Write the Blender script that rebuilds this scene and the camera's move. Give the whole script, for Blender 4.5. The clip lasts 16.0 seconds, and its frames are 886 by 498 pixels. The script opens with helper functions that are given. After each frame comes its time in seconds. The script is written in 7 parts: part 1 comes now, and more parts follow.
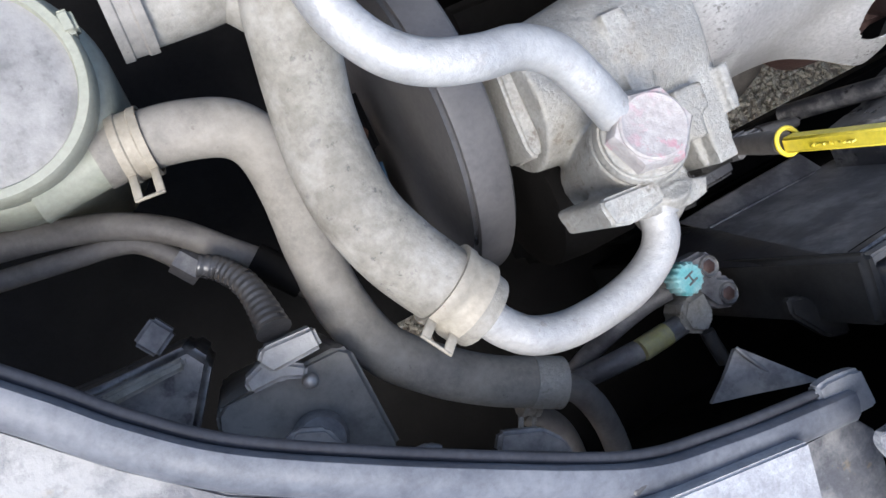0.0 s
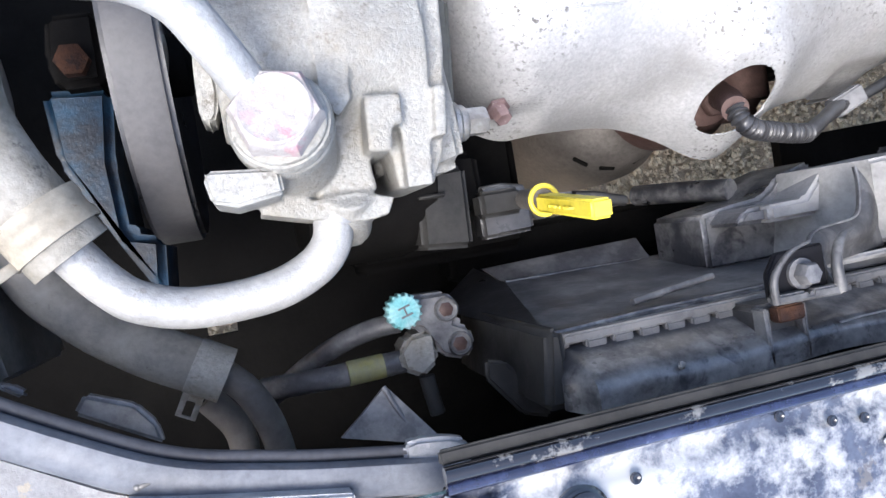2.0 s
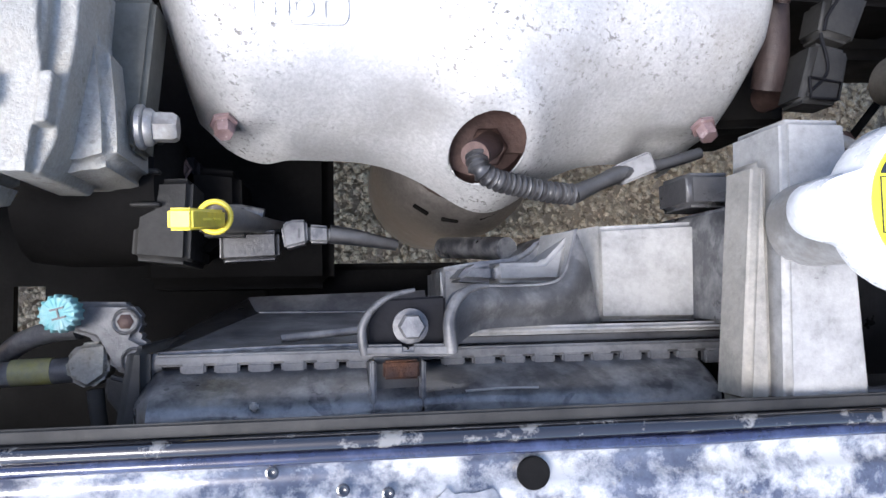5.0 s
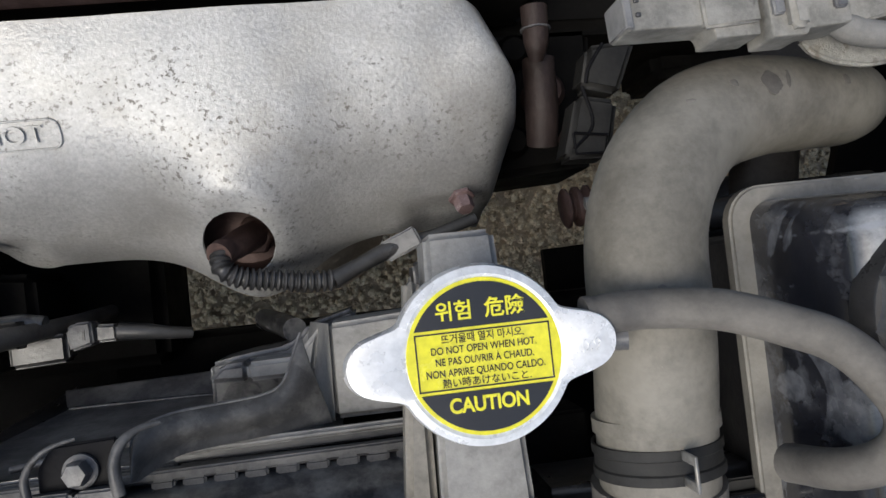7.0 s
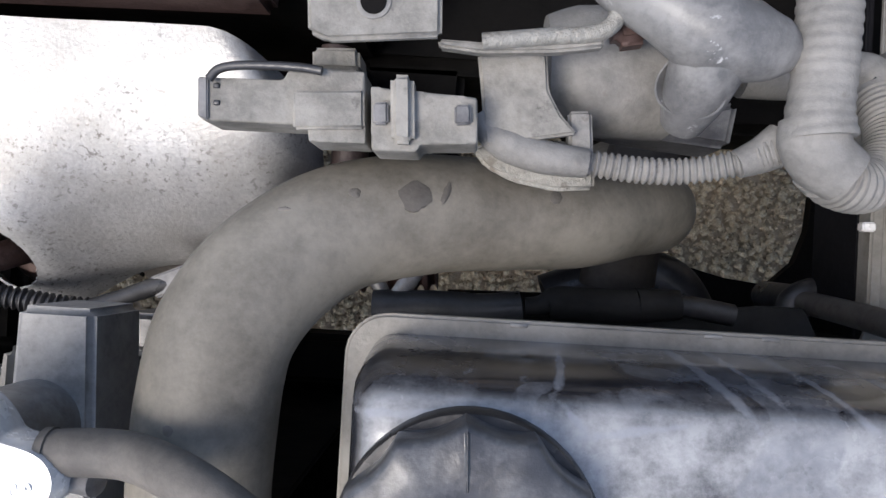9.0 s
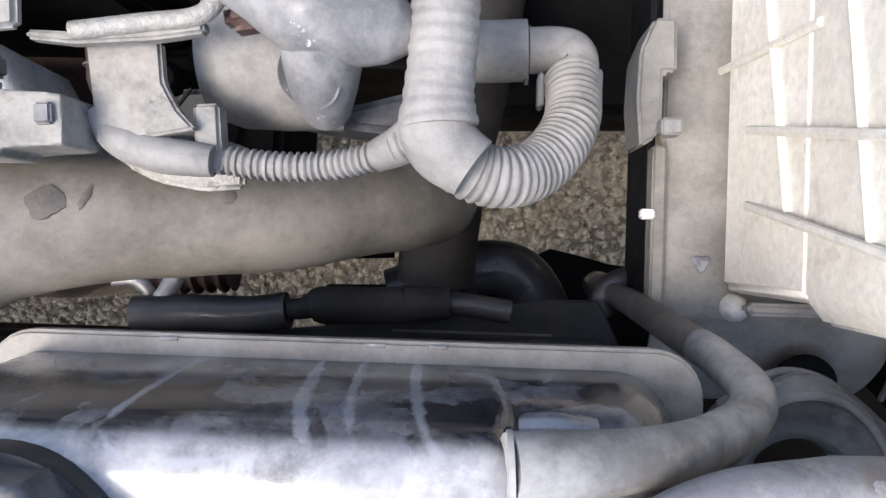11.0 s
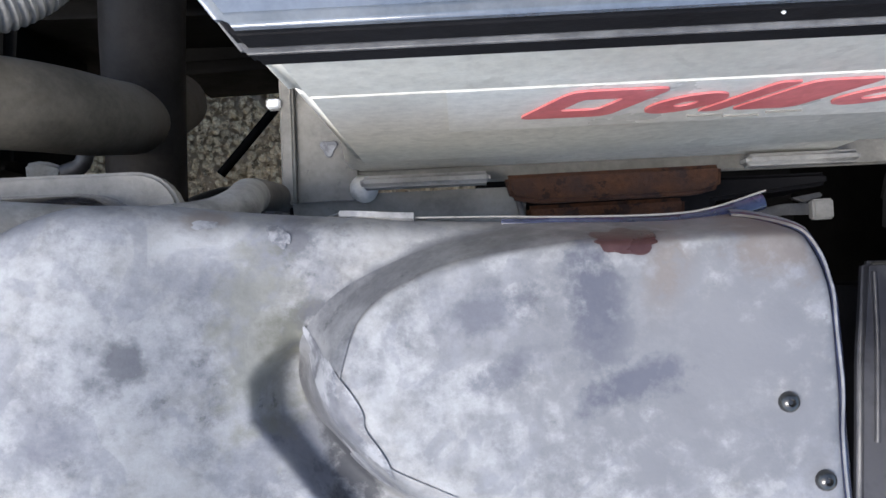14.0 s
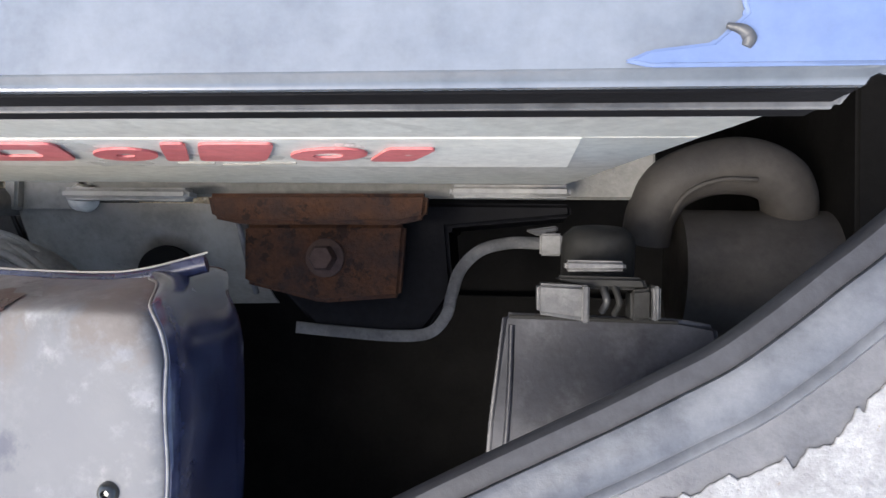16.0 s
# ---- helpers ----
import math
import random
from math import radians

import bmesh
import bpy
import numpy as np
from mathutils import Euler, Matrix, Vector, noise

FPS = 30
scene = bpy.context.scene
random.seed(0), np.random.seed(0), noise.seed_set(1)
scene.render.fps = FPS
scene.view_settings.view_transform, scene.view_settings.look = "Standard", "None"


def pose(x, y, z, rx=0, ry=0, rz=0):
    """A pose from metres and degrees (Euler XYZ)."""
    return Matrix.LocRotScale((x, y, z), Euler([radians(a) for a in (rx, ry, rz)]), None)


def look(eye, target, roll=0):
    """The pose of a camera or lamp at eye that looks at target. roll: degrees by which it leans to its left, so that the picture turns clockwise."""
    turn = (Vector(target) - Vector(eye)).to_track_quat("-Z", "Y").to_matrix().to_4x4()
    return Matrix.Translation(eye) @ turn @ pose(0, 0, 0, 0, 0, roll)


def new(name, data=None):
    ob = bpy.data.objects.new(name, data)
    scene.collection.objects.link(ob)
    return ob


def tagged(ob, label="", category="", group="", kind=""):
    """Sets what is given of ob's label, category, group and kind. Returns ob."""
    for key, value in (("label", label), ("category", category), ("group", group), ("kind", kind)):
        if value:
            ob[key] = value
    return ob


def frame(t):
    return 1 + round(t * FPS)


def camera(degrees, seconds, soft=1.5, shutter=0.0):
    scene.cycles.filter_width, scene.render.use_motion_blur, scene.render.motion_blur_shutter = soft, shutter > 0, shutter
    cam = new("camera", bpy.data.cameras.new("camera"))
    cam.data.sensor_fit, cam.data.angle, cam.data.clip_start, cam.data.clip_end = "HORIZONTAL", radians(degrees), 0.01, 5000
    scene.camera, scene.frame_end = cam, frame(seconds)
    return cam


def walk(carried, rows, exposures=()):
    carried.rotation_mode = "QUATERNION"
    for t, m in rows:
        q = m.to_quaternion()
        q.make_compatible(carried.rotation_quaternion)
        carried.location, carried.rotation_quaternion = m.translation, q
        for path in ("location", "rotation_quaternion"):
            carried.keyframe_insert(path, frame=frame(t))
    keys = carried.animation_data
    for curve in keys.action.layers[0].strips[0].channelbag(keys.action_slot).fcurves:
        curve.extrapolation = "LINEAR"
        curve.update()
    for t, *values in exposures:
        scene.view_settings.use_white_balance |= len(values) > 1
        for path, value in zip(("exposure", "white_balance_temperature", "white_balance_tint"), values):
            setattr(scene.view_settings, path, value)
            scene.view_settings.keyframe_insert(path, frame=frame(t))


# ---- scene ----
cam = camera(62.15, 16.0)
ROWS = [
    (0.0, -0.6104, 0.0844, 0.9901, 2.96, -15.87, -26.75),
    (0.5, -0.5736, 0.0600, 0.9894, 0.76, -14.80, -23.38),
    (1.0, -0.5327, 0.0369, 0.9981, 0.29, -14.40, -18.93),
    (1.5, -0.4766, 0.0224, 1.0054, 0.61, -14.79, -15.33),
    (2.0, -0.4408, 0.0106, 1.0126, 0.69, -14.35, -9.66),
    (2.5, -0.4200, -0.0132, 1.0073, 2.16, -13.67, -6.23),
    (3.0, -0.4070, -0.0206, 0.9968, 5.10, -14.23, -10.88),
    (5.5, -0.1506, -0.0305, 1.0387, 3.94, -6.93, 0.11),
    (6.0, -0.0938, -0.0192, 1.0481, 4.40, -5.23, 0.03),
    (6.5, -0.0533, 0.0048, 1.0502, 3.74, -4.19, 0.09),
    (7.0, -0.0383, 0.0285, 1.0532, 2.83, -6.03, -6.19),
    (7.5, 0.0121, 0.0293, 1.0540, 2.48, -2.42, -2.08),
    (8.0, 0.0949, 0.0375, 1.0416, 2.70, 0.86, 2.87),
    (8.5, 0.1398, 0.0587, 1.0313, 1.45, 1.20, 2.73),
    (9.0, 0.1706, 0.0761, 1.0185, 0.89, 2.14, 3.19),
    (9.5, 0.2170, 0.0888, 1.0112, 0.43, 3.44, 3.42),
    (12.0, 0.3418, 0.0850, 0.9827, -0.42, 2.03, -0.28),
    (12.5, 0.3725, 0.0676, 0.9952, 1.50, 0.10, -3.26),
    (13.0, 0.3844, 0.0508, 1.0130, 4.30, -3.56, -10.97),
    (13.5, 0.4024, 0.0223, 1.0070, 2.55, -2.43, -6.35),
    (14.0, 0.4677, 0.0116, 0.9929, 2.52, 1.41, -2.43),
    (14.5, 0.4993, 0.0281, 0.9876, 1.67, 2.92, -0.41),
    (15.0, 0.5403, 0.0322, 0.9848, 1.22, 3.71, 1.25),
    (15.5, 0.5900, 0.0305, 0.9763, 1.29, 5.19, 0.92),
    (16.0, 0.6381, 0.0334, 0.9695, 0.79, 6.00, 0.92),
]
EXPOSURES = [(0.0, 1.22, 6300, 10), (1.0, 1.52, 6350, 10), (1.5, 1.62, 6350, 11), (2.5, 1.72, 6350, 11), (3.2, 1.72, 6250, 11), (5.5, 1.49, 6150, 12), (6.5, 0.82, 6500, 10), (7.2, 0.07, 6850, 6), (8.0, 0.34, 6600, 9), (8.5, 0.50, 6550, 11), (9.7, 0.85, 6750, 11), (12.0, 1.6, 6700, 13), (13.0, 1.52, 6450, 11), (13.8, 1.2, 6450, 9), (14.5, 0.87, 6500, 8), (15.5, 1.03, 6600, 8), (16.0, 1.36, 6850, 9)]
walk(cam, [(t, pose(x, y, z, rx, ry, rz)) for t, x, y, z, rx, ry, rz in ROWS], EXPOSURES)

# ---- world and light ----
world = bpy.data.worlds.new("sky")
scene.world = world
world.use_nodes = True
nt = world.node_tree
sky = nt.nodes.new("ShaderNodeTexSky")
sky.sky_type, sky.sun_disc = "NISHITA", False
sky.sun_elevation, sky.sun_rotation = radians(61.1), radians(239.7)
sky.air_density, sky.dust_density = 1.0, 2.5
nt.nodes["Background"].inputs["Strength"].default_value = 0.15
nt.links.new(sky.outputs[0], nt.nodes["Background"].inputs["Color"])
sun = new("sun", bpy.data.lights.new("sun", "SUN"))
sun.data.energy, sun.data.angle, sun.data.color = 1.6, radians(26), (1.0, 0.985, 0.965)
sun.matrix_world = look((-2.05, -1.2, 4.3), (0, 0, 0))


# ---- materials ----
def mat(name, a, b, rough=0.5, metal=0.0, big=25.0, fine=260.0, bump=0.15, dust=None, dust_amount=0.35, spots=None, spot_at=0.62, spot_scale=120.0, rough_var=0.15, dust_lo=0.38, dust_hi=0.68, spot_mask=None, spec=0.5, wet=None, wet_scale=16.0, wet_at=0.54, wet_amount=0.75, wet_soft=0.03, top=None, top_amount=0.8, top_lo=0.55, top_hi=0.97, top_pat=(0.25, 0.6), coat=0.0, coat_rough=0.12, blotches=()):
    """A worn surface: two colours mixed at two scales, dust in patches, dark or light flecks, fine relief."""
    m = bpy.data.materials.new(name)
    m.use_nodes = True
    n, ln = m.node_tree.nodes, m.node_tree.links
    out = n["Principled BSDF"]
    co = n.new("ShaderNodeTexCoord")

    def noise_tex(scale, detail, rough_):
        t = n.new("ShaderNodeTexNoise")
        t.inputs["Scale"].default_value, t.inputs["Detail"].default_value, t.inputs["Roughness"].default_value = scale, detail, rough_
        ln.new(co.outputs["Object"], t.inputs["Vector"])
        return t.outputs["Fac"]

    def ramp(src, lo, hi):
        r = n.new("ShaderNodeMapRange")
        r.inputs["From Min"].default_value, r.inputs["From Max"].default_value = lo, hi
        r.clamp = True
        ln.new(src, r.inputs["Value"])
        return r.outputs[0]

    def mix(fac, c1, c2):
        x = n.new("ShaderNodeMix")
        x.data_type = "RGBA"
        ln.new(fac, x.inputs[0])
        for c, i in ((c1, 6), (c2, 7)):
            if isinstance(c, tuple):
                x.inputs[i].default_value = (*c, 1)
            else:
                ln.new(c, x.inputs[i])
        return x.outputs[2]

    large, small = noise_tex(big, 6, 0.6), noise_tex(fine, 4, 0.65)
    col = mix(ramp(large, 0.3, 0.7), a, b)
    col = mix(ramp(small, 0.35, 1.1), col, tuple(0.55 * v for v in a))
    if spots:
        fleck = ramp(noise_tex(spot_scale, 5, 0.7), spot_at, spot_at + 0.05)
        if spot_mask:
            where = n.new("ShaderNodeMath")
            where.operation = "MULTIPLY"
            ln.new(fleck, where.inputs[0])
            ln.new(ramp(noise_tex(spot_mask, 3, 0.6), 0.42, 0.6), where.inputs[1])
            fleck = where.outputs[0]
        col = mix(fleck, col, spots)
    if dust:
        d = noise_tex(big * 0.6 + 3, 8, 0.7)
        dm = n.new("ShaderNodeMath")
        dm.operation = "MULTIPLY"
        ln.new(ramp(d, dust_lo, dust_hi), dm.inputs[0])
        dm.inputs[1].default_value = dust_amount
        col = mix(dm.outputs[0], col, dust)
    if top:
        # paler faces that look up: settled dust, plus light and sheen put in
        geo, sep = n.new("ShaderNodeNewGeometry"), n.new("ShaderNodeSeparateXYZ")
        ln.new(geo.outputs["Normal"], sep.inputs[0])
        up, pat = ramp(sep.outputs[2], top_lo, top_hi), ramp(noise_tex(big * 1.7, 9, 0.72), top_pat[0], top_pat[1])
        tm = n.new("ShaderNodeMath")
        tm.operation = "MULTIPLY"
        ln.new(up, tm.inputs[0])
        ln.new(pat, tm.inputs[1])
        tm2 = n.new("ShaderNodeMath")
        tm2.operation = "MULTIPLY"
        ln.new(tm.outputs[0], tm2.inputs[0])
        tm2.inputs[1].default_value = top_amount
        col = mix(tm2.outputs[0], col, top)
    if wet:
        # dried water marks with wandering edges
        wt_ = n.new("ShaderNodeTexNoise")
        wt_.inputs["Scale"].default_value, wt_.inputs["Detail"].default_value, wt_.inputs["Distortion"].default_value = wet_scale, 7, 1.2
        ln.new(co.outputs["Object"], wt_.inputs["Vector"])
        wa, wb, wm = ramp(wt_.outputs["Fac"], wet_at, wet_at + wet_soft), ramp(noise_tex(wet_scale * 5, 5, 0.7), 0.25, 0.6), n.new("ShaderNodeMath")
        wm.operation = "MULTIPLY"
        ln.new(wa, wm.inputs[0])
        ln.new(wb, wm.inputs[1])
        wm2 = n.new("ShaderNodeMath")
        wm2.operation = "MULTIPLY"
        ln.new(wm.outputs[0], wm2.inputs[0])
        wm2.inputs[1].default_value = wet_amount
        col = mix(wm2.outputs[0], col, wet)
    if blotches:
        # dried stains and other single ragged soft marks: place, half sizes, turn, colour, amount
        place = n.new("ShaderNodeNewGeometry")
        warp = n.new("ShaderNodeTexNoise")
        warp.inputs["Scale"].default_value, warp.inputs["Detail"].default_value, warp.inputs["Roughness"].default_value = 120, 9, 0.65
        ln.new(place.outputs["Position"], warp.inputs["Vector"])
        for bx, by, brx, bry, turn, colour, amount in blotches:
            mp_ = n.new("ShaderNodeMapping")
            mp_.vector_type = "TEXTURE"
            mp_.inputs["Location"].default_value = (bx, by, 0)
            mp_.inputs["Rotation"].default_value = (0, 0, radians(turn))
            mp_.inputs["Scale"].default_value = (brx, bry, 1000)
            ln.new(place.outputs["Position"], mp_.inputs["Vector"])
            far = n.new("ShaderNodeVectorMath")
            far.operation = "LENGTH"
            ln.new(mp_.outputs[0], far.inputs[0])
            both = n.new("ShaderNodeMath")
            both.operation, both.inputs[1].default_value = "MULTIPLY_ADD", 3.0
            ln.new(warp.outputs["Fac"], both.inputs[0])
            ln.new(far.outputs["Value"], both.inputs[2])
            spread = n.new("ShaderNodeMapRange")
            for key, v in (("From Min", 2.0), ("From Max", 2.65), ("To Min", amount), ("To Max", 0.0)):
                spread.inputs[key].default_value = v
            ln.new(both.outputs[0], spread.inputs["Value"])
            col = mix(spread.outputs[0], col, colour)
    out.inputs["Specular IOR Level"].default_value = spec
    out.inputs["Coat Weight"].default_value = coat
    out.inputs["Coat Roughness"].default_value = coat_rough
    ln.new(col, out.inputs["Base Color"])
    rr = n.new("ShaderNodeMapRange")
    rr.inputs["To Min"].default_value, rr.inputs["To Max"].default_value = max(rough - rough_var, 0.04), min(rough + rough_var, 1)
    rr.inputs["From Min"].default_value, rr.inputs["From Max"].default_value = 0.3, 0.7
    ln.new(large, rr.inputs["Value"])
    ln.new(rr.outputs[0], out.inputs["Roughness"])
    out.inputs["Metallic"].default_value = metal
    bp = n.new("ShaderNodeBump")
    bp.inputs["Strength"].default_value, bp.inputs["Distance"].default_value = bump, 0.002
    ln.new(small, bp.inputs["Height"])
    ln.new(bp.outputs[0], out.inputs["Normal"])
    return m


DUST = (0.36, 0.33, 0.29)
RUBBER = mat("dusty_rubber", (0.15, 0.14, 0.125), (0.25, 0.235, 0.205), 0.75, dust=(0.42, 0.39, 0.34), dust_amount=0.6, bump=0.25, spots=(0.09, 0.08, 0.07), spot_at=0.66)
HOSE_LIGHT = mat("dusty_light_hose", (0.185, 0.17, 0.14), (0.285, 0.268, 0.225), 0.8, big=35, bump=0.35, dust=(0.42, 0.4, 0.355), dust_amount=0.6, dust_lo=0.45, dust_hi=0.62, spots=(0.1, 0.092, 0.085), spot_at=0.6, spot_mask=14)
TAN = mat("tan_coated_steel", (0.31, 0.275, 0.215), (0.42, 0.38, 0.305), 0.6, 0.1, big=60, spots=(0.2, 0.11, 0.06), spot_at=0.66)
HOSE_DARK = mat("dark_hose", (0.075, 0.068, 0.062), (0.13, 0.12, 0.108), 0.7, dust=DUST, dust_amount=0.35, bump=0.2)
BIG_HOSE = mat("radiator_hose_rubber", (0.15, 0.138, 0.115), (0.21, 0.195, 0.165), 0.6, big=30, dust=(0.34, 0.315, 0.27), dust_amount=0.45, dust_lo=0.42, dust_hi=0.6, bump=0.12, spots=(0.4, 0.38, 0.33), spot_at=0.7, spot_scale=110)
ALU_PIPE = mat("painted_pipe", (0.33, 0.33, 0.325), (0.46, 0.46, 0.455), 0.5, 0.2, big=45, bump=0.4, dust=(0.5, 0.485, 0.455), dust_amount=0.5, spots=(0.2, 0.19, 0.18), spot_at=0.58, spot_mask=20)
CAST = mat("cast_aluminium", (0.28, 0.272, 0.245), (0.43, 0.42, 0.385), 0.6, 0.2, big=45, fine=420, bump=0.6, dust=(0.27, 0.245, 0.2), dust_amount=0.6, dust_lo=0.45, dust_hi=0.65, spots=(0.15, 0.135, 0.115), spot_at=0.57, spot_mask=25)
SHIELD = mat("galvanised_steel", (0.4, 0.4, 0.395), (0.62, 0.617, 0.605), 0.45, 0.35, big=18, fine=420, bump=0.25, dust=(0.3, 0.285, 0.255), dust_amount=0.55, dust_lo=0.46, dust_hi=0.66, spots=(0.12, 0.11, 0.1), spot_at=0.565, spot_scale=270, spot_mask=9)
# pale tops: dust, with the plastic's sheen put into the colour
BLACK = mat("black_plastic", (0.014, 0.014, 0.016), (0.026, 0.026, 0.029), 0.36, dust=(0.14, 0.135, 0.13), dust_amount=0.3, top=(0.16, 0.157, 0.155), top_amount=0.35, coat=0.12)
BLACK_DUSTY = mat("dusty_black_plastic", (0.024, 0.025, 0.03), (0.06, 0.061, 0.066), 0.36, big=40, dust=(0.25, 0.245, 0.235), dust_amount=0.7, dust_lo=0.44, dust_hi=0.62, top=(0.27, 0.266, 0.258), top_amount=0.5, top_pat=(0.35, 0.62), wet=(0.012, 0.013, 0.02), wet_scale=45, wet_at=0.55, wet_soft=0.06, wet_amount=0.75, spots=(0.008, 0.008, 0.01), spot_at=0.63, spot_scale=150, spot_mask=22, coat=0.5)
LEAD_DARK = mat("dark_boot_rubber", (0.014, 0.0138, 0.0135), (0.026, 0.0255, 0.0245), 0.6, big=40, bump=0.15, dust=(0.06, 0.058, 0.055), dust_amount=0.5, spec=0.25)
MOUNT_GREY = mat("grimy_grey_steel", (0.06, 0.06, 0.063), (0.11, 0.109, 0.11), 0.5, 0.15, big=60, bump=0.25, dust=(0.2, 0.196, 0.192), dust_amount=0.55, dust_lo=0.47, dust_hi=0.6, spots=(0.04, 0.038, 0.036), spot_at=0.6, spot_mask=40)
OLIVE = mat("olive_grey_plate", (0.07, 0.069, 0.054), (0.105, 0.104, 0.085), 0.6, 0.1, big=30, bump=0.15, dust=(0.2, 0.19, 0.165), dust_amount=0.4)
# dark metal and holes; deep shade of the bay is put into this colour
DARK = mat("dark_metal_deep_shade", (0.005, 0.0048, 0.0047), (0.01, 0.0096, 0.0093), 0.7, dust=(0.024, 0.022, 0.021), dust_amount=0.25, spec=0.05)
GREY_PLASTIC = mat("grey_plastic", (0.185, 0.182, 0.176), (0.28, 0.276, 0.268), 0.5, big=35, bump=0.2, dust=(0.4, 0.39, 0.372), dust_amount=0.6, dust_lo=0.42, dust_hi=0.6, spots=(0.09, 0.088, 0.085), spot_at=0.62, spot_mask=16)
GREY_DARK = mat("dark_grey_plastic", (0.07, 0.07, 0.075), (0.12, 0.12, 0.125), 0.45, big=40, bump=0.2, dust=(0.3, 0.295, 0.29), dust_amount=0.55, dust_lo=0.44, dust_hi=0.62)
STEEL = mat("zinc_steel", (0.34, 0.335, 0.32), (0.5, 0.49, 0.475), 0.4, 0.5, big=60, dust=(0.22, 0.2, 0.175), dust_amount=0.6, dust_lo=0.44, dust_hi=0.58)
RUST = mat("rusty_steel", (0.035, 0.014, 0.01), (0.12, 0.05, 0.022), 0.8, 0.1, big=70, fine=350, bump=0.6, spots=(0.028, 0.013, 0.01), spot_at=0.54)
RUST_DARK = mat("heat_browned_steel", (0.06, 0.033, 0.028), (0.12, 0.075, 0.065), 0.6, 0.3, big=60, bump=0.3)
PINK_BOLT = mat("pinkish_browned_bolt", (0.17, 0.11, 0.105), (0.27, 0.19, 0.185), 0.6, 0.2, big=120, bump=0.4, spots=(0.36, 0.3, 0.29), spot_at=0.6)
PINK = mat("red_marked_alloy", (0.34, 0.31, 0.295), (0.46, 0.435, 0.415), 0.6, 0.1, big=90, bump=0.5, spots=(0.42, 0.25, 0.27), spot_at=0.52, spot_scale=70, spot_mask=45)
YELLOW = mat("yellow_plastic", (0.8, 0.62, 0.03), (0.86, 0.7, 0.05), 0.4, bump=0.06, dust=(0.6, 0.5, 0.15), dust_amount=0.4)
TEAL = mat("teal_plastic", (0.10, 0.34, 0.36), (0.16, 0.42, 0.44), 0.5, big=120, dust=(0.45, 0.55, 0.55), dust_amount=0.55, bump=0.1)
WHITE_BATT = mat("cream_plastic", (0.66, 0.64, 0.57), (0.78, 0.76, 0.70), 0.42, bump=0.08, dust=(0.5, 0.46, 0.4), dust_amount=0.4, dust_lo=0.48, dust_hi=0.72, big=20, wet=(0.36, 0.34, 0.3), wet_scale=40, wet_at=0.6, wet_amount=0.35)
RED = mat("red_print", (0.6, 0.15, 0.16), (0.68, 0.22, 0.22), 0.5, bump=0.02, big=60, spots=(0.6, 0.45, 0.42), spot_at=0.64)
# pale top: dust, with the sky glare on upward faces put in
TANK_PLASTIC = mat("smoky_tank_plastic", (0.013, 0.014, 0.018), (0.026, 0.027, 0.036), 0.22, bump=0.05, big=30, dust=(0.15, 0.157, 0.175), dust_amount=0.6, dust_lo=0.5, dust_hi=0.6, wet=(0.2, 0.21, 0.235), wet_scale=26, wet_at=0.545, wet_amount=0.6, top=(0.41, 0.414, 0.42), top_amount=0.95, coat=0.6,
                   blotches=[(0.2464, 0.0446, 0.0176, 0.0018, -53, (0.33, 0.345, 0.38), 0.6), (0.2601, 0.0447, 0.0125, 0.0015, -58, (0.33, 0.345, 0.38), 0.6), (0.2787, 0.0445, 0.0137, 0.0015, -49, (0.33, 0.345, 0.38), 0.6), (0.2010, 0.0433, 0.0057, 0.0015, 53, (0.33, 0.345, 0.38), 0.6), (0.1644, 0.0314, 0.0282, 0.0013, 3, (0.33, 0.345, 0.38), 0.6), (0.2209, 0.0299, 0.0187, 0.0015, 10, (0.33, 0.345, 0.38), 0.6), (0.2029, 0.0323, 0.0049, 0.0013, -46, (0.33, 0.345, 0.38), 0.6)])
BATTERY_TOP = mat("dusty_battery_lid", (0.10, 0.12, 0.152), (0.145, 0.17, 0.21), 0.22, bump=0.04, big=9, dust=(0.34, 0.36, 0.39), dust_amount=0.6, dust_lo=0.45, dust_hi=0.72, coat=0.7)
CAP_ALU = mat("bright_aluminium", (0.86, 0.86, 0.86), (0.9, 0.9, 0.9), 0.3, 0.25, bump=0.03, big=80, dust=(0.6, 0.6, 0.6), dust_amount=0.25, dust_lo=0.52, dust_hi=0.6)
LABEL_BLACK = mat("black_print", (0.012, 0.012, 0.012), (0.016, 0.016, 0.016), 0.2, bump=0.01, coat=1.0, coat_rough=0.05)
LABEL_YELLOW = mat("yellow_label", (0.85, 0.78, 0.02), (0.88, 0.8, 0.04), 0.3, bump=0.01, coat=1.0, coat_rough=0.05)
BODY_BLACK = mat("worn_black_body_paint", (0.03, 0.035, 0.055), (0.1, 0.112, 0.15), 0.2, big=34, bump=0.08, dust=(0.42, 0.42, 0.415), dust_amount=0.9, dust_lo=0.45, dust_hi=0.58, spots=(0.17, 0.145, 0.11), spot_at=0.6, spot_scale=60, spot_mask=12, rough_var=0.1, coat=0.8)
BODY_PALE = mat("pale_corroded_panel", (0.07, 0.074, 0.088), (0.15, 0.154, 0.168), 0.5, big=30, bump=0.3, dust=(0.28, 0.28, 0.276), dust_amount=0.85, dust_lo=0.45, dust_hi=0.58, spots=(0.16, 0.138, 0.11), spot_at=0.6, spot_scale=50, coat=0.08)
BODY_EDGE = mat("glossy_black_edge", (0.008, 0.008, 0.011), (0.014, 0.014, 0.018), 0.1, big=40, bump=0.02, dust=(0.25, 0.24, 0.22), dust_amount=0.6, dust_lo=0.56, dust_hi=0.6, coat=0.8, rough_var=0.05)
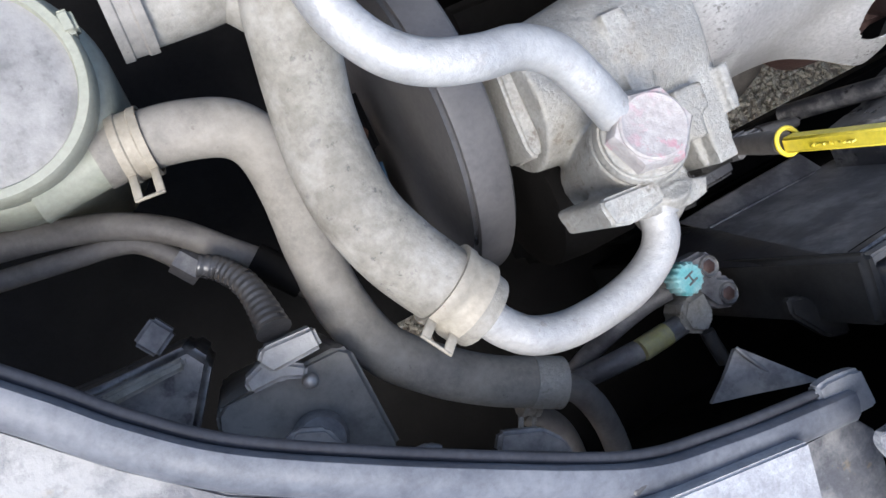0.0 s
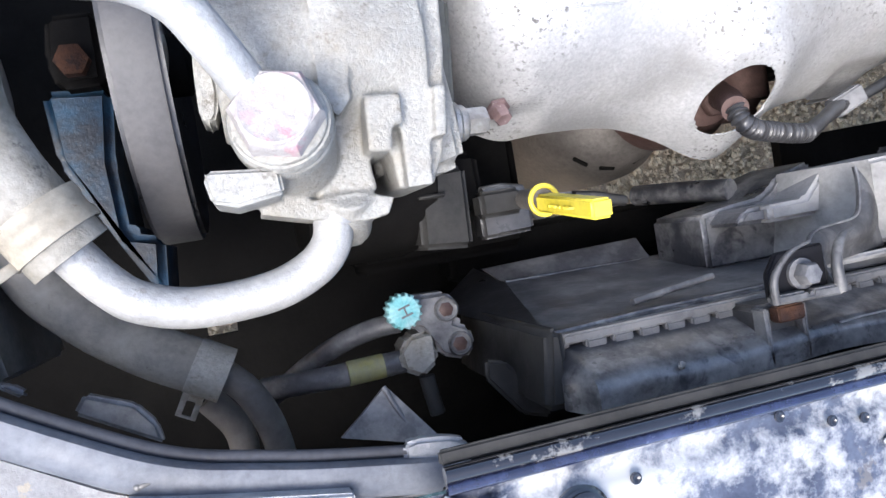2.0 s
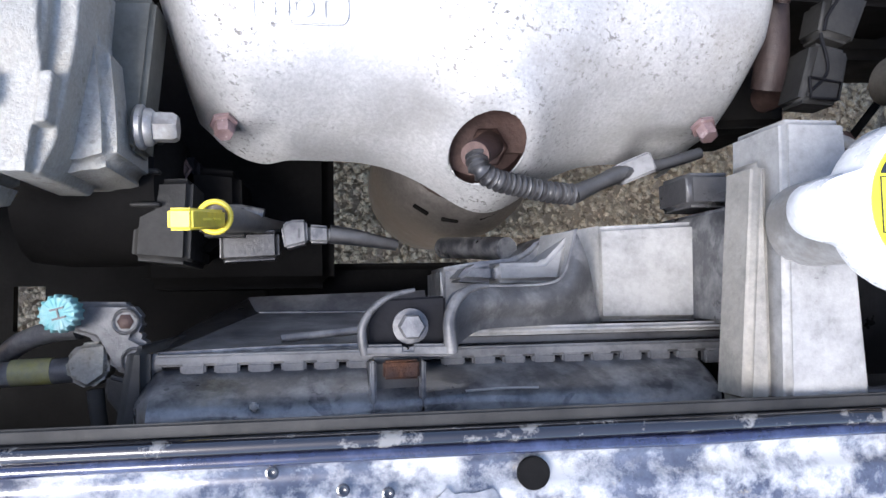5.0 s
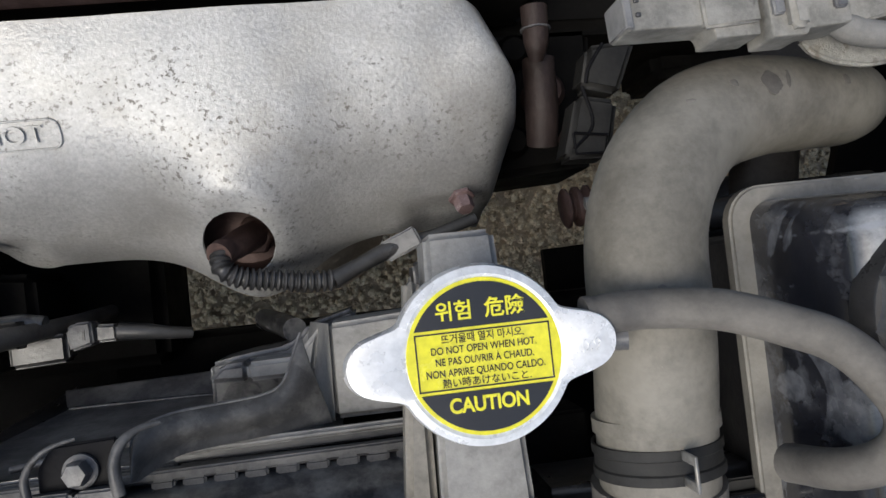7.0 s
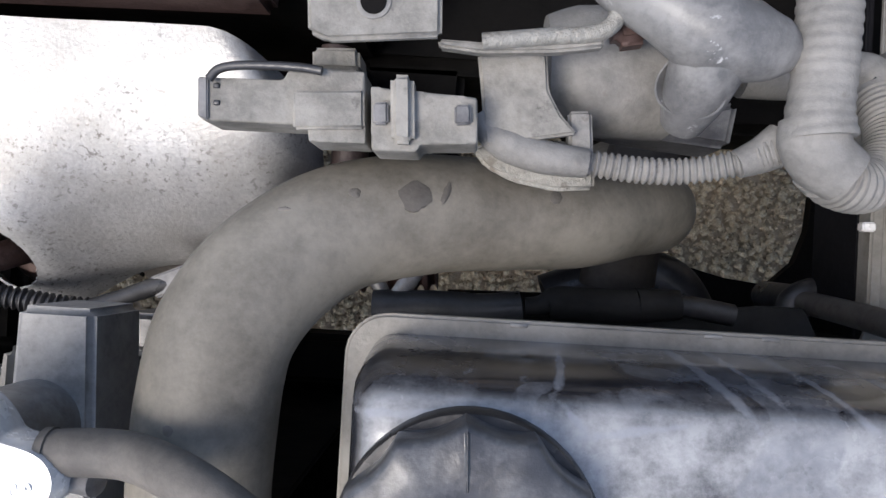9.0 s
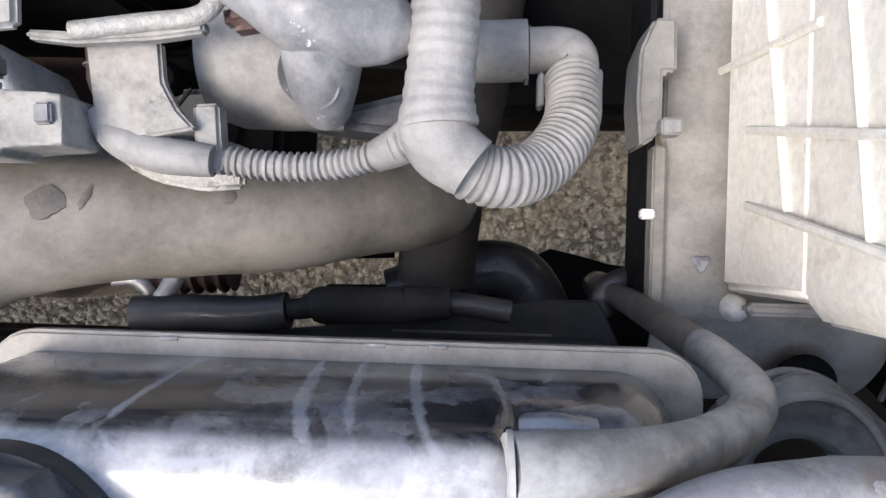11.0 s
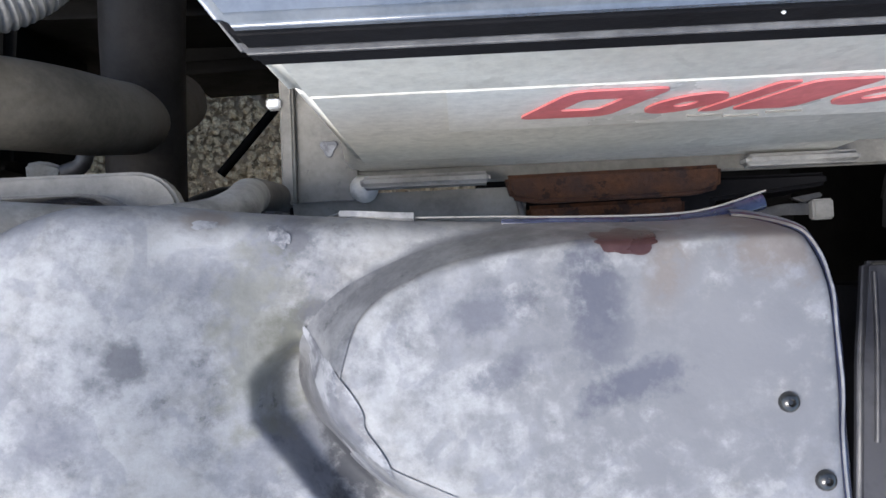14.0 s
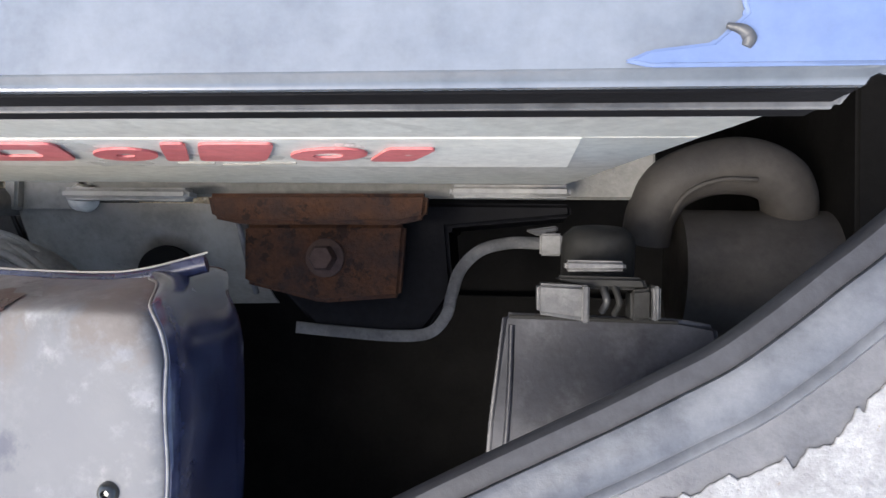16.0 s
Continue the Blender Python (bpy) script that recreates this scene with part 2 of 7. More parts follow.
SEAL = mat("rubber_seal", (0.075, 0.082, 0.1), (0.12, 0.128, 0.148), 0.5, big=30, bump=0.12, dust=(0.25, 0.26, 0.28), dust_amount=0.5, dust_lo=0.42, dust_hi=0.64, coat=0.0)
# top: pale dust on level faces also puts the slopes' shading in
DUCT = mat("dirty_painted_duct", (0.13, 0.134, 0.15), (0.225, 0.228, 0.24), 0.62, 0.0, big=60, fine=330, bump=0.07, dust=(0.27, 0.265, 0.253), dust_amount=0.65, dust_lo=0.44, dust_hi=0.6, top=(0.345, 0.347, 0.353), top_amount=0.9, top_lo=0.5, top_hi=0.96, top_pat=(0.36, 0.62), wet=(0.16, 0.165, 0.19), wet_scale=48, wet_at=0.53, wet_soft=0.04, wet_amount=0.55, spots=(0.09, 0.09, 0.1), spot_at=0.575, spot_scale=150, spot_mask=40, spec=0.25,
           # first blotch paints the trough's shade; the broad grey ones darken the pad
           blotches=[(0.4335, -0.036, 0.008, 0.026, 12, (0.045, 0.047, 0.056), 0.9), (0.4205, -0.002, 0.008, 0.008, 0, (0.06, 0.06, 0.06), 0.8), (0.515, -0.008, 0.056, 0.040, 0, (0.15, 0.153, 0.165), 0.75), (0.5018, 0.003, 0.008, 0.019, 5, (0.07, 0.075, 0.105), 0.75), (0.5193, 0.0116, 0.006, 0.012, -15, (0.15, 0.125, 0.11), 0.6), (0.54, -0.002, 0.022, 0.02, 0, (0.155, 0.158, 0.172), 0.8), (0.5323, -0.019, 0.034, 0.03, 0, (0.155, 0.158, 0.172), 0.6), (0.476, 0.004, 0.013, 0.0055, 15, (0.07, 0.075, 0.105), 0.5), (0.5097, -0.0153, 0.014, 0.005, 20, (0.07, 0.075, 0.105), 0.7), (0.477, -0.012, 0.012, 0.004, 25, (0.07, 0.075, 0.105), 0.45), (0.4257, 0.0049, 0.006, 0.0035, 10, (0.075, 0.077, 0.09), 0.8), (0.4232, 0.0257, 0.0055, 0.0055, 0, (0.075, 0.077, 0.09), 0.75), (0.3814, -0.0062, 0.0045, 0.0065, 0, (0.075, 0.077, 0.09), 0.75), (0.412, -0.004, 0.012, 0.026, 0, (0.17, 0.168, 0.13), 0.55), (0.4, 0.031, 0.006, 0.003, 0, (0.15, 0.125, 0.11), 0.6), (0.5461, 0.019, 0.012, 0.01, 0, (0.15, 0.125, 0.11), 0.65), (0.345, 0.008, 0.01, 0.006, 40, (0.07, 0.075, 0.105), 0.5), (0.362, -0.018, 0.009, 0.014, 20, (0.07, 0.075, 0.105), 0.45), (0.462, 0.019, 0.03, 0.004, 12, (0.155, 0.158, 0.172), 0.6)])
CONDUIT = mat("dusty_conduit", (0.16, 0.156, 0.148), (0.26, 0.255, 0.242), 0.7, big=60, dust=(0.335, 0.322, 0.302), dust_amount=0.6, bump=0.3, spots=(0.15, 0.14, 0.13), spot_at=0.62)
CONNECTOR = mat("dusty_connector", (0.165, 0.158, 0.142), (0.265, 0.255, 0.23), 0.7, big=70, dust=(0.37, 0.352, 0.318), dust_amount=0.65, dust_lo=0.42, dust_hi=0.62, bump=0.3, spots=(0.09, 0.085, 0.078), spot_at=0.6, spot_mask=50)
BLUE = mat("blue_painted_metal", (0.012, 0.04, 0.08), (0.025, 0.085, 0.15), 0.5, big=45, dust=(0.015, 0.016, 0.02), dust_amount=0.85, dust_lo=0.42, dust_hi=0.6, bump=0.3)
GREEN_GREY = mat("aged_translucent_plastic", (0.25, 0.27, 0.21), (0.34, 0.355, 0.29), 0.5, dust=(0.4, 0.39, 0.33), dust_amount=0.5, bump=0.08)
GRAVEL = mat("gravel", (0.4, 0.3, 0.2), (0.58, 0.46, 0.33), 0.9, big=60, fine=300, bump=0.8, spots=(0.64, 0.54, 0.41), spot_at=0.6, spot_scale=150)
STONES = mat("gravel_stone", (0.42, 0.3, 0.18), (0.76, 0.61, 0.42), 0.85, big=110, fine=500, bump=0.3, spots=(0.22, 0.16, 0.1), spot_at=0.56, spot_scale=75)
CRIMP = mat("grimy_crimped_steel", (0.10, 0.097, 0.095), (0.18, 0.174, 0.168), 0.55, 0.15, big=45, bump=0.3, dust=(0.27, 0.258, 0.242), dust_amount=0.65, dust_lo=0.42, dust_hi=0.6, spots=(0.045, 0.043, 0.042), spot_at=0.6, spot_mask=30)
HOUSING = mat("dim_housing_plastic", (0.014, 0.015, 0.021), (0.026, 0.027, 0.037), 0.45, big=26, bump=0.1, dust=(0.10, 0.10, 0.112), dust_amount=0.6, dust_lo=0.46, dust_hi=0.62, coat=0.1)
NAVY_GLOSS = mat("glossy_navy_paint", (0.011, 0.014, 0.034), (0.024, 0.03, 0.075), 0.16, big=45, bump=0.06, dust=(0.06, 0.075, 0.14), dust_amount=0.5, dust_lo=0.5, dust_hi=0.62, coat=0.8)
LID_BLUE = mat("blue_lid_end", (0.125, 0.185, 0.36), (0.16, 0.225, 0.41), 0.25, big=14, bump=0.04, dust=(0.22, 0.27, 0.4), dust_amount=0.5, coat=0.6)
PANEL_GREY = mat("grey_primer_panel", (0.1, 0.103, 0.115), (0.17, 0.174, 0.19), 0.45, big=45, bump=0.2, dust=(0.25, 0.25, 0.265), dust_amount=0.5, coat=0.15)
FLAKE = mat("pale_flaking_primer", (0.3, 0.305, 0.32), (0.43, 0.435, 0.445), 0.6, big=90, fine=420, bump=0.4, dust=(0.2, 0.2, 0.21), dust_amount=0.6, dust_lo=0.48, dust_hi=0.6, spots=(0.24, 0.2, 0.15), spot_at=0.64)
INLET = mat("dark_brown_rubber", (0.026, 0.0225, 0.02), (0.05, 0.044, 0.039), 0.65, big=30, bump=0.15, dust=(0.09, 0.082, 0.075), dust_amount=0.5, spec=0.3)
STUD = mat("burnt_brown_steel", (0.025, 0.016, 0.0145), (0.05, 0.033, 0.03), 0.6, 0.2, big=60, bump=0.3)
CAP_NAVY = mat("dim_cap_plastic", (0.035, 0.037, 0.043), (0.07, 0.073, 0.082), 0.4, big=40, bump=0.15, dust=(0.2, 0.205, 0.215), dust_amount=0.55, dust_lo=0.47, dust_hi=0.62, coat=0.3)
PALE_PATCHY = mat("patchy_pale_paint", (0.17, 0.176, 0.19), (0.3, 0.305, 0.315), 0.4, big=60, fine=420, bump=0.3, dust=(0.26, 0.265, 0.28), dust_amount=0.6, dust_lo=0.46, dust_hi=0.62, spots=(0.2, 0.165, 0.12), spot_at=0.66, coat=0.3)
LAMP_GREY = mat("dusty_lamp_shell", (0.1, 0.099, 0.094), (0.17, 0.168, 0.158), 0.5, big=30, bump=0.15, dust=(0.26, 0.255, 0.24), dust_amount=0.5, dust_lo=0.45, dust_hi=0.62, spots=(0.05, 0.05, 0.05), spot_at=0.63, spot_mask=16)
BELT = mat("ribbed_belt", (0.07, 0.067, 0.068), (0.1, 0.097, 0.098), 0.65, bump=0.05, dust=(0.16, 0.15, 0.14), dust_amount=0.3)

STAIN = mat("wet_stain", (0.10, 0.103, 0.118), (0.21, 0.213, 0.232), 0.45, big=110, bump=0.05, spec=0.3, dust=(0.33, 0.332, 0.345), dust_amount=0.8, dust_lo=0.46, dust_hi=0.56)
# dirt colour with the shade of the pad's rim put in
GRIME_AND_SHADE = mat("grey_grime_and_shade", (0.085, 0.086, 0.094), (0.16, 0.161, 0.17), 0.5, big=60, fine=330, bump=0.07, dust=(0.24, 0.24, 0.246), dust_amount=0.7, dust_lo=0.46, dust_hi=0.6, spots=(0.05, 0.05, 0.055), spot_at=0.6, spot_mask=30)
RED_STAIN = mat("wet_rust_stain", (0.045, 0.02, 0.02), (0.085, 0.045, 0.045), 0.35, big=60, bump=0.05, spec=0.3)
BOOT = mat("cloudy_boot_plastic", (0.12, 0.12, 0.122), (0.2, 0.2, 0.2), 0.5, big=60, bump=0.15, dust=(0.3, 0.295, 0.285), dust_amount=0.65, dust_lo=0.44, dust_hi=0.6, spots=(0.5, 0.5, 0.5), spot_at=0.64, spot_mask=40, coat=0.12)
TRAY_GREY = mat("dusty_tray_steel", (0.16, 0.15, 0.132), (0.245, 0.234, 0.212), 0.55, big=30, bump=0.2, dust=(0.33, 0.315, 0.285), dust_amount=0.6, dust_lo=0.42, dust_hi=0.62, spots=(0.09, 0.09, 0.09), spot_at=0.64, spot_mask=20)
RES_HOSE = mat("grey_rubber_hose", (0.15, 0.148, 0.143), (0.24, 0.237, 0.23), 0.6, big=30, bump=0.15, dust=(0.46, 0.455, 0.44), dust_amount=0.65, dust_lo=0.42, dust_hi=0.6)
LABEL_CREAM = mat("cream_label", (0.72, 0.71, 0.66), (0.78, 0.77, 0.72), 0.35, bump=0.03, big=30)
FADED_YELLOW = mat("faded_yellow_label", (0.3, 0.28, 0.08), (0.4, 0.37, 0.13), 0.5, big=90, bump=0.1, dust=(0.22, 0.22, 0.2), dust_amount=0.7)
SEAL_DARK = mat("dark_seal_rubber", (0.04, 0.041, 0.048), (0.07, 0.072, 0.082), 0.6, big=30, bump=0.1, spec=0.3)
# for black parts, and for shade put into the colour of others
BLACK_AND_SHADE = mat("black_and_painted_shade", (0.008, 0.008, 0.0095), (0.015, 0.015, 0.0175), 0.6, big=30, bump=0.1, spec=0.08)
CONVERTER = mat("heat_greyed_steel", (0.12, 0.108, 0.098), (0.24, 0.222, 0.205), 0.55, 0.3, big=40, bump=0.3)


# ---- builders ----
def thing(name, at, label, category, group="", kind=""):
    ob = new(name)
    ob.empty_display_size = 0.02
    ob.location = at
    return tagged(ob, label, category, group, kind)


def part(name, bm, material, parent=None, label="", smooth=True, fix=True):
    """Links a bmesh, given in world metres, as one mesh under its thing."""
    if fix:
        bmesh.ops.recalc_face_normals(bm, faces=bm.faces[:])
    me = bpy.data.meshes.new(name)
    bm.to_mesh(me)
    bm.free()
    me.materials.append(material)
    if smooth:
        me.shade_smooth()
        me.set_sharp_from_angle(angle=radians(46))
    ob = new(name, me)
    if parent is not None:
        ob.parent = parent
        base = Vector(parent.location) if parent.parent is None else Vector(parent.location) + Vector(parent.parent.location)
        if parent.type == "MESH":
            ob.parent = parent
        else:
            ob.location = -Vector(parent.location)
    return tagged(ob, label)


def smooth_path(points, steps=8):
    """A Catmull-Rom line through the points."""
    p = [Vector(q) for q in points]
    p = [p[0] * 2 - p[1]] + p + [p[-1] * 2 - p[-2]]
    out = []
    for i in range(1, len(p) - 2):
        a, b, c, d = p[i - 1 : i + 3]
        for k in range(steps):
            t = k / steps
            out.append(0.5 * ((2 * b) + (c - a) * t + (2 * a - 5 * b + 4 * c - d) * t * t + (3 * b - a - 3 * c + d) * t**3))
    return out + [p[-2]]


def tube(points, r, seg=20, steps=8, bm=None, smooth=True, rib=0.0, pitch=0.004, flat=1.0, wob=0.0, cap=True):
    """A tube along a line; r may be one radius or one for each point. rib: depth of corrugation; flat: squash of the height."""
    bm = bm or bmesh.new()
    line = smooth_path(points, steps) if smooth else [Vector(q) for q in points]
    rs = list(r) if isinstance(r, (list, tuple)) else [r] * len(points)
    if rib:
        dense, length = [], 0.0
        for a, b in zip(line, line[1:]):
            k = max(1, int((b - a).length / (pitch / 6)))
            dense += [(a.lerp(b, j / k)) for j in range(k)]
        line = dense + [line[-1]]
    radii = [rs[0] + 0 * i for i in range(len(line))]
    for i in range(len(line)):
        u = i / max(1, len(line) - 1) * (len(rs) - 1)
        j = min(int(u), len(rs) - 2) if len(rs) > 1 else 0
        radii[i] = rs[j] + (rs[j + 1] - rs[j]) * (u - j) if len(rs) > 1 else rs[0]
    d = 0.0
    rings = []
    up = Vector((0, 0, 1))
    prev = None
    for i, c in enumerate(line):
        tan = (line[min(i + 1, len(line) - 1)] - line[max(i - 1, 0)]).normalized()
        if prev is None:
            side = tan.cross(up)
            side = side.normalized() if side.length > 0.05 else Vector((1, 0, 0))
        else:
            side = (prev - tan * prev.dot(tan)).normalized()
        prev = side
        other = side.cross(tan).normalized()
        if i:
            d += (c - line[i - 1]).length
        rr = radii[i]
        if rib:
            w = math.sin(2 * math.pi * d / pitch)
            rr += rib * max(-0.6, min(0.6, 1.4 * w)) / 0.6
        if wob:
            rr *= 1 + wob * noise.noise(c * 40)
        rings.append([bm.verts.new(c + side * (math.cos(a) * rr) + other * (math.sin(a) * rr * flat)) for a in (2 * math.pi * k / seg for k in range(seg))])
    for a, b in zip(rings, rings[1:]):
        for k in range(seg):
            bm.faces.new((a[k], a[(k + 1) % seg], b[(k + 1) % seg], b[k]))
    if cap:
        bm.faces.new(rings[0])
        bm.faces.new(rings[-1])
    return bm


def prism(outline, z0, z1, bevel=0.0015, bm=None, segs=3, turn=None):
    """An upright slab with the given plan."""
    own = bmesh.new()
    low = [own.verts.new((p[0], p[1], z0 if len(p) < 3 else p[2] - (z1 - z0))) for p in outline]
    top = [own.verts.new((p[0], p[1], z1 if len(p) < 3 else p[2])) for p in outline]
    own.faces.new(low)
    own.faces.new(top)
    for i in range(len(outline)):
        j = (i + 1) % len(outline)
        own.faces.new((low[i], low[j], top[j], top[i]))
    bmesh.ops.recalc_face_normals(own, faces=own.faces[:])
    if bevel:
        bmesh.ops.bevel(own, geom=own.edges[:], offset=bevel, segments=segs, affect="EDGES", clamp_overlap=True)
    return merge(bm, own)


def merge(bm, own, m=None):
    if m is not None:
        bmesh.ops.transform(own, matrix=m, verts=own.verts[:])
    if bm is None:
        return own
    me = bpy.data.meshes.new("tmp")
    own.to_mesh(me)
    own.free()
    bm.from_mesh(me)
    bpy.data.meshes.remove(me)
    return bm


def box(c, size, m=(0, 0, 0), bevel=0.0015, bm=None, segs=3):
    """A bevelled block: its middle, its size and its turn in degrees."""
    own = bmesh.new()
    bmesh.ops.create_cube(own, size=1.0)
    bmesh.ops.scale(own, vec=size, verts=own.verts[:])
    if bevel:
        bmesh.ops.bevel(own, geom=own.edges[:], offset=min(bevel, min(size) * 0.45), segments=segs, affect="EDGES", clamp_overlap=True)
    return merge(bm, own, pose(*c, *m)) if bm is not None else _moved(own, pose(*c, *m))


def _moved(own, m):
    bmesh.ops.transform(own, matrix=m, verts=own.verts[:])
    return own


def lathe(profile, m, seg=32, bm=None, wave=None):
    """A turned body: (radius, height) rows, about the z axis of the pose m."""
    own = bmesh.new()
    rings = []
    for r, h in profile:
        ring = []
        for k in range(seg):
            a = 2 * math.pi * k / seg
            q = r * (1 + (wave(a, r) if wave else 0))
            ring.append(own.verts.new((q * math.cos(a), q * math.sin(a), h)))
        rings.append(ring)
    for a, b in zip(rings, rings[1:]):
        for k in range(seg):
            own.faces.new((a[k], a[(k + 1) % seg], b[(k + 1) % seg], b[k]))
    own.faces.new(rings[0])
    own.faces.new(rings[-1])
    return merge(bm, own, m) if bm is not None else _moved(own, m)


def sheet(f, nu, nv, thick=0.002):
    """A surface f(u, v), u and v from 0 to 1, with a thickness."""
    bm = bmesh.new()
    g = [[bm.verts.new(f(i / nu, j / nv)) for i in range(nu + 1)] for j in range(nv + 1)]
    for j in range(nv):
        for i in range(nu):
            bm.faces.new((g[j][i], g[j][i + 1], g[j + 1][i + 1], g[j + 1][i]))
    if thick:
        low = [[bm.verts.new(p.co - Vector((0, 0, thick))) for p in row] for row in g]
        for j in range(nv):
            for i in range(nu):
                bm.faces.new((low[j][i], low[j + 1][i], low[j + 1][i + 1], low[j][i + 1]))
        ring = [(j, i) for j, i in [(0, i) for i in range(nu)] + [(j, nu) for j in range(nv)] + [(nv, i) for i in range(nu, 0, -1)] + [(j, 0) for j in range(nv, 0, -1)]]
        for (a, b), (c, d) in zip(ring, ring[1:] + ring[:1]):
            bm.faces.new((g[a][b], low[a][b], low[c][d], g[c][d]))
    return bm


def writing(text, m, size, material, parent, name="lettering", depth=0.0003, squeeze=1.0, bold=0.0):
    cu = bpy.data.curves.new(name, "FONT")
    cu.body, cu.size, cu.extrude, cu.align_x, cu.align_y, cu.offset = text, size, depth, "CENTER", "CENTER", bold
    tmp = bpy.data.objects.new("tmp", cu)
    scene.collection.objects.link(tmp)
    bpy.context.view_layer.update()
    me = bpy.data.meshes.new_from_object(tmp.evaluated_get(bpy.context.evaluated_depsgraph_get()))
    bpy.data.objects.remove(tmp)
    bm = bmesh.new()
    bm.from_mesh(me)
    bpy.data.meshes.remove(me)
    bmesh.ops.transform(bm, matrix=m @ Matrix.Diagonal((squeeze, 1, 1, 1)), verts=bm.verts[:])
    return part(name, bm, material, parent, smooth=False)


def casting(name, bm, material, parent, label="", voxel=0.0012, rounds=6):
    """Melts overlapping blocks into one rounded casting."""
    bmesh.ops.recalc_face_normals(bm, faces=bm.faces[:])
    me = bpy.data.meshes.new("rough")
    bm.to_mesh(me)
    bm.free()
    tmp = bpy.data.objects.new("rough", me)
    scene.collection.objects.link(tmp)
    fuse = tmp.modifiers.new("fuse", "REMESH")
    fuse.mode, fuse.voxel_size, fuse.use_smooth_shade = "VOXEL", voxel, True
    soft_ = tmp.modifiers.new("soft", "SMOOTH")
    soft_.factor, soft_.iterations = 0.5, rounds
    bpy.context.view_layer.update()
    out = bpy.data.meshes.new_from_object(tmp.evaluated_get(bpy.context.evaluated_depsgraph_get()))
    bpy.data.objects.remove(tmp)
    bpy.data.meshes.remove(me)
    own = bmesh.new()
    own.from_mesh(out)
    bpy.data.meshes.remove(out)
    return part(name, own, material, parent, label)


def hexbolt(at, r, h, material, name="bolt", parent=None, m=None, label="", washer=1.45):
    """A hexagon head on a washer."""
    m = m if m is not None else pose(*at)
    bm = lathe([(r * washer, 0), (r * washer, h * 0.2), (r * 1.05, h * 0.25)], m, 24)
    bm = lathe([(r, h * 0.2), (r, h * 0.85), (r * 0.86, h)], m, 6, bm)
    return part(name, bm, material, parent, label)


# ---- setting ----
def structure(name, bm, material, label, category, smooth=True):
    return tagged(part(name, bm, material, None, "", smooth), label, category, "", "structure")


structure("ground", sheet(lambda u, v: (-15 + 30 * u, -15 + 30 * v, 0.0), 4, 4, 0.0), GRAVEL, "coarse pale brown gravel under the car", "ground")
# added walls close the bay; its deep shade is put into their colour
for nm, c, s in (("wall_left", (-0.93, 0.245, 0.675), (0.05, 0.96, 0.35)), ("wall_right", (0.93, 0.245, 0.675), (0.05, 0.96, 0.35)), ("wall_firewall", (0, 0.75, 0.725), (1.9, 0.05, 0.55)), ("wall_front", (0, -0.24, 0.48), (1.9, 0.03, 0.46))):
    structure(nm, box(c, s), DARK, "dark added inner wall closing the engine bay, shade in its colour", "panel")

# front panel behind the grille, with the rolled edge of the radiator support
def front_point(u, v):
    x = -0.40 + 0.75 * u
    y = -0.091 - 0.2 * v
    return (x, y, 0.737 - 0.004 * math.sin(min(1, v * 14) * 3.14) + 0.0008 * noise.noise(Vector((x * 20, y * 20, 5))) + 0.0011 * math.exp(-(((x + 0.06) / 0.035) ** 2 + ((y + 0.1) / 0.009) ** 2)) * noise.noise(Vector((x * 230, y * 330, 7))) - 0.03 * max(0, v - 0.7))


panel_front = structure("panel_front", sheet(front_point, 300, 110, 0.004), BODY_BLACK, "chipped black painted radiator support panel with pale patches", "panel")
def ragged_patch(plan, z, seed, wander=0.009):
    """A thin patch: the corners joined by wandering edges."""
    pts = [Vector(p) for p in plan]
    outline = []
    for p, q in zip(pts, pts[1:] + pts[:1]):
        for k in range(9):
            c = p.lerp(q, k / 9)
            n = Vector((q.y - p.y, p.x - q.x)).normalized()
            c = c + n * (wander * noise.noise(Vector((c.x * 140, c.y * 140, seed))) + wander * 0.5 * noise.noise(Vector((c.x * 420, c.y * 420, seed))))
            outline.append((c.x, c.y))
    return prism(outline, z, z + 0.0005, 0.0001, segs=1)


for seed, plan in ((1.3, [(-0.398, -0.0975), (-0.362, -0.0970), (-0.352, -0.116), (-0.358, -0.150), (-0.398, -0.158)]), (2.9, [(-0.180, -0.1085), (-0.152, -0.1055), (-0.146, -0.130), (-0.178, -0.134)])):
    part("pale_patch", ragged_patch(plan, 0.7384, seed), PALE_PATCHY, panel_front, "ragged pale patch on the panel")
edge = thing("panel_edge", (-0.1, -0.085, 0.735), "glossy black rolled edge of the radiator support panel", "panel edge")
part("roll", tube([(-0.385, -0.0838, 0.7385), (-0.2, -0.0840, 0.7385), (0.0, -0.0838, 0.7385), (0.2, -0.0838, 0.7385), (0.35, -0.0838, 0.7385)], 0.0034, 16, 10, wob=0.03), BODY_EDGE, edge)
part("front_bead", tube([(-0.385, -0.0893, 0.7385), (-0.2, -0.0893, 0.7388), (-0.1, -0.0896, 0.7386), (-0.063, -0.0900, 0.7386), (0.0, -0.0893, 0.7384), (0.2, -0.0893, 0.7385), (0.35, -0.0893, 0.7385)], 0.0026, 14, 10, wob=0.05), NAVY_GLOSS, edge, "dark blue painted bead")
part("back_strip", box((-0.018, -0.0780, 0.7345), (0.735, 0.0062, 0.003), bevel=0.001), LEAD_DARK, edge, "grimy dark rear strip")
hp = thing("panel_hole", (-0.133, -0.1, 0.738), "round punched hole in the front panel", "hole")
part("rim", lathe([(0.0066, 0.7375), (0.0066, 0.7395), (0.0062, 0.7398), (0.006, 0.7390)], pose(-0.133, -0.1, 0), 36), DARK, hp)
part("inside", lathe([(0.0061, 0.7388), (0.0061, 0.7396)], pose(-0.133, -0.1, 0), 36), DARK, hp)
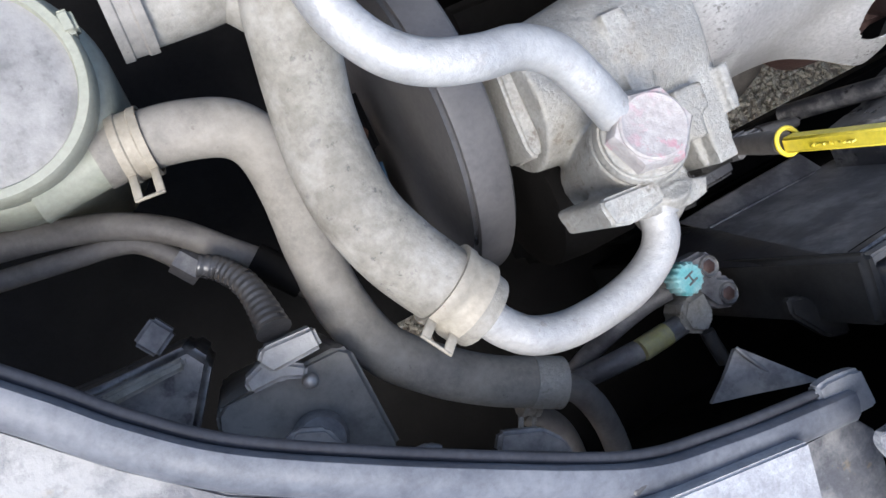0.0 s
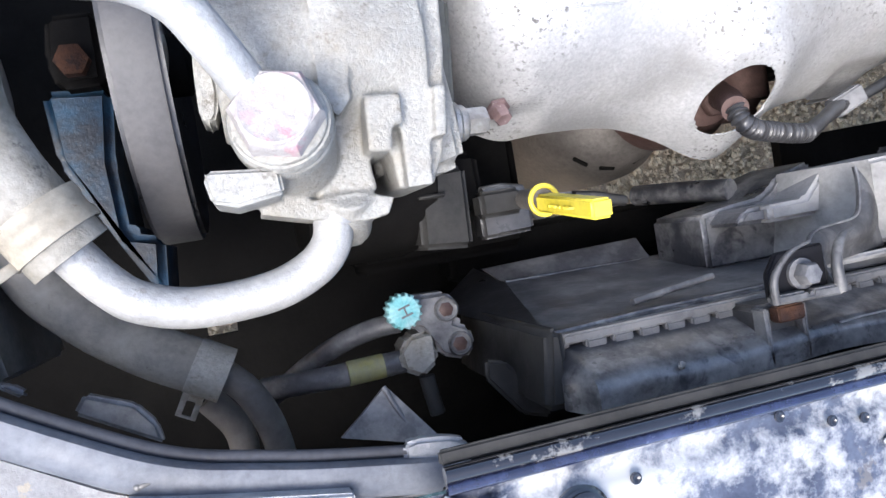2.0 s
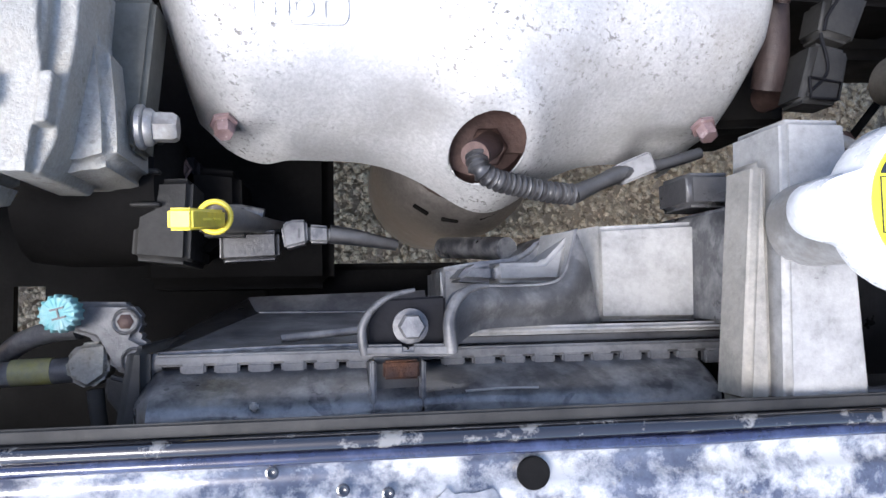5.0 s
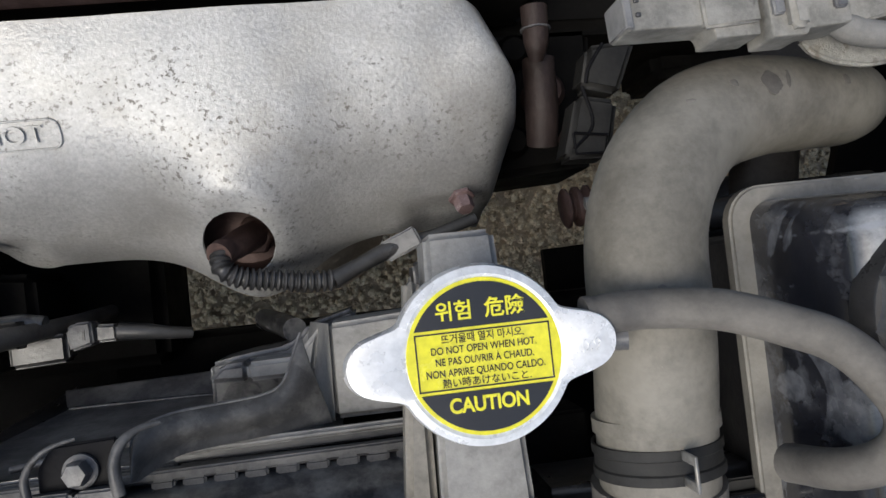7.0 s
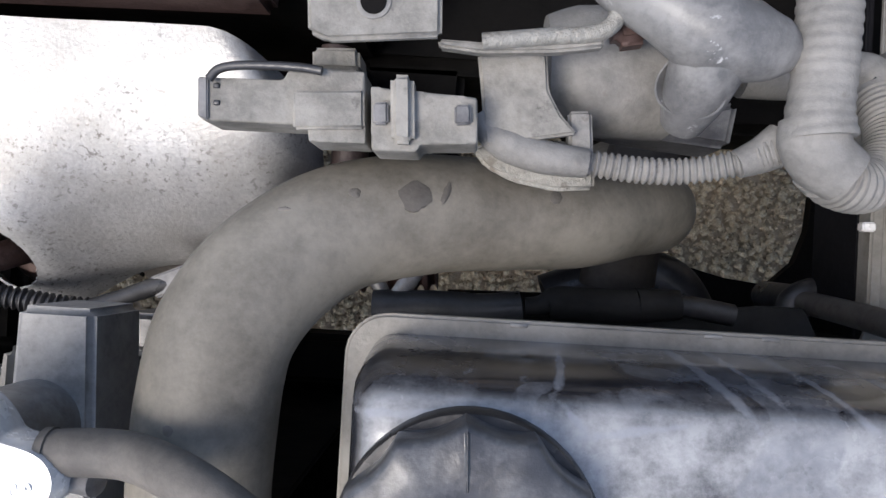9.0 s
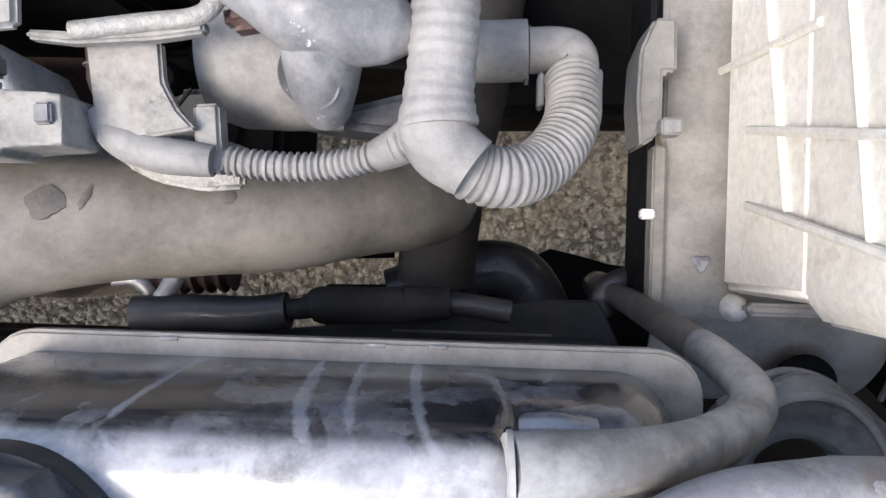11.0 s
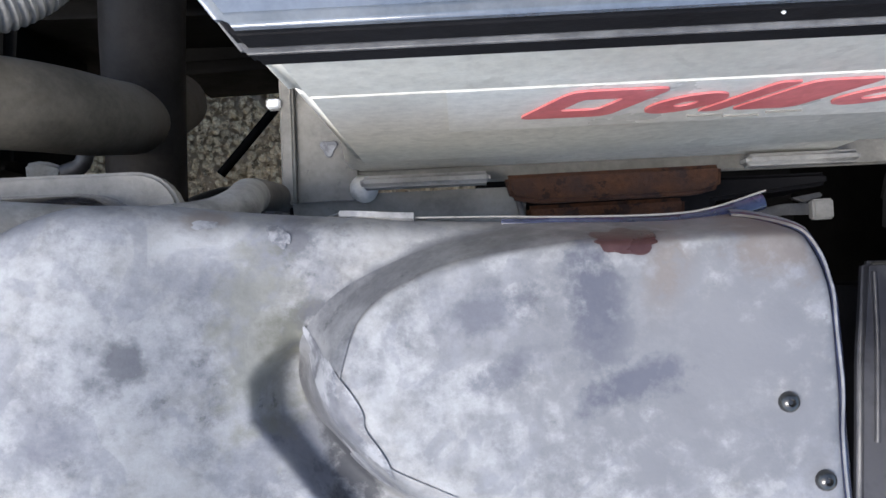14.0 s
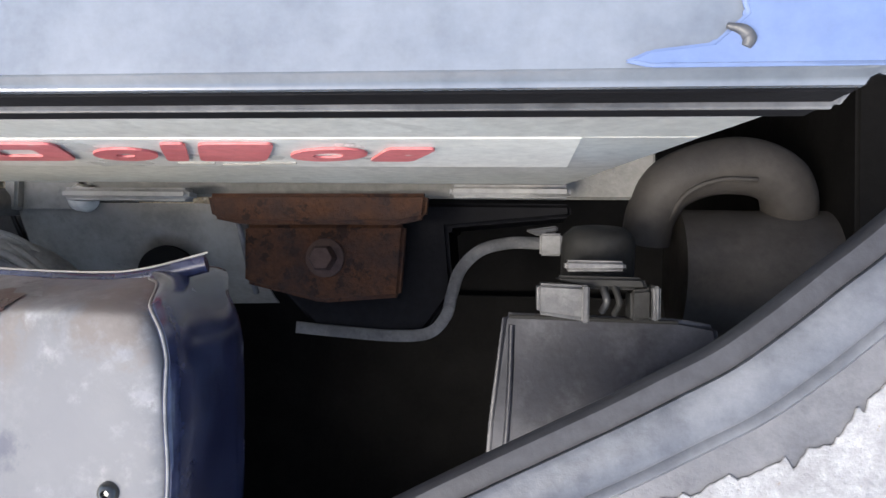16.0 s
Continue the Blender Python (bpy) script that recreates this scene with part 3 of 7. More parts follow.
pb = thing("panel_bolt", (-0.3305, -0.1140, 0.7380), "zinc hexagon bolt in a black dished seat on the front panel", "bolt")
part("seat", lathe([(0.0118, -0.001), (0.0122, 0.001), (0.0112, 0.002), (0.0116, 0.0032), (0.0104, 0.0042), (0.0106, 0.0056), (0.0092, 0.0066), (0.0075, 0.0062), (0.0066, 0.0045)], pose(-0.3318, -0.1128, 0.7380), 36), BODY_EDGE, pb, "black threaded seat")
part("head", lathe([(0.0056, 0.004), (0.0056, 0.0105), (0.0045, 0.012)], pose(-0.3306, -0.1144, 0.7380), 6), STEEL, pb)
for at in ((-0.2344, -0.0945, 0.7380), (-0.1907, -0.1047, 0.7380), (-0.2079, -0.1024, 0.7380), (-0.3061, -0.1042, 0.7380)):
    sc = thing("clip_hole", at, "small dark chipped clip hole in the panel", "hole", "clip holes")
    part("rim", lathe([(0.0026, 0), (0.0026, 0.0008), (0.0018, 0.001), (0.001, 0.0004)], Matrix.Translation(at), 12), BODY_EDGE, sc)
left_plan = [(-0.7792, 0.1626), (-0.7361, 0.1154), (-0.7081, 0.0784), (-0.6761, 0.0419), (-0.6472, 0.0135), (-0.5949, -0.0218), (-0.5136, -0.0722), (-0.4749, -0.0897), (-0.4209, -0.1019), (-0.3730, -0.1082), (-0.3642, -0.1202), (-0.3834, -0.2625), (-0.8371, 0.0215)]
panel_left = structure("panel_left", prism(left_plan, 0.684, 0.69, 0.001), BODY_PALE, "chipped black body panel with pale corroded patches", "panel")
part("white_plate", prism([(-0.5044, -0.0738), (-0.4175, -0.0909), (-0.4237, -0.1223), (-0.5106, -0.1052)], 0.6904, 0.712, 0.0012), FLAKE, panel_left, "chalky pale plate on the panel")
right_plan = [(0.6491, -0.0306), (0.6774, -0.0149), (0.7274, 0.0094), (0.7704, 0.0379), (0.8196, 0.0571), (0.8204, -0.1022), (0.6500, -0.1178)]
pr = structure("panel_right", prism(right_plan, 0.742, 0.748, 0.001), PANEL_GREY, "grey body panel with pale flaking primer beside the seal", "panel")
flake_edge = [Vector((0.6560, -0.0460)), Vector((0.6845, -0.0350)), Vector((0.7002, -0.0290)), Vector((0.7157, -0.0222)), Vector((0.7279, -0.0182)), Vector((0.7354, -0.0067)), Vector((0.7450, 0.0030)), Vector((0.8000, 0.0380))]
ragged = []
for p, q in zip(flake_edge, flake_edge[1:]):
    for k in range(12):
        c = p.lerp(q, k / 12)
        ragged.append((c.x, c.y + 0.0035 * noise.noise(Vector((c.x * 260, c.y * 260, 1))) + 0.002 * noise.noise(Vector((c.x * 800, c.y * 800, 2)))))
part("flaking_patch", prism(ragged + [(0.8, -0.10), (0.66, -0.115)], 0.7482, 0.7490, 0.0002), FLAKE, pr, "pale flaking primer")


def strip(points, profile, steps=10, bm=None):
    """Sweeps a section (sideways, up) along a line, level."""
    bm = bm or bmesh.new()
    line = smooth_path(points, steps)
    rows = []
    for i, c in enumerate(line):
        tan = line[min(i + 1, len(line) - 1)] - line[max(i - 1, 0)]
        side = Vector((tan.y, -tan.x, 0)).normalized()
        rows.append([bm.verts.new(c + side * a + Vector((0, 0, h))) for a, h in profile])
    n = len(profile)
    for r0, r1 in zip(rows, rows[1:]):
        for k in range(n):
            bm.faces.new((r0[k], r0[(k + 1) % n], r1[(k + 1) % n], r1[k]))
    bm.faces.new(rows[0])
    bm.faces.new(rows[-1])
    return bm


def seal_strip(name, points, w, label):
    t = thing(name, points[0], label, "seal")
    part("top", strip(points, [(-w * 0.55, -0.01), (-w * 0.6, 0.003), (-w * 0.5, 0.0055), (-w * 0.1, 0.0062), (w * 0.5, 0.005), (w * 0.85, 0.002), (w, -0.002), (w * 1.05, -0.006), (w * 0.9, -0.01)]), SEAL, t)
    part("lip", tube([(p[0], p[1], p[2]) for p in _shifted(points, -w * 0.8, -0.004)], w * 0.26, 14, 10), SEAL_DARK, t, "darker hollow bead")
    return t


def _shifted(points, side, up):
    p = [Vector(q) for q in points]
    out = []
    for i, c in enumerate(p):
        tan = p[min(i + 1, len(p) - 1)] - p[max(i - 1, 0)]
        out.append(c + Vector((tan.y, -tan.x, 0)).normalized() * side + Vector((0, 0, up)))
    return out


front_seal = seal_strip("rubber_seal", [(-0.7404, 0.1315, 0.6980), (-0.7182, 0.1068, 0.6980), (-0.6884, 0.0735, 0.6980), (-0.6696, 0.0515, 0.6980), (-0.6411, 0.0247, 0.6980), (-0.5903, -0.0101, 0.6980), (-0.5405, -0.0415, 0.6980), (-0.5154, -0.0565, 0.6980), (-0.4976, -0.0662, 0.6980), (-0.4783, -0.0739, 0.6980), (-0.4544, -0.0799, 0.6980), (-0.4293, -0.0856, 0.6980), (-0.3780, -0.0950, 0.6980)], 0.0105, "grey ribbed rubber weather seal on the bonnet edge")
RIGHT_SEAL = [(0.6010, -0.0400, 0.785), (0.6262, -0.0266, 0.785), (0.6498, -0.0145, 0.785), (0.6634, -0.0075, 0.785), (0.6768, -0.0001, 0.785), (0.6900, 0.0074, 0.785), (0.7030, 0.0173, 0.785), (0.7158, 0.0282, 0.785), (0.7244, 0.0353, 0.785), (0.7512, 0.0590, 0.785)]
side_seal = thing("rubber_seal", RIGHT_SEAL[0], "grey rubber weather seal on the bonnet edge by the battery", "seal")
part("top", strip(RIGHT_SEAL, [(0, -0.008), (-0.0002, 0.0004), (0.0012, 0.0016), (0.0105, 0.0012), (0.0114, 0.0006), (0.0121, 0.0018), (0.0134, 0.0022), (0.0143, 0.0008), (0.0143, -0.03), (0.004, -0.03)]), SEAL, side_seal)
part("lip", strip(RIGHT_SEAL, [(-0.0058, -0.012), (-0.0064, -0.004), (-0.0056, -0.0016), (-0.003, -0.0008), (-0.0004, -0.0012), (0.0, -0.012)]), SEAL_DARK, side_seal, "darker hollow bead")

tabp = thing("end_tab", (-0.3872, -0.0930, 0.7000), "pale crusty steel tab at the end of the seal", "bracket")
part("tab", prism([(-0.3925, -0.0800), (-0.3860, -0.0790), (-0.3720, -0.0810), (-0.3640, -0.0840), (-0.3630, -0.1050), (-0.3860, -0.1020), (-0.3935, -0.0925)], 0.69, 0.6985, 0.002), PALE_PATCHY, tabp)

# ---- radiator ----
radiator = thing("radiator", (-0.12, -0.08, 0.55), "black plastic radiator tank with crimped metal tabs", "radiator")
part("tank", sheet(lambda u, v: (-0.302 + 0.29 * u + 0.0, -0.062 - 0.03 * v - 0.004 * math.sin(u * 9) * v, 0.655 + 0.031 * math.sin(min(1, v * 1.6) * 1.57) - 0.006 * math.exp(-(((u - 0.13) / 0.05) ** 2 + ((v - 1.0) / 0.35) ** 2)) - 0.02 * max(0, abs(u - 0.5) - 0.47) / 0.03), 60, 12, 0.003), BLACK_DUSTY, radiator, "dusty black plastic")
part("core", box((-0.105, -0.07, 0.45), (0.37, 0.03, 0.38), bevel=0.002), DARK, radiator)
part("crimp_strip", box((-0.1465, -0.0578, 0.6540), (0.298, 0.0056, 0.009), bevel=0.0012), CRIMP, radiator, "folded dusty steel strip")
# dark box paints the shade in the gaps between the tabs
part("crimp_shadow", box((-0.1465, -0.0640, 0.6505), (0.296, 0.0070, 0.006), bevel=0.001), BLACK_AND_SHADE, radiator)
tab_mesh = None
for k in range(18):
    x = -0.2770 + 0.01575 * k
    if -0.196 < x < -0.157:
        continue
    if tab_mesh is None:
        first = part("crimp_tab", box((x, -0.0632, 0.6566), (0.0120, 0.0076, 0.0060), bevel=0.0012, segs=2), CRIMP, radiator, "bent steel tab")
        tab_mesh, x0 = first.data, x
    else:
        o = new("crimp_tab", tab_mesh)
        o.parent, o.location = radiator, Vector((x - x0, 0, 0)) - Vector(radiator.location)
part("strip_end", tube([(-0.2925, -0.0582, 0.6545), (-0.2985, -0.0605, 0.6540), (-0.3005, -0.068, 0.6535), (-0.3010, -0.086, 0.6525)], 0.0046, 12, 6, flat=0.7), CRIMP, radiator, "strip wrapped round the tank corner")
part("end_cap", prism([(-0.312, -0.092), (-0.296, -0.092), (-0.296, -0.05), (-0.306, -0.05)], 0.5, 0.664, 0.004), LEAD_DARK, radiator)
part("bracket_boss", box((-0.1815, -0.075, 0.664), (0.026, 0.035, 0.03), bevel=0.003), BLACK, radiator)
part("boss_block", box((-0.1800, -0.0625, 0.685), (0.0165, 0.0085, 0.008), bevel=0.001), RUST, radiator, "rusty steel block")
part("boss_side", box((-0.1928, -0.0735, 0.680), (0.003, 0.030, 0.012), bevel=0.001), GREY_DARK, radiator)
part("boss_side", box((-0.1700, -0.0735, 0.680), (0.003, 0.030, 0.012), bevel=0.001), GREY_DARK, radiator)
part("crease", tube([(-0.1500, -0.0735, 0.6866), (-0.1350, -0.0728, 0.6868), (-0.1150, -0.0730, 0.6868)], 0.0006, 6, 4), GREY_PLASTIC, radiator, "bright crease in the tank")
part("screw", box((-0.246, -0.077, 0.686), (0.004, 0.004, 0.003), bevel=0.001), STEEL, radiator)

# tower with the filler neck
tower = thing("filler_neck", (0.005, -0.03, 0.62), "grey dusty filler neck tower on the radiator", "filler neck")
part("body", prism([(-0.015, -0.08), (0.027, -0.08), (0.021, 0.048), (-0.011, 0.048)], 0.685, 0.729, 0.003), GREY_PLASTIC, tower)
part("side_web", prism([(-0.031, -0.08), (-0.016, -0.08), (-0.014, 0.03), (-0.021, 0.03)], 0.695, 0.722, 0.004), RUBBER, tower)
part("neck", lathe([(0.019, 0.725), (0.019, 0.785), (0.023, 0.786), (0.023, 0.79), (0.019, 0.791)], pose(0, 0, 0), 32), STEEL, tower)
part("spout", tube([(0.015, 0.0, 0.772), (0.035, 0.0, 0.782), (0.056, -0.001, 0.788)], 0.0048, 14), GREY_DARK, tower)

# pressure cap


def cap_wave(a, r):
    """Two rounded ears on the rim, joined by short fillets."""
    if r < 0.03:
        return 0.0
    t = abs((a - 0.02 + math.pi / 2) % math.pi - math.pi / 2)
    d, q = 0.0392, 0.0100
    edge_a = 0.2
    if t < edge_a:
        out = d * math.cos(t) + math.sqrt(max(0.0, q * q - (d * math.sin(t)) ** 2))
    else:
        k = min(1.0, (t - edge_a) / 0.27)
        k = k * k * (3 - 2 * k)
        top = d * math.cos(edge_a) + math.sqrt(max(0.0, q * q - (d * math.sin(edge_a)) ** 2))
        out = top + (0.0322 - top) * k ** 0.6
    return out / 0.0322 - 1


cap = part("cap", lathe([(0.0300, 0.780), (0.0318, 0.784), (0.0322, 0.795), (0.0312, 0.7995), (0.0285, 0.8008), (0.027, 0.8)], pose(0, 0, 0), 160, wave=cap_wave), CAP_ALU, tower, "bright aluminium pressure cap")
part("label", lathe([(0.0272, 0.8), (0.0272, 0.8006)], pose(0, 0, 0), 64), LABEL_YELLOW, cap, "yellow printed label", smooth=False)


def segment(r, y0, y1, z):
    bm = bmesh.new()
    n = 40
    lo, hi = [], []
    for k in range(n + 1):
        y = y0 + (y1 - y0) * k / n
        w = math.sqrt(max(0, r * r - y * y))
        lo.append(bm.verts.new((-w, y, z)))
        hi.append(bm.verts.new((w, y, z)))
    for k in range(n):
        bm.faces.new((lo[k], hi[k], hi[k + 1], lo[k + 1]))
    bmesh.ops.remove_doubles(bm, verts=bm.verts[:], dist=1e-5)
    return bm


part("label_band", segment(0.0258, 0.0105, 0.0258, 0.8009), LABEL_BLACK, cap, "black band", smooth=False)
part("label_band", segment(0.0258, -0.0258, -0.0115, 0.8009), LABEL_BLACK, cap, "black band", smooth=False)
frame_bm = bmesh.new()
for c, s in (((0, 0.0092, 0.8008), (0.047, 0.0005, 0.0004)), ((0, -0.0102, 0.8008), (0.047, 0.0005, 0.0004)), ((-0.0235, -0.0005, 0.8008), (0.0005, 0.0199, 0.0004)), ((0.0235, -0.0005, 0.8008), (0.0005, 0.0199, 0.0004))):
    box(c, s, bevel=0, bm=frame_bm)
part("label_frame", frame_bm, LABEL_BLACK, cap, smooth=False)
writing("위험  危險", pose(0, 0.0160, 0.8011), 0.0072, LABEL_YELLOW, cap, bold=0.00014)
writing("뜨거울때 열지 마시오.", pose(0, 0.0068, 0.8008), 0.0036, LABEL_BLACK, cap, squeeze=0.9)
for k, row in enumerate(("DO NOT OPEN WHEN HOT.", "NE PAS OUVRIR À CHAUD.", "NON APRIRE QUANDO CALDO.")):
    writing(row, pose(0, 0.0031 - 0.0039 * k, 0.8008), 0.0036, LABEL_BLACK, cap, squeeze=0.8)
writing("熱い時あけないこと.", pose(0, -0.0083, 0.8008), 0.0034, LABEL_BLACK, cap)
writing("CAUTION", pose(0, -0.0162, 0.8011), 0.0070, LABEL_YELLOW, cap, squeeze=0.88, bold=0.00022)
writing("0.9", pose(0.0385, -0.001, 0.8003), 0.006, CAP_ALU, cap)

# fan shroud, mount and plates behind the tank
shroud = thing("fan_shroud", (-0.18, -0.02, 0.45), "dusty black plastic fan shroud behind the radiator", "shroud")
part("top", prism([(-0.3004, -0.0542, 0.6480), (-0.2376, -0.0524, 0.6480), (-0.1458, -0.0524, 0.6480), (-0.1468, -0.0597, 0.6480), (-0.2383, -0.0580, 0.6480), (-0.2977, -0.0574, 0.6480)], 0.638, 0.648, 0.002), BLACK_DUSTY, shroud)


def slab(a, b, c, d, thick=0.004, n=24, rough=0.0012):
    """A dented moulded plate between four corners."""
    a, b, c, d = Vector(a), Vector(b), Vector(c), Vector(d)

    def at(u, v):
        q = a.lerp(b, u).lerp(d.lerp(c, u), v)
        return q + Vector((0, 0, rough * noise.noise(q * 45)))

    return sheet(at, n, n, thick)


def arm_point(u, v):
    """A broad arm that rises from the mount, bends and widens into the fan cover."""
    back = smooth_path([(-0.1570, -0.0500, 0.690), (-0.1560, -0.0310, 0.684), (-0.1420, -0.0250, 0.674), (-0.1200, -0.0245, 0.662), (-0.0990, -0.0236, 0.655), (-0.0880, -0.0190, 0.650), (-0.0810, -0.0040, 0.645), (-0.0770, 0.0060, 0.640)], 6)
    front = smooth_path([(-0.1540, -0.0525, 0.688), (-0.1490, -0.0500, 0.680), (-0.1380, -0.0462, 0.668), (-0.1180, -0.0456, 0.658), (-0.0980, -0.0455, 0.650), (-0.0850, -0.0455, 0.645), (-0.0730, -0.0452, 0.640), (-0.0640, -0.0452, 0.636)], 6)
    i = min(int(u * 42), 41)
    f = u * 42 - i
    q = back[i].lerp(back[i + 1], f).lerp(front[i].lerp(front[i + 1], f), v)
    return q + Vector((0, 0, 0.004 * math.sin(math.pi * min(1, v * 1.3)) - 0.004 * (1 - v) ** 6))


part("rear_wall", slab((-0.262, -0.0385, 0.482), (-0.06, -0.0405, 0.486), (-0.06, -0.0585, 0.652), (-0.298, -0.0565, 0.65)), GREY_DARK, shroud, "sloping dusty rear wall")
part("rear_step", slab((-0.272, -0.027, 0.462), (-0.14, -0.024, 0.468), (-0.14, -0.0405, 0.486), (-0.264, -0.0385, 0.482)), GREY_DARK, shroud)
part("side", slab((-0.315, -0.05, 0.47), (-0.272, -0.027, 0.44), (-0.262, -0.0385, 0.482), (-0.2985, -0.0565, 0.65)), BLACK, shroud)
part("side_plate", prism([(-0.3269, -0.0665), (-0.3153, -0.0700), (-0.2930, -0.0956), (-0.2933, -0.1074), (-0.3097, -0.1021), (-0.3283, -0.0777)], 0.612, 0.62, 0.002), LEAD_DARK, shroud)
part("rib", tube([(-0.262, -0.0385, 0.483), (-0.2, -0.0392, 0.485), (-0.15, -0.0402, 0.487)], 0.0016, 8), BLACK_DUSTY, shroud)
part("rib", tube([(-0.2376, -0.0498, 0.6300), (-0.2101, -0.0478, 0.6250), (-0.1772, -0.0452, 0.6200)], 0.0022, 8), GREY_DARK, shroud)
part("fan_cover", prism([(-0.1423, -0.0109), (-0.1189, -0.0072), (-0.0934, -0.0050), (-0.0842, 0.0002), (-0.0778, 0.0075), (-0.0468, 0.0151), (-0.0476, -0.0502), (-0.1421, -0.0496)], 0.50, 0.566, 0.003), BLACK_DUSTY, shroud, "dusty raised fan cover")
part("box_slope", slab((-0.0759, 0.0088, 0.5680), (-0.0613, 0.0091, 0.6310), (-0.0626, -0.0456, 0.6310), (-0.0894, -0.0463, 0.5680), rough=0.0005), GREY_PLASTIC, shroud)
part("arm", sheet(arm_point, 60, 24, 0.003), MOUNT_GREY, shroud, "curved dusty plastic arm")
part("arm_edge", tube([arm_point(k / 20, 0.0) for k in range(21)], 0.0009, 8, 3), GREY_DARK, shroud, "pale rounded edge")
part("ledge", box((-0.0700, -0.0478, 0.6480), (0.1560, 0.0048, 0.006), bevel=0.0018), GREY_PLASTIC, shroud, "bright worn ledge")
part("ledge_gap", box((-0.0760, -0.0525, 0.6440), (0.1620, 0.0052, 0.004), bevel=0.001), BLACK, shroud)
part("box", prism([(-0.0624, 0.0089), (0.0049, 0.0120), (0.0047, -0.0454), (-0.0630, -0.0450)], 0.56, 0.63, 0.003), GREY_PLASTIC, shroud, "pale dusty grey plastic box")
part("box_flange", prism([(-0.0041, 0.0158), (0.0015, 0.0159), (-0.0002, -0.0462), (-0.0057, -0.0462)], 0.58, 0.672, 0.002), BLACK_DUSTY, shroud)
part("cover_corner", prism([(-0.1140, -0.0100), (-0.0850, -0.0097), (-0.0746, 0.0006), (-0.0676, 0.0076), (-0.0746, -0.0215), (-0.1140, -0.0218)], 0.56, 0.60, 0.003), GREY_PLASTIC, shroud, "pale dusty corner")
part("cover_step", prism([(-0.1392, -0.0202), (-0.1292, -0.0101), (-0.1140, -0.0100), (-0.1140, -0.0218)], 0.56, 0.597, 0.003), GREY_DARK, shroud)
part("latch", tube([(-0.121, 0.010, 0.445), (-0.105, 0.007, 0.487), (-0.09, 0.003, 0.53)], 0.0085, 14), BLACK_DUSTY, shroud)
part("block", box((0.0031, 0.0289, 0.6200), (0.028, 0.02, 0.04), bevel=0.003), BLACK, shroud)

mount = thing("radiator_mount", (-0.175, -0.045, 0.66), "grey steel radiator mounting bracket with a flanged bolt", "bracket")
part("floor", prism([(-0.1960, -0.0535), (-0.1960, -0.0400), (-0.1890, -0.0300), (-0.1600, -0.0290), (-0.1600, -0.0535)], 0.690, 0.694, 0.001), BLACK_AND_SHADE, mount)
part("cheek", tube([(-0.1972, -0.0541, 0.700), (-0.1983, -0.0480, 0.701), (-0.1980, -0.0410, 0.702), (-0.1930, -0.0335, 0.703), (-0.1850, -0.0285, 0.703), (-0.1750, -0.0262, 0.702)], [0.0022, 0.0022, 0.0020, 0.0016, 0.0012, 0.0009], 10, 8), MOUNT_GREY, mount, "pale folded edge")
part("cheek", tube([(-0.1586, -0.0545, 0.700), (-0.1594, -0.0470, 0.701), (-0.1594, -0.0390, 0.701), (-0.1560, -0.0312, 0.700), (-0.1490, -0.0262, 0.697), (-0.1400, -0.0246, 0.693)], [0.0030, 0.0030, 0.0028, 0.0026, 0.0018, 0.0012], 10, 8), MOUNT_GREY, mount, "pale folded edge")
part("lip", prism([(-0.1985, -0.0500), (-0.1800, -0.0502), (-0.1800, -0.0525), (-0.1765, -0.0525), (-0.1765, -0.0502), (-0.1578, -0.0505), (-0.1578, -0.0560), (-0.1985, -0.0548)], 0.694, 0.702, 0.0012), MOUNT_GREY, mount, "notched front lip")
hexbolt((-0.1764, -0.0425, 0.6940), 0.0060, 0.010, GREY_DARK, "bolt", mount, label="flanged zinc bolt", washer=1.35)

# overflow hose
oh = thing("overflow_hose", (0.06, 0.006, 0.75), "dark grey rubber overflow hose from the filler neck", "hose")
part("hose", tube([(0.0404, 0.0076, 0.7900), (0.0520, 0.0088, 0.7900), (0.0676, 0.0085, 0.7900), (0.0876, 0.0060, 0.8000)] + [(0.1074, -0.0015, 0.8080), (0.1208, -0.0087, 0.8150), (0.1331, -0.0225, 0.8180), (0.1403, -0.0371, 0.8180), (0.1356, -0.0496, 0.8140), (0.1263, -0.0562, 0.8000), (0.1200, -0.0590, 0.7750)], 0.0076, 20, 8), HOSE_DARK, oh)
part("end_bead", tube([(0.0400, 0.0076, 0.7900), (0.0427, 0.0078, 0.7900)], 0.0083, 20, smooth=False), HOSE_DARK, oh, "thickened hose end")

# upper radiator hose
rh = thing("radiator_hose", (0.08, -0.05, 0.7), "thick dusty grey-brown rubber radiator hose", "hose")
part("hose", tube([(0.078, -0.075, 0.744), (0.078, -0.045, 0.748), (0.078, -0.01, 0.756)] + [(0.0797, 0.0287, 0.7540), (0.0850, 0.0499, 0.7520), (0.0987, 0.0700, 0.7450), (0.1210, 0.0862, 0.7350), (0.1525, 0.0937, 0.7220), (0.1848, 0.0957, 0.7080), (0.2181, 0.0979, 0.6900), (0.2453, 0.1041, 0.6620)] + [(0.262, 0.107, 0.635), (0.272, 0.112, 0.59), (0.272, 0.125, 0.53), (0.268, 0.15, 0.47)], [0.0255, 0.0255, 0.0255, 0.0255, 0.0252, 0.025, 0.0245, 0.0235, 0.0225, 0.022, 0.022, 0.022, 0.021, 0.021], 36, 10, wob=0.02), BIG_HOSE, rh)
for dy, name in ((-0.041, "hose_bead"),):
    part(name, tube([(0.078, dy - 0.003, 0.748), (0.078, dy + 0.003, 0.748)], 0.0268, 36, smooth=False), BIG_HOSE, rh)

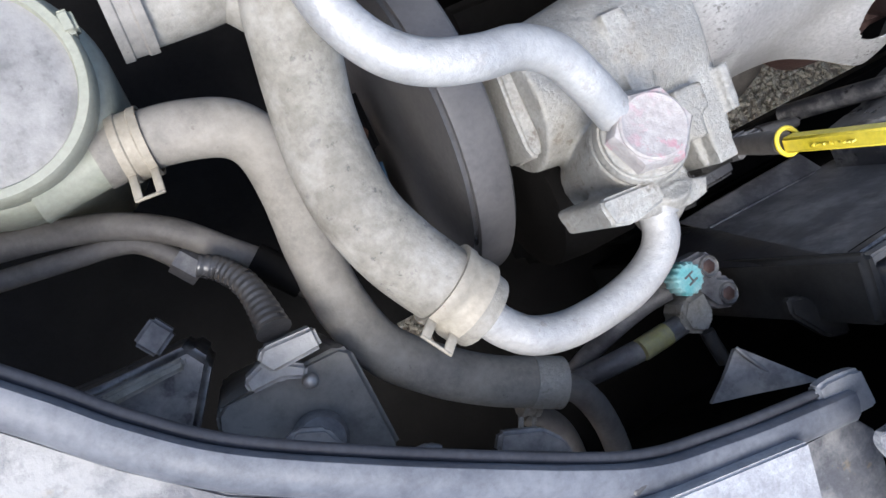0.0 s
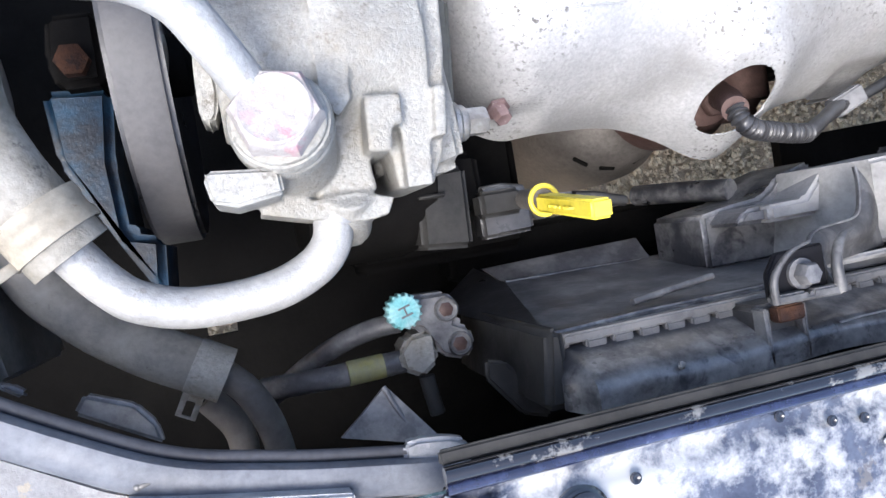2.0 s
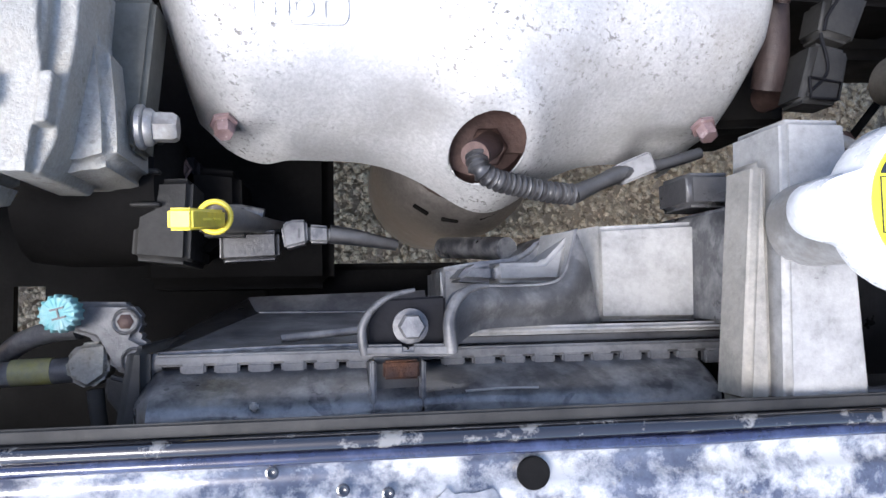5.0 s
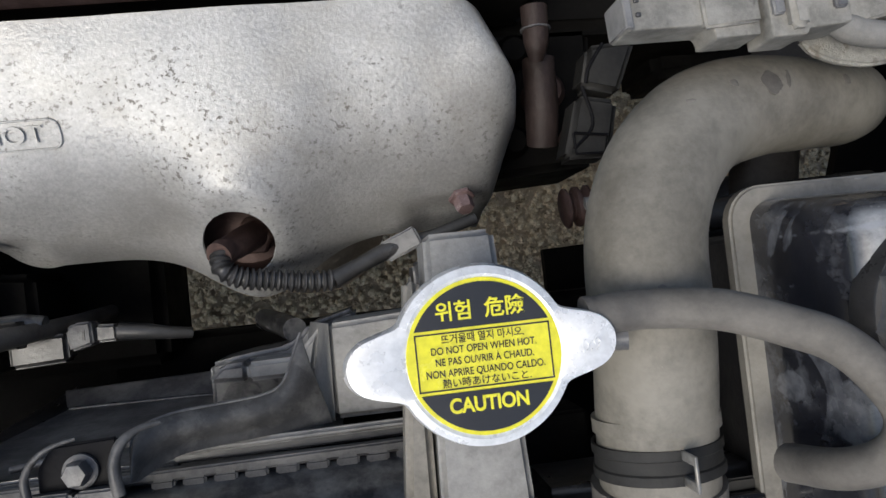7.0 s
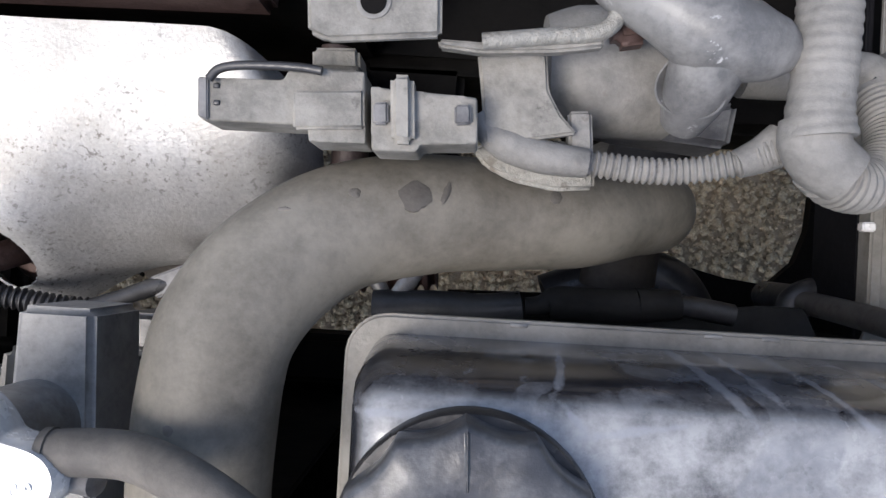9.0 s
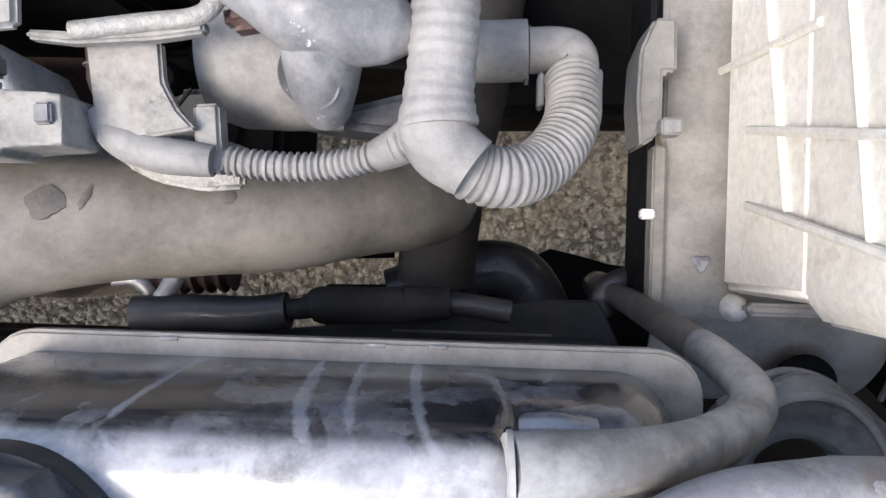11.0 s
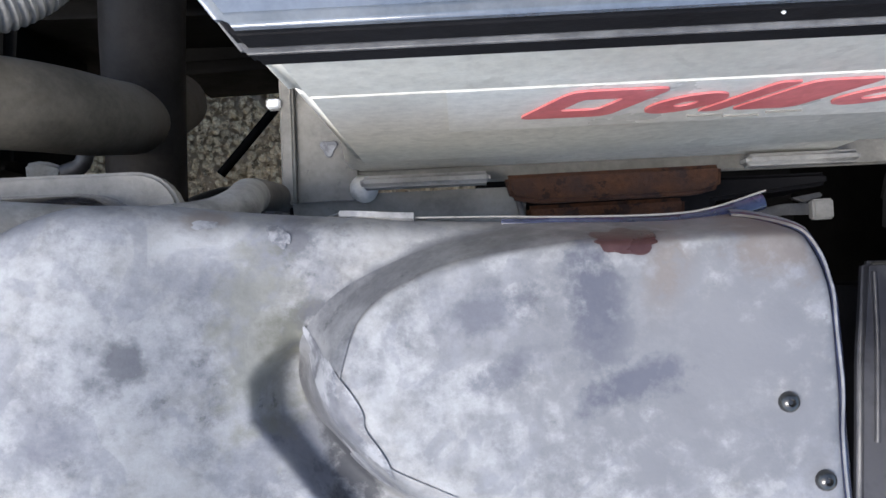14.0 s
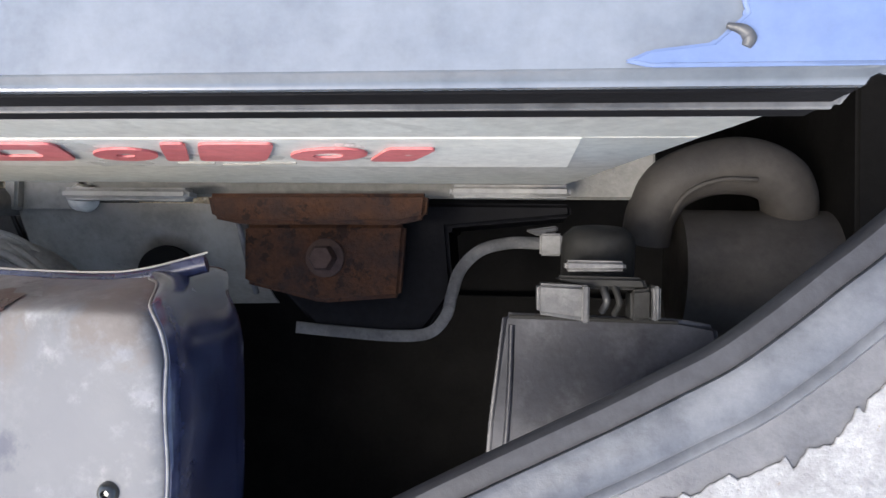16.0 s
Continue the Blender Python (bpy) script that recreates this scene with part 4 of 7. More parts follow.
def mark(parent, at, normal, rx, ry, turn, material, name="worn_spot", label="dark worn spot", h=0.0011):
    """A thin worn patch lying on a rounded surface."""
    m = Matrix.Translation(at) @ Vector(normal).to_track_quat("Z", "Y").to_matrix().to_4x4() @ pose(0, 0, 0, 0, 0, turn) @ Matrix.Diagonal((rx, ry, h, 1))
    return part(name, lathe([(1.0, -1.2), (1.0, 0.1), (0.6, 0.45), (0.05, 0.55)], m, 22, wave=lambda a, r: 0.3 * noise.noise(Vector((2 * math.cos(a), 2 * math.sin(a), at[0] * 90)))), material, parent, label)


for at, nrm, rx, ry, turn in (((0.1493, 0.0985, 0.7487), (0.32, 0.33, 0.89), 0.0058, 0.006, 0), ((0.1278, 0.0981, 0.7555), (0.19, 0.46, 0.86), 0.0022, 0.0019, 30), ((0.1602, 0.1008, 0.7436), (0.35, 0.33, 0.88), 0.0014, 0.0046, 28), ((0.104, 0.0906, 0.7622), (-0.03, 0.52, 0.85), 0.0022, 0.0009, 0), ((0.0748, 0.0148, 0.7806), (-0.08, 0.08, 0.99), 0.0016, 0.0019, 0), ((0.2035, 0.1031, 0.723), (0.4, 0.33, 0.85), 0.0026, 0.003, 0)):
    mark(rh, at, nrm, rx, ry, turn, HOSE_DARK)


for at, rx, ry, turn in (((-0.4958, -0.0699, 0.7032), 0.0052, 0.0012, 12), ((-0.4995, -0.0705, 0.7032), 0.0016, 0.0016, 0)):
    mark(front_seal, at, (0, 0.1, 1), rx, ry, turn, BLACK, "tear", "dark tear in the rubber", 0.0008)


def band_clamp(name, at, axis, r, label, ear_turn=0.0, ear=0.012, width=0.012, material=None, ear_material=None):
    """A spring band round a hose, with two ears."""
    material = material or STEEL
    a = Vector(axis).normalized()
    m = Matrix.Translation(at) @ a.to_track_quat("Z", "X").to_matrix().to_4x4() @ pose(0, 0, 0, 0, 0, ear_turn)
    t = thing(name, at, label, "clamp", "hose clamps")
    w = width / 2
    part("band", lathe([(r, -w), (r + 0.0013, -w), (r + 0.0013, -w * 0.45), (r + 0.0005, -w * 0.35), (r + 0.0005, w * 0.35), (r + 0.0013, w * 0.45), (r + 0.0013, w), (r, w), (r, -w + 1e-5)], m, 40), material, t)
    bm = bmesh.new()
    for side in (-1, 1):
        box((r + ear / 2, 0, side * width * 0.36), (ear, 0.0016, width * 0.28), bevel=0.0004, bm=bm, segs=1)
    box((r + ear, 0, 0), (0.0016, 0.0016, width), bevel=0.0004, bm=bm, segs=1)
    bmesh.ops.transform(bm, matrix=m, verts=bm.verts[:])
    part("ear", bm, ear_material or material, t)
    return t


band_clamp("hose_clamp", (0.078, -0.056, 0.746), (0, 1, 0), 0.0262, "dark steel spring clamp on the radiator hose", ear_turn=0, width=0.014, material=LEAD_DARK, ear_material=STEEL)
ro = thing("radiator_outlet", (0.078, -0.09, 0.73), "black plastic radiator outlet under the hose", "pipe")
part("stub", tube([(0.078, -0.14, 0.735), (0.078, -0.07, 0.742)], 0.027, 28, smooth=False), BLACK_DUSTY, ro)
part("ring", tube([(0.078, -0.075, 0.742), (0.078, -0.068, 0.743)], 0.0285, 28, smooth=False), HOSE_DARK, ro)
part("tank_end", box((0.12, -0.1, 0.69), (0.18, 0.05, 0.06), bevel=0.008), BLACK, ro)

# ---- coolant reservoir ----
cr = thing("coolant_reservoir", (0.24, -0.02, 0.6), "smoky black translucent coolant reservoir with a moulded rim", "reservoir")
X0, X1 = 0.129, 0.368


def rounded(x0, x1, y0, y1, r, n=7):
    """A rounded rectangle, as plan points."""
    out = []
    for cx, cy, a0 in ((x1 - r, y1 - r, 0), (x0 + r, y1 - r, 90), (x0 + r, y0 + r, 180), (x1 - r, y0 + r, 270)):
        out += [(cx + r * math.cos(radians(a0 + 90 * k / n)), cy + r * math.sin(radians(a0 + 90 * k / n))) for k in range(n + 1)]
    return out


def tank_shell(x0, x1, y0, y1, profile, r=0.018, bumps=0.0008, right=1.0):
    """Rounded block drawn in towards its top: rows of (inset at the back, inset at the sides, height)."""
    bm = bmesh.new()
    rows = []
    for back, sides, z in profile:
        ring = rounded(x0 + sides, x1 - sides * right, y0, y1 - back, max(0.006, r - sides * 0.3))
        rows.append([bm.verts.new((x, y, z + bumps * noise.noise(Vector((x * 35, y * 35, z * 20))))) for x, y in ring])
    m = len(rows[0])
    for p, q in zip(rows, rows[1:]):
        for k in range(m):
            bm.faces.new((p[k], p[(k + 1) % m], q[(k + 1) % m], q[k]))
    bm.faces.new(rows[-1])
    return bm


part("tank", tank_shell(X0 + 0.001, 0.311, -0.17, 0.0495, [(0.002, 0.004, 0.735), (0.0028, 0.0045, 0.75), (0.0042, 0.005, 0.766), (0.006, 0.0055, 0.782), (0.0085, 0.007, 0.794), (0.0115, 0.0095, 0.8015), (0.0155, 0.013, 0.8052), (0.024, 0.02, 0.8066), (0.05, 0.035, 0.807)], 0.012, right=0.35), TANK_PLASTIC, cr, "glossy smoky black plastic, pale dust and sky glare in its colour")
part("tank_end", tank_shell(0.25, X1 - 0.006, -0.17, 0.0495, [(0.002, 0.001, 0.735), (0.003, 0.0015, 0.75), (0.006, 0.003, 0.764), (0.010, 0.006, 0.775), (0.015, 0.011, 0.782), (0.022, 0.02, 0.785), (0.05, 0.03, 0.786)], 0.02), TANK_PLASTIC, cr, "lower stepped end of the tank")
part("tank_front", tank_shell(0.15, 0.331, -0.17, 0.0235, [(0.0, 0.001, 0.735), (0.0, 0.0015, 0.775), (0.001, 0.003, 0.79), (0.003, 0.005, 0.799), (0.006, 0.0085, 0.8035), (0.011, 0.014, 0.8066), (0.02, 0.02, 0.8074)], 0.012), TANK_PLASTIC, cr, "pale corner of the tank top, dust and glare in its colour")
part("end_lug", tube([(0.3082, 0.0388, 0.7900), (0.3183, 0.0391, 0.7900), (0.3290, 0.0380, 0.7880)], [0.0042, 0.0046, 0.0036], 14, 4), TANK_PLASTIC, cr)
part("rim", prism(rounded(X0 - 0.004, X1 + 0.004, -0.16, 0.0545, 0.016), 0.734, 0.742, 0.0014), TRAY_GREY, cr, "dusty grey moulded rim")
part("lower", prism([(X0 + 0.006, -0.14), (X0 + 0.006, 0.034), (X1 - 0.006, 0.04), (X1 - 0.006, -0.14)], 0.58, 0.738, 0.004), BLACK, cr)
for mx in (0.19, 0.262, 0.283):
    part("weld_mark", box((mx, 0.0528, 0.7421), (0.0065, 0.0014, 0.0006), bevel=0.0002, segs=1), GREY_PLASTIC, cr)
CX, CY = (0.1777, -0.0034, 0.8260)[0] - 0.0035, (0.1777, -0.0034, 0.8260)[1] - 0.001


def grip_wave(a, r):
    """Shallow scallops between pointed corners."""
    return 0.0 if r < 0.02 else -0.085 * abs(math.sin(6 * (a - radians(93)))) ** 0.8


rcap = part("cap", lathe([(0.0385, 0.800), (0.0385, 0.8225), (0.0378, 0.8252), (0.036, 0.8262), (0.0195, 0.8265), (0.018, 0.8258), (0.002, 0.8258)], pose(CX, CY, 0), 96, wave=grip_wave), CAP_NAVY, cr, "dark grey scalloped screw cap")
for a in (93, 153, 213, 273, 333, 33):
    part("grip_rib", box((CX + 0.028 * math.cos(radians(a)), CY + 0.028 * math.sin(radians(a)), 0.8262), (0.017, 0.002, 0.0022), (0, 0, a), bevel=0.0009), CAP_NAVY, rcap)
part("seat_ring", lathe([(0.0386, 0.800), (0.0386, 0.812), (0.0378, 0.8132), (0.033, 0.813)], pose(CX, CY, 0), 48), BLACK, rcap)
writing("COOLANT", pose(*(0.1767, -0.0013, 0.8268), 0, 0, 222), 0.0082, LABEL_BLACK, rcap)
writing("ENGINE", pose(*(0.1835, -0.0061, 0.8268), 0, 0, 222), 0.0082, LABEL_BLACK, rcap)
writing("OPEN", pose(*(0.2012, 0.0031, 0.8268), 0, 0, 265), 0.0068, LABEL_BLACK, rcap)
lab = thing("warning_label", (0.2128, 0.0063, 0.8080), "yellow printed warning label on the reservoir", "label")
LX, LY = (0.2073, 0.0060, 0.8080)[0], (0.2128, 0.0063, 0.8080)[1]
part("paper", prism([(LX, LY - 0.055), (LX + 0.085, LY - 0.055), (LX + 0.085, LY), (LX, LY)], 0.8078, 0.8085, 0.0002, segs=1), LABEL_YELLOW, lab)
writing("주  의  (注  意)", pose(LX + 0.036, LY - 0.0035, 0.8086), 0.0048, RED, lab)
for k in range(6):
    for j in range(4):
        part("printed_line", box((LX + 0.011 + 0.0175 * j, LY - 0.0095 - 0.0062 * k, 0.8086), (0.015, 0.0026, 0.0003), bevel=0), BLACK_DUSTY, lab)

ch = thing("reservoir_hose", (0.32, 0.01, 0.8), "pale dusty rubber hose looping round the reservoir corner", "hose")
part("hose", tube([(0.3051, 0.0326, 0.8060), (0.3222, 0.0322, 0.8000), (0.3437, 0.0309, 0.7870), (0.3656, 0.0310, 0.7680), (0.3830, 0.0347, 0.7500), (0.3897, 0.0408, 0.7350), (0.3860, 0.0477, 0.7100), (0.3838, 0.0500, 0.6950)], [0.0088, 0.0087, 0.0085, 0.0082, 0.0078, 0.0074, 0.0073, 0.0073], 20, 8), RES_HOSE, ch)
# darker material puts the shade at the rear into the hose
part("lower_hose", tube([(0.3845, 0.0492, 0.7000), (0.3793, 0.0539, 0.6700), (0.3754, 0.0598, 0.6000), (0.3717, 0.0635, 0.5300)], 0.0071, 20, 8), HOSE_DARK, ch, "lower length, its shade put into a darker colour")
part("end_lip", tube([(0.3049, 0.0326, 0.8060), (0.3065, 0.0327, 0.8060)], 0.0093, 20, smooth=False), RES_HOSE, ch, "square-cut hose end")
part("lower_clip", tube([(0.3721, 0.0628, 0.5600), (0.3718, 0.0636, 0.5100)], 0.0095, 16, smooth=False), BLACK, ch, "black spring clip")

# ---- intake duct ----
def ease(k):
    k = max(0.0, min(1.0, k))
    return k * k * (3 - 2 * k)


def duct_rear(x):
    """The rear edge of the cover: a long round shoulder, then nearly straight."""
    if x < 0.375:
        return 0.0355 - 0.100 * (1 - math.sqrt(max(0.0, 1 - ((0.375 - x) / 0.076) ** 2)))
    q = max(0.0, x - 0.3888)
    straight = 0.0355 - 0.105 * q + 0.27 * q * q + 0.003 * ease((x - 0.525) / 0.03)
    if x > 0.543:
        return min(straight, 0.0278 * math.sqrt(max(0.0, 1 - ((x - 0.543) / 0.0163) ** 2)) - 0.012 * ease((x - 0.5575) / 0.0018))
    return straight


def duct_z(x, y):
    """A broad dome, a trough with a steep wall, and a raised pad with a sloping rim that runs out to the side."""
    e = duct_rear(x) - y
    r = math.hypot(min(0.0, x - 0.5) / 0.0745, (y + 0.013 + 0.5 * max(0.0, -0.03 - y) * 0.6) / 0.0385)
    rise = ease((1.10 - r) / 0.27)
    z = 0.8125 - 0.0235 * ease((x - 0.362) / 0.062)
    z -= 0.003 * ease((0.335 - x) / 0.03)
    left = 0.4085 + 0.0085 * ease((y + 0.0135) / 0.0125) + 0.010 * max(0.0, -y - 0.024) / 0.014
    z -= 0.013 * ease((x - left) / 0.0065) * ease(-y / 0.010) * (1 - rise)
    z += (0.808 + 0.0035 * ease((x - 0.505) / 0.045) - z) * rise
    z -= 0.0016 * math.exp(-((r - 0.84) / 0.035) ** 2) * ease((0.47 - x) / 0.02)
    z += 0.007 * math.exp(-(((x - 0.421) / 0.026) ** 2) - ((y - 0.026) / 0.009) ** 2) * (1 - rise)
    z -= 0.008 * math.exp(-e / 0.003)
    z -= 0.0025 * math.exp(-(0.5592 - x) / 0.0016)
    return z + 0.0012 * noise.noise(Vector((x * 28, y * 28, 2))) + 0.0003 * noise.noise(Vector((x * 90, y * 90, 4)))


def duct(u, v):
    x = 0.4297 - 0.1294 * math.cos(math.pi * u)
    yr = duct_rear(x)
    y = yr + (-0.15 - yr) * v ** 1.15
    return (x - 0.018 * ease((0.335 - x) / 0.04) * v, y, duct_z(x, y))


def stain(at, rx, ry, seed, material, name, lift=0.0006, turn=0):
    """A wet mark with a wandering outline, lying on the cover."""
    bm = bmesh.new()
    rings = []
    for f in [k / 10 for k in range(11)]:
        ring = []
        for k in range(72):
            a = 2 * math.pi * k / 72
            q = f * (1 + 0.5 * noise.noise(Vector((1.6 * math.cos(a), 1.6 * math.sin(a), seed))) + 0.14 * noise.noise(Vector((4 * math.cos(a), 4 * math.sin(a), seed))))
            u, v, w = rx * q * math.cos(a), ry * q * math.sin(a), radians(turn)
            x, y = at[0] + u * math.cos(w) - v * math.sin(w), at[1] + u * math.sin(w) + v * math.cos(w)
            ring.append(bm.verts.new((x, y, duct_z(x, y) + lift)))
        rings.append(ring)
    for p, q in zip(rings, rings[1:]):
        for k in range(72):
            bm.faces.new((p[k], p[(k + 1) % 72], q[(k + 1) % 72], q[k]))
    bmesh.ops.remove_doubles(bm, verts=bm.verts[:], dist=1e-6)
    return part(name, bm, material, du)


du = thing("intake_duct", (0.45, -0.05, 0.75), "dirty pale grey intake duct cover with water stains", "duct")
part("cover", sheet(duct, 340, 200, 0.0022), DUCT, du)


def skirt_edge(u):
    """The outer edge of the cover, round the corner and then forwards."""
    if u < 0.35:
        a = math.pi / 2 * (1 - u / 0.35)
        return Vector((0.543 + 0.0163 * math.cos(a), 0.0272 * math.sin(a), 0)), Vector((math.cos(a), 0.6 * math.sin(a), 0)).normalized()
    return Vector((0.5593, -0.15 * (u - 0.35) / 0.65, 0)), Vector((1, 0, 0))


def side_skirt(u, v):
    p, n = skirt_edge(u)
    top = duct_z(min(p.x, 0.5585) - 0.001, p.y - 0.001 if u < 0.35 else p.y) - 0.0002
    out = (-0.0008, 0.0006, 0.0014, 0.0018, 0.0021, 0.0024, 0.0028, 0.0026, 0.0012)
    down = (0.0, 0.0004, 0.002, 0.006, 0.014, 0.026, 0.036, 0.039, 0.0405)
    k = min(int(v * 8), 7)
    f = v * 8 - k
    w = 0.0007 * noise.noise(Vector((p.x * 60, p.y * 60, v * 3)))
    q = p + n * (out[k] + (out[k + 1] - out[k]) * f + w)
    return (q.x, q.y, top - down[k] - (down[k + 1] - down[k]) * f)


part("side_skirt", sheet(side_skirt, 90, 24, 0.0012), NAVY_GLOSS, du, "glossy dark blue folded-down side")
part("side_lip", tube([Vector(side_skirt(k / 40, 0.06)) + Vector((0, 0, 0.0002)) for k in range(41)], 0.0004, 8, 2), DUCT, du, "pale worn edge")
part("back_flange", strip([(0.4334, 0.0321, 0.7820), (0.4394, 0.0317, 0.7830), (0.4473, 0.0310, 0.7830), (0.4550, 0.0305, 0.7830)], [(-0.0011, -0.002), (-0.0013, 0.0008), (0.0004, 0.0014), (0.0012, 0.0004), (0.0011, -0.002)], 4), DUCT, du, "torn bent steel flange")
part("bent_flange", tube([(0.480, 0.0279, 0.7815), (0.4958, 0.0268, 0.7825), (0.511, 0.0258, 0.783), (0.5248, 0.0254, 0.783), (0.5375, 0.0265, 0.7828), (0.5549, 0.0309, 0.781)], [0.0012, 0.0022, 0.0027, 0.0028, 0.0028, 0.0024], 16, 8, flat=0.75), NAVY_GLOSS, du, "bent glossy steel flange")
part("flange_edge", tube([(0.4523, 0.0306, 0.7815), (0.48, 0.0296, 0.783), (0.497, 0.0287, 0.7838), (0.525, 0.0281, 0.7842), (0.539, 0.0293, 0.784), (0.5555, 0.0338, 0.782)], 0.0003, 8, 6), GREY_PLASTIC, du, "thin bare metal edge")
for k, at in enumerate(((0.546, -0.021), (0.5535, -0.040))):
    part("screw", lathe([(0.0026, -0.001), (0.0026, 0.0005), (0.002, 0.0016), (0.001, 0.0019), (0.0006, 0.001)], pose(at[0], at[1], duct_z(*at)), 16), LABEL_BLACK, du, "black screw head")
stain((0.5095, 0.0205), 0.0085, 0.0034, 3.1, RED_STAIN, "rust_stain", 0.0010)
stain((0.4362, -0.0195), 0.0185, 0.0040, 2.3, STAIN, "wet_patch", 0.0007, -58)
stain((0.4405, -0.0385), 0.010, 0.0030, 6.1, STAIN, "wet_patch", 0.0007, -45)
stain((0.4185, 0.0262), 0.0042, 0.0022, 1.4, STAIN, "water_stain", 0.0006, -40)
stain((0.400, 0.0295), 0.0035, 0.0014, 7.7, STAIN, "water_stain")


def shaded_grime(u, v):
    """A band of dirt on the sloping rim of the pad, the slope's shade put into its colour."""
    th = math.pi * (1.32 - 0.92 * u)
    q = 0.885 + 0.175 * v + 0.05 * noise.noise(Vector((6 * u, 9 * v, 1.5))) * (1 if v in (0.0, 1.0) else 0.4)
    q = q if u < 0.9 else q + (0.97 - q) * (u - 0.9) / 0.1
    x, y = 0.5 + 0.0745 * q * math.cos(th), -0.013 + 0.0385 * q * math.sin(th)
    return (x, y, duct_z(x, y) + 0.0005)


part("rim_grime_shade", sheet(shaded_grime, 120, 16, 0.0), GRIME_AND_SHADE, du, "band of grey dirt with the rim's shade in its colour")

snorkel = thing("duct_elbow", (0.42, 0.02, 0.66), "dark ribbed air duct elbow under the cover", "duct")
part("elbow", tube([(0.394, -0.004, 0.680), (0.402, 0.0145, 0.683), (0.4165, 0.0245, 0.685), (0.4345, 0.0245, 0.685), (0.450, 0.0135, 0.683), (0.460, -0.004, 0.680)], 0.0125, 28, 8), GREY_DARK, snorkel)
for k in range(3):
    d = 0.0045 * k
    part("fold", tube([(0.398 - d * 0.4, 0.0165 + d, 0.6945 - d), (0.4055, 0.0255 + d, 0.6965 - d), (0.4185, 0.0325 + d * 0.9, 0.698 - d), (0.434, 0.0325 + d * 0.6, 0.698 - d), (0.448, 0.0235 + d * 0.5, 0.6965 - d), (0.458 + d * 0.3, 0.0095 + d, 0.6945 - d)], 0.0017, 10, 8), GREY_PLASTIC, snorkel, "pale soft fold")


def flap(u, v):
    """A crumpled skirt that stands up from the elbow to a torn tip."""
    rim = smooth_path([(0.3965, 0.026, 0.684), (0.4085, 0.034, 0.69), (0.4195, 0.0412, 0.6955), (0.4325, 0.0392, 0.694), (0.447, 0.031, 0.688)], 6)
    foot_ = smooth_path([(0.399, 0.017, 0.694), (0.409, 0.025, 0.6975), (0.4195, 0.0305, 0.699), (0.4325, 0.0305, 0.699), (0.447, 0.0225, 0.6955)], 6)
    i = min(int(u * 24), 23)
    f = u * 24 - i
    q = rim[i].lerp(rim[i + 1], f).lerp(foot_[i].lerp(foot_[i + 1], f), v)
    return (q.x, q.y, q.z + 0.0013 * math.sin(v * 9 + u * 5) * (1 - v) + 0.0007 * noise.noise(q * 160))


part("skirt", sheet(flap, 48, 14, 0.0012), GREY_PLASTIC, snorkel, "crumpled torn skirt")

# ---- battery ----
BX0, BX1, BY0, BY1 = 0.4195, 0.688, 0.06, 0.235
bat = thing("car_battery", (0.55, 0.147, 0.69), "cream plastic car battery with a glossy dark lid", "battery")


def drawn_in(bm, z_top, slope):
    """Leans the far end of a block inwards towards its foot."""
    for p in bm.verts:
        if p.co.x > 0.6:
            p.co.x += slope * (p.co.z - z_top)
    return bm


part("case", drawn_in(prism([(BX0, BY0 + 0.0095), (BX0 + 0.0085, BY0), (BX1 - 0.001, BY0), (BX1 + 0.004, BY0 + 0.004), (BX1 + 0.004, BY1), (BX0, BY1)], 0.806, 0.8452, 0.003), 0.844, 0.22), WHITE_BATT, bat, "smooth cream upper case")
part("case_middle", drawn_in(prism([(BX0 + 0.0016, BY0 + 0.0105), (BX0 + 0.0095, BY0 + 0.0006), (BX1 - 0.001, BY0 + 0.0006), (BX1 + 0.004, BY0 + 0.004), (BX1 + 0.004, BY1), (BX0 + 0.0016, BY1)], 0.700, 0.8065, 0.002), 0.844, 0.22), WHITE_BATT, bat)
foot = prism([(BX0 + 0.0017, BY0 + 0.0115), (BX0 + 0.007, BY0 + 0.008), (0.652, BY0 + 0.008), (0.652, BY1), (BX0 + 0.0017, BY1)], 0.63, 0.7005, 0.002)
for p in foot.verts:
    if p.co.x < 0.45:
        p.co.x -= 0.12 * (0.7005 - p.co.z)
part("case_base", foot, WHITE_BATT, bat, "recessed cream base")
lid_plan = [(BX0 + 0.0005, BY0 + 0.0085), (BX0 + 0.009, BY0 - 0.003), (BX1 - 0.004, BY0 - 0.003), (BX1 + 0.003, BY0 + 0.006), (BX1 + 0.003, BY1), (BX0 - 0.001, BY1)]


def grown(plan, k):
    return [(0.553 + (x - 0.553) * (1 + k), 0.147 + (y - 0.147) * (1 + k * 1.5)) for x, y in plan]


part("lid_band", prism(lid_plan, 0.8456, 0.8535, 0.0012), BLACK_AND_SHADE, bat, "black plastic rim")
part("lid_lip", prism(grown(lid_plan, 0.004), 0.8538, 0.8562, 0.0009), GREY_DARK, bat, "thin dusty parting lip")
part("lid_wall", prism(lid_plan, 0.8565, 0.8655, 0.0012), BLACK_AND_SHADE, bat)
part("lid", prism(grown(lid_plan, 0.002), 0.8658, 0.8712, 0.002), BATTERY_TOP, bat, "glossy dark lid reflecting the sky")
part("blue_patch", prism([(0.6645, 0.0720), (0.6665, 0.0655), (0.6625, 0.0618), (0.6545, 0.0609), (0.6510, 0.0594), (0.6545, 0.0586), (0.6850, 0.0586), (0.6905, 0.0655), (0.6905, 0.1400), (0.6720, 0.1450), (0.6640, 0.1200), (0.6680, 0.0950)], 0.8712, 0.8724, 0.0005), LID_BLUE, bat, "blue end of the lid")
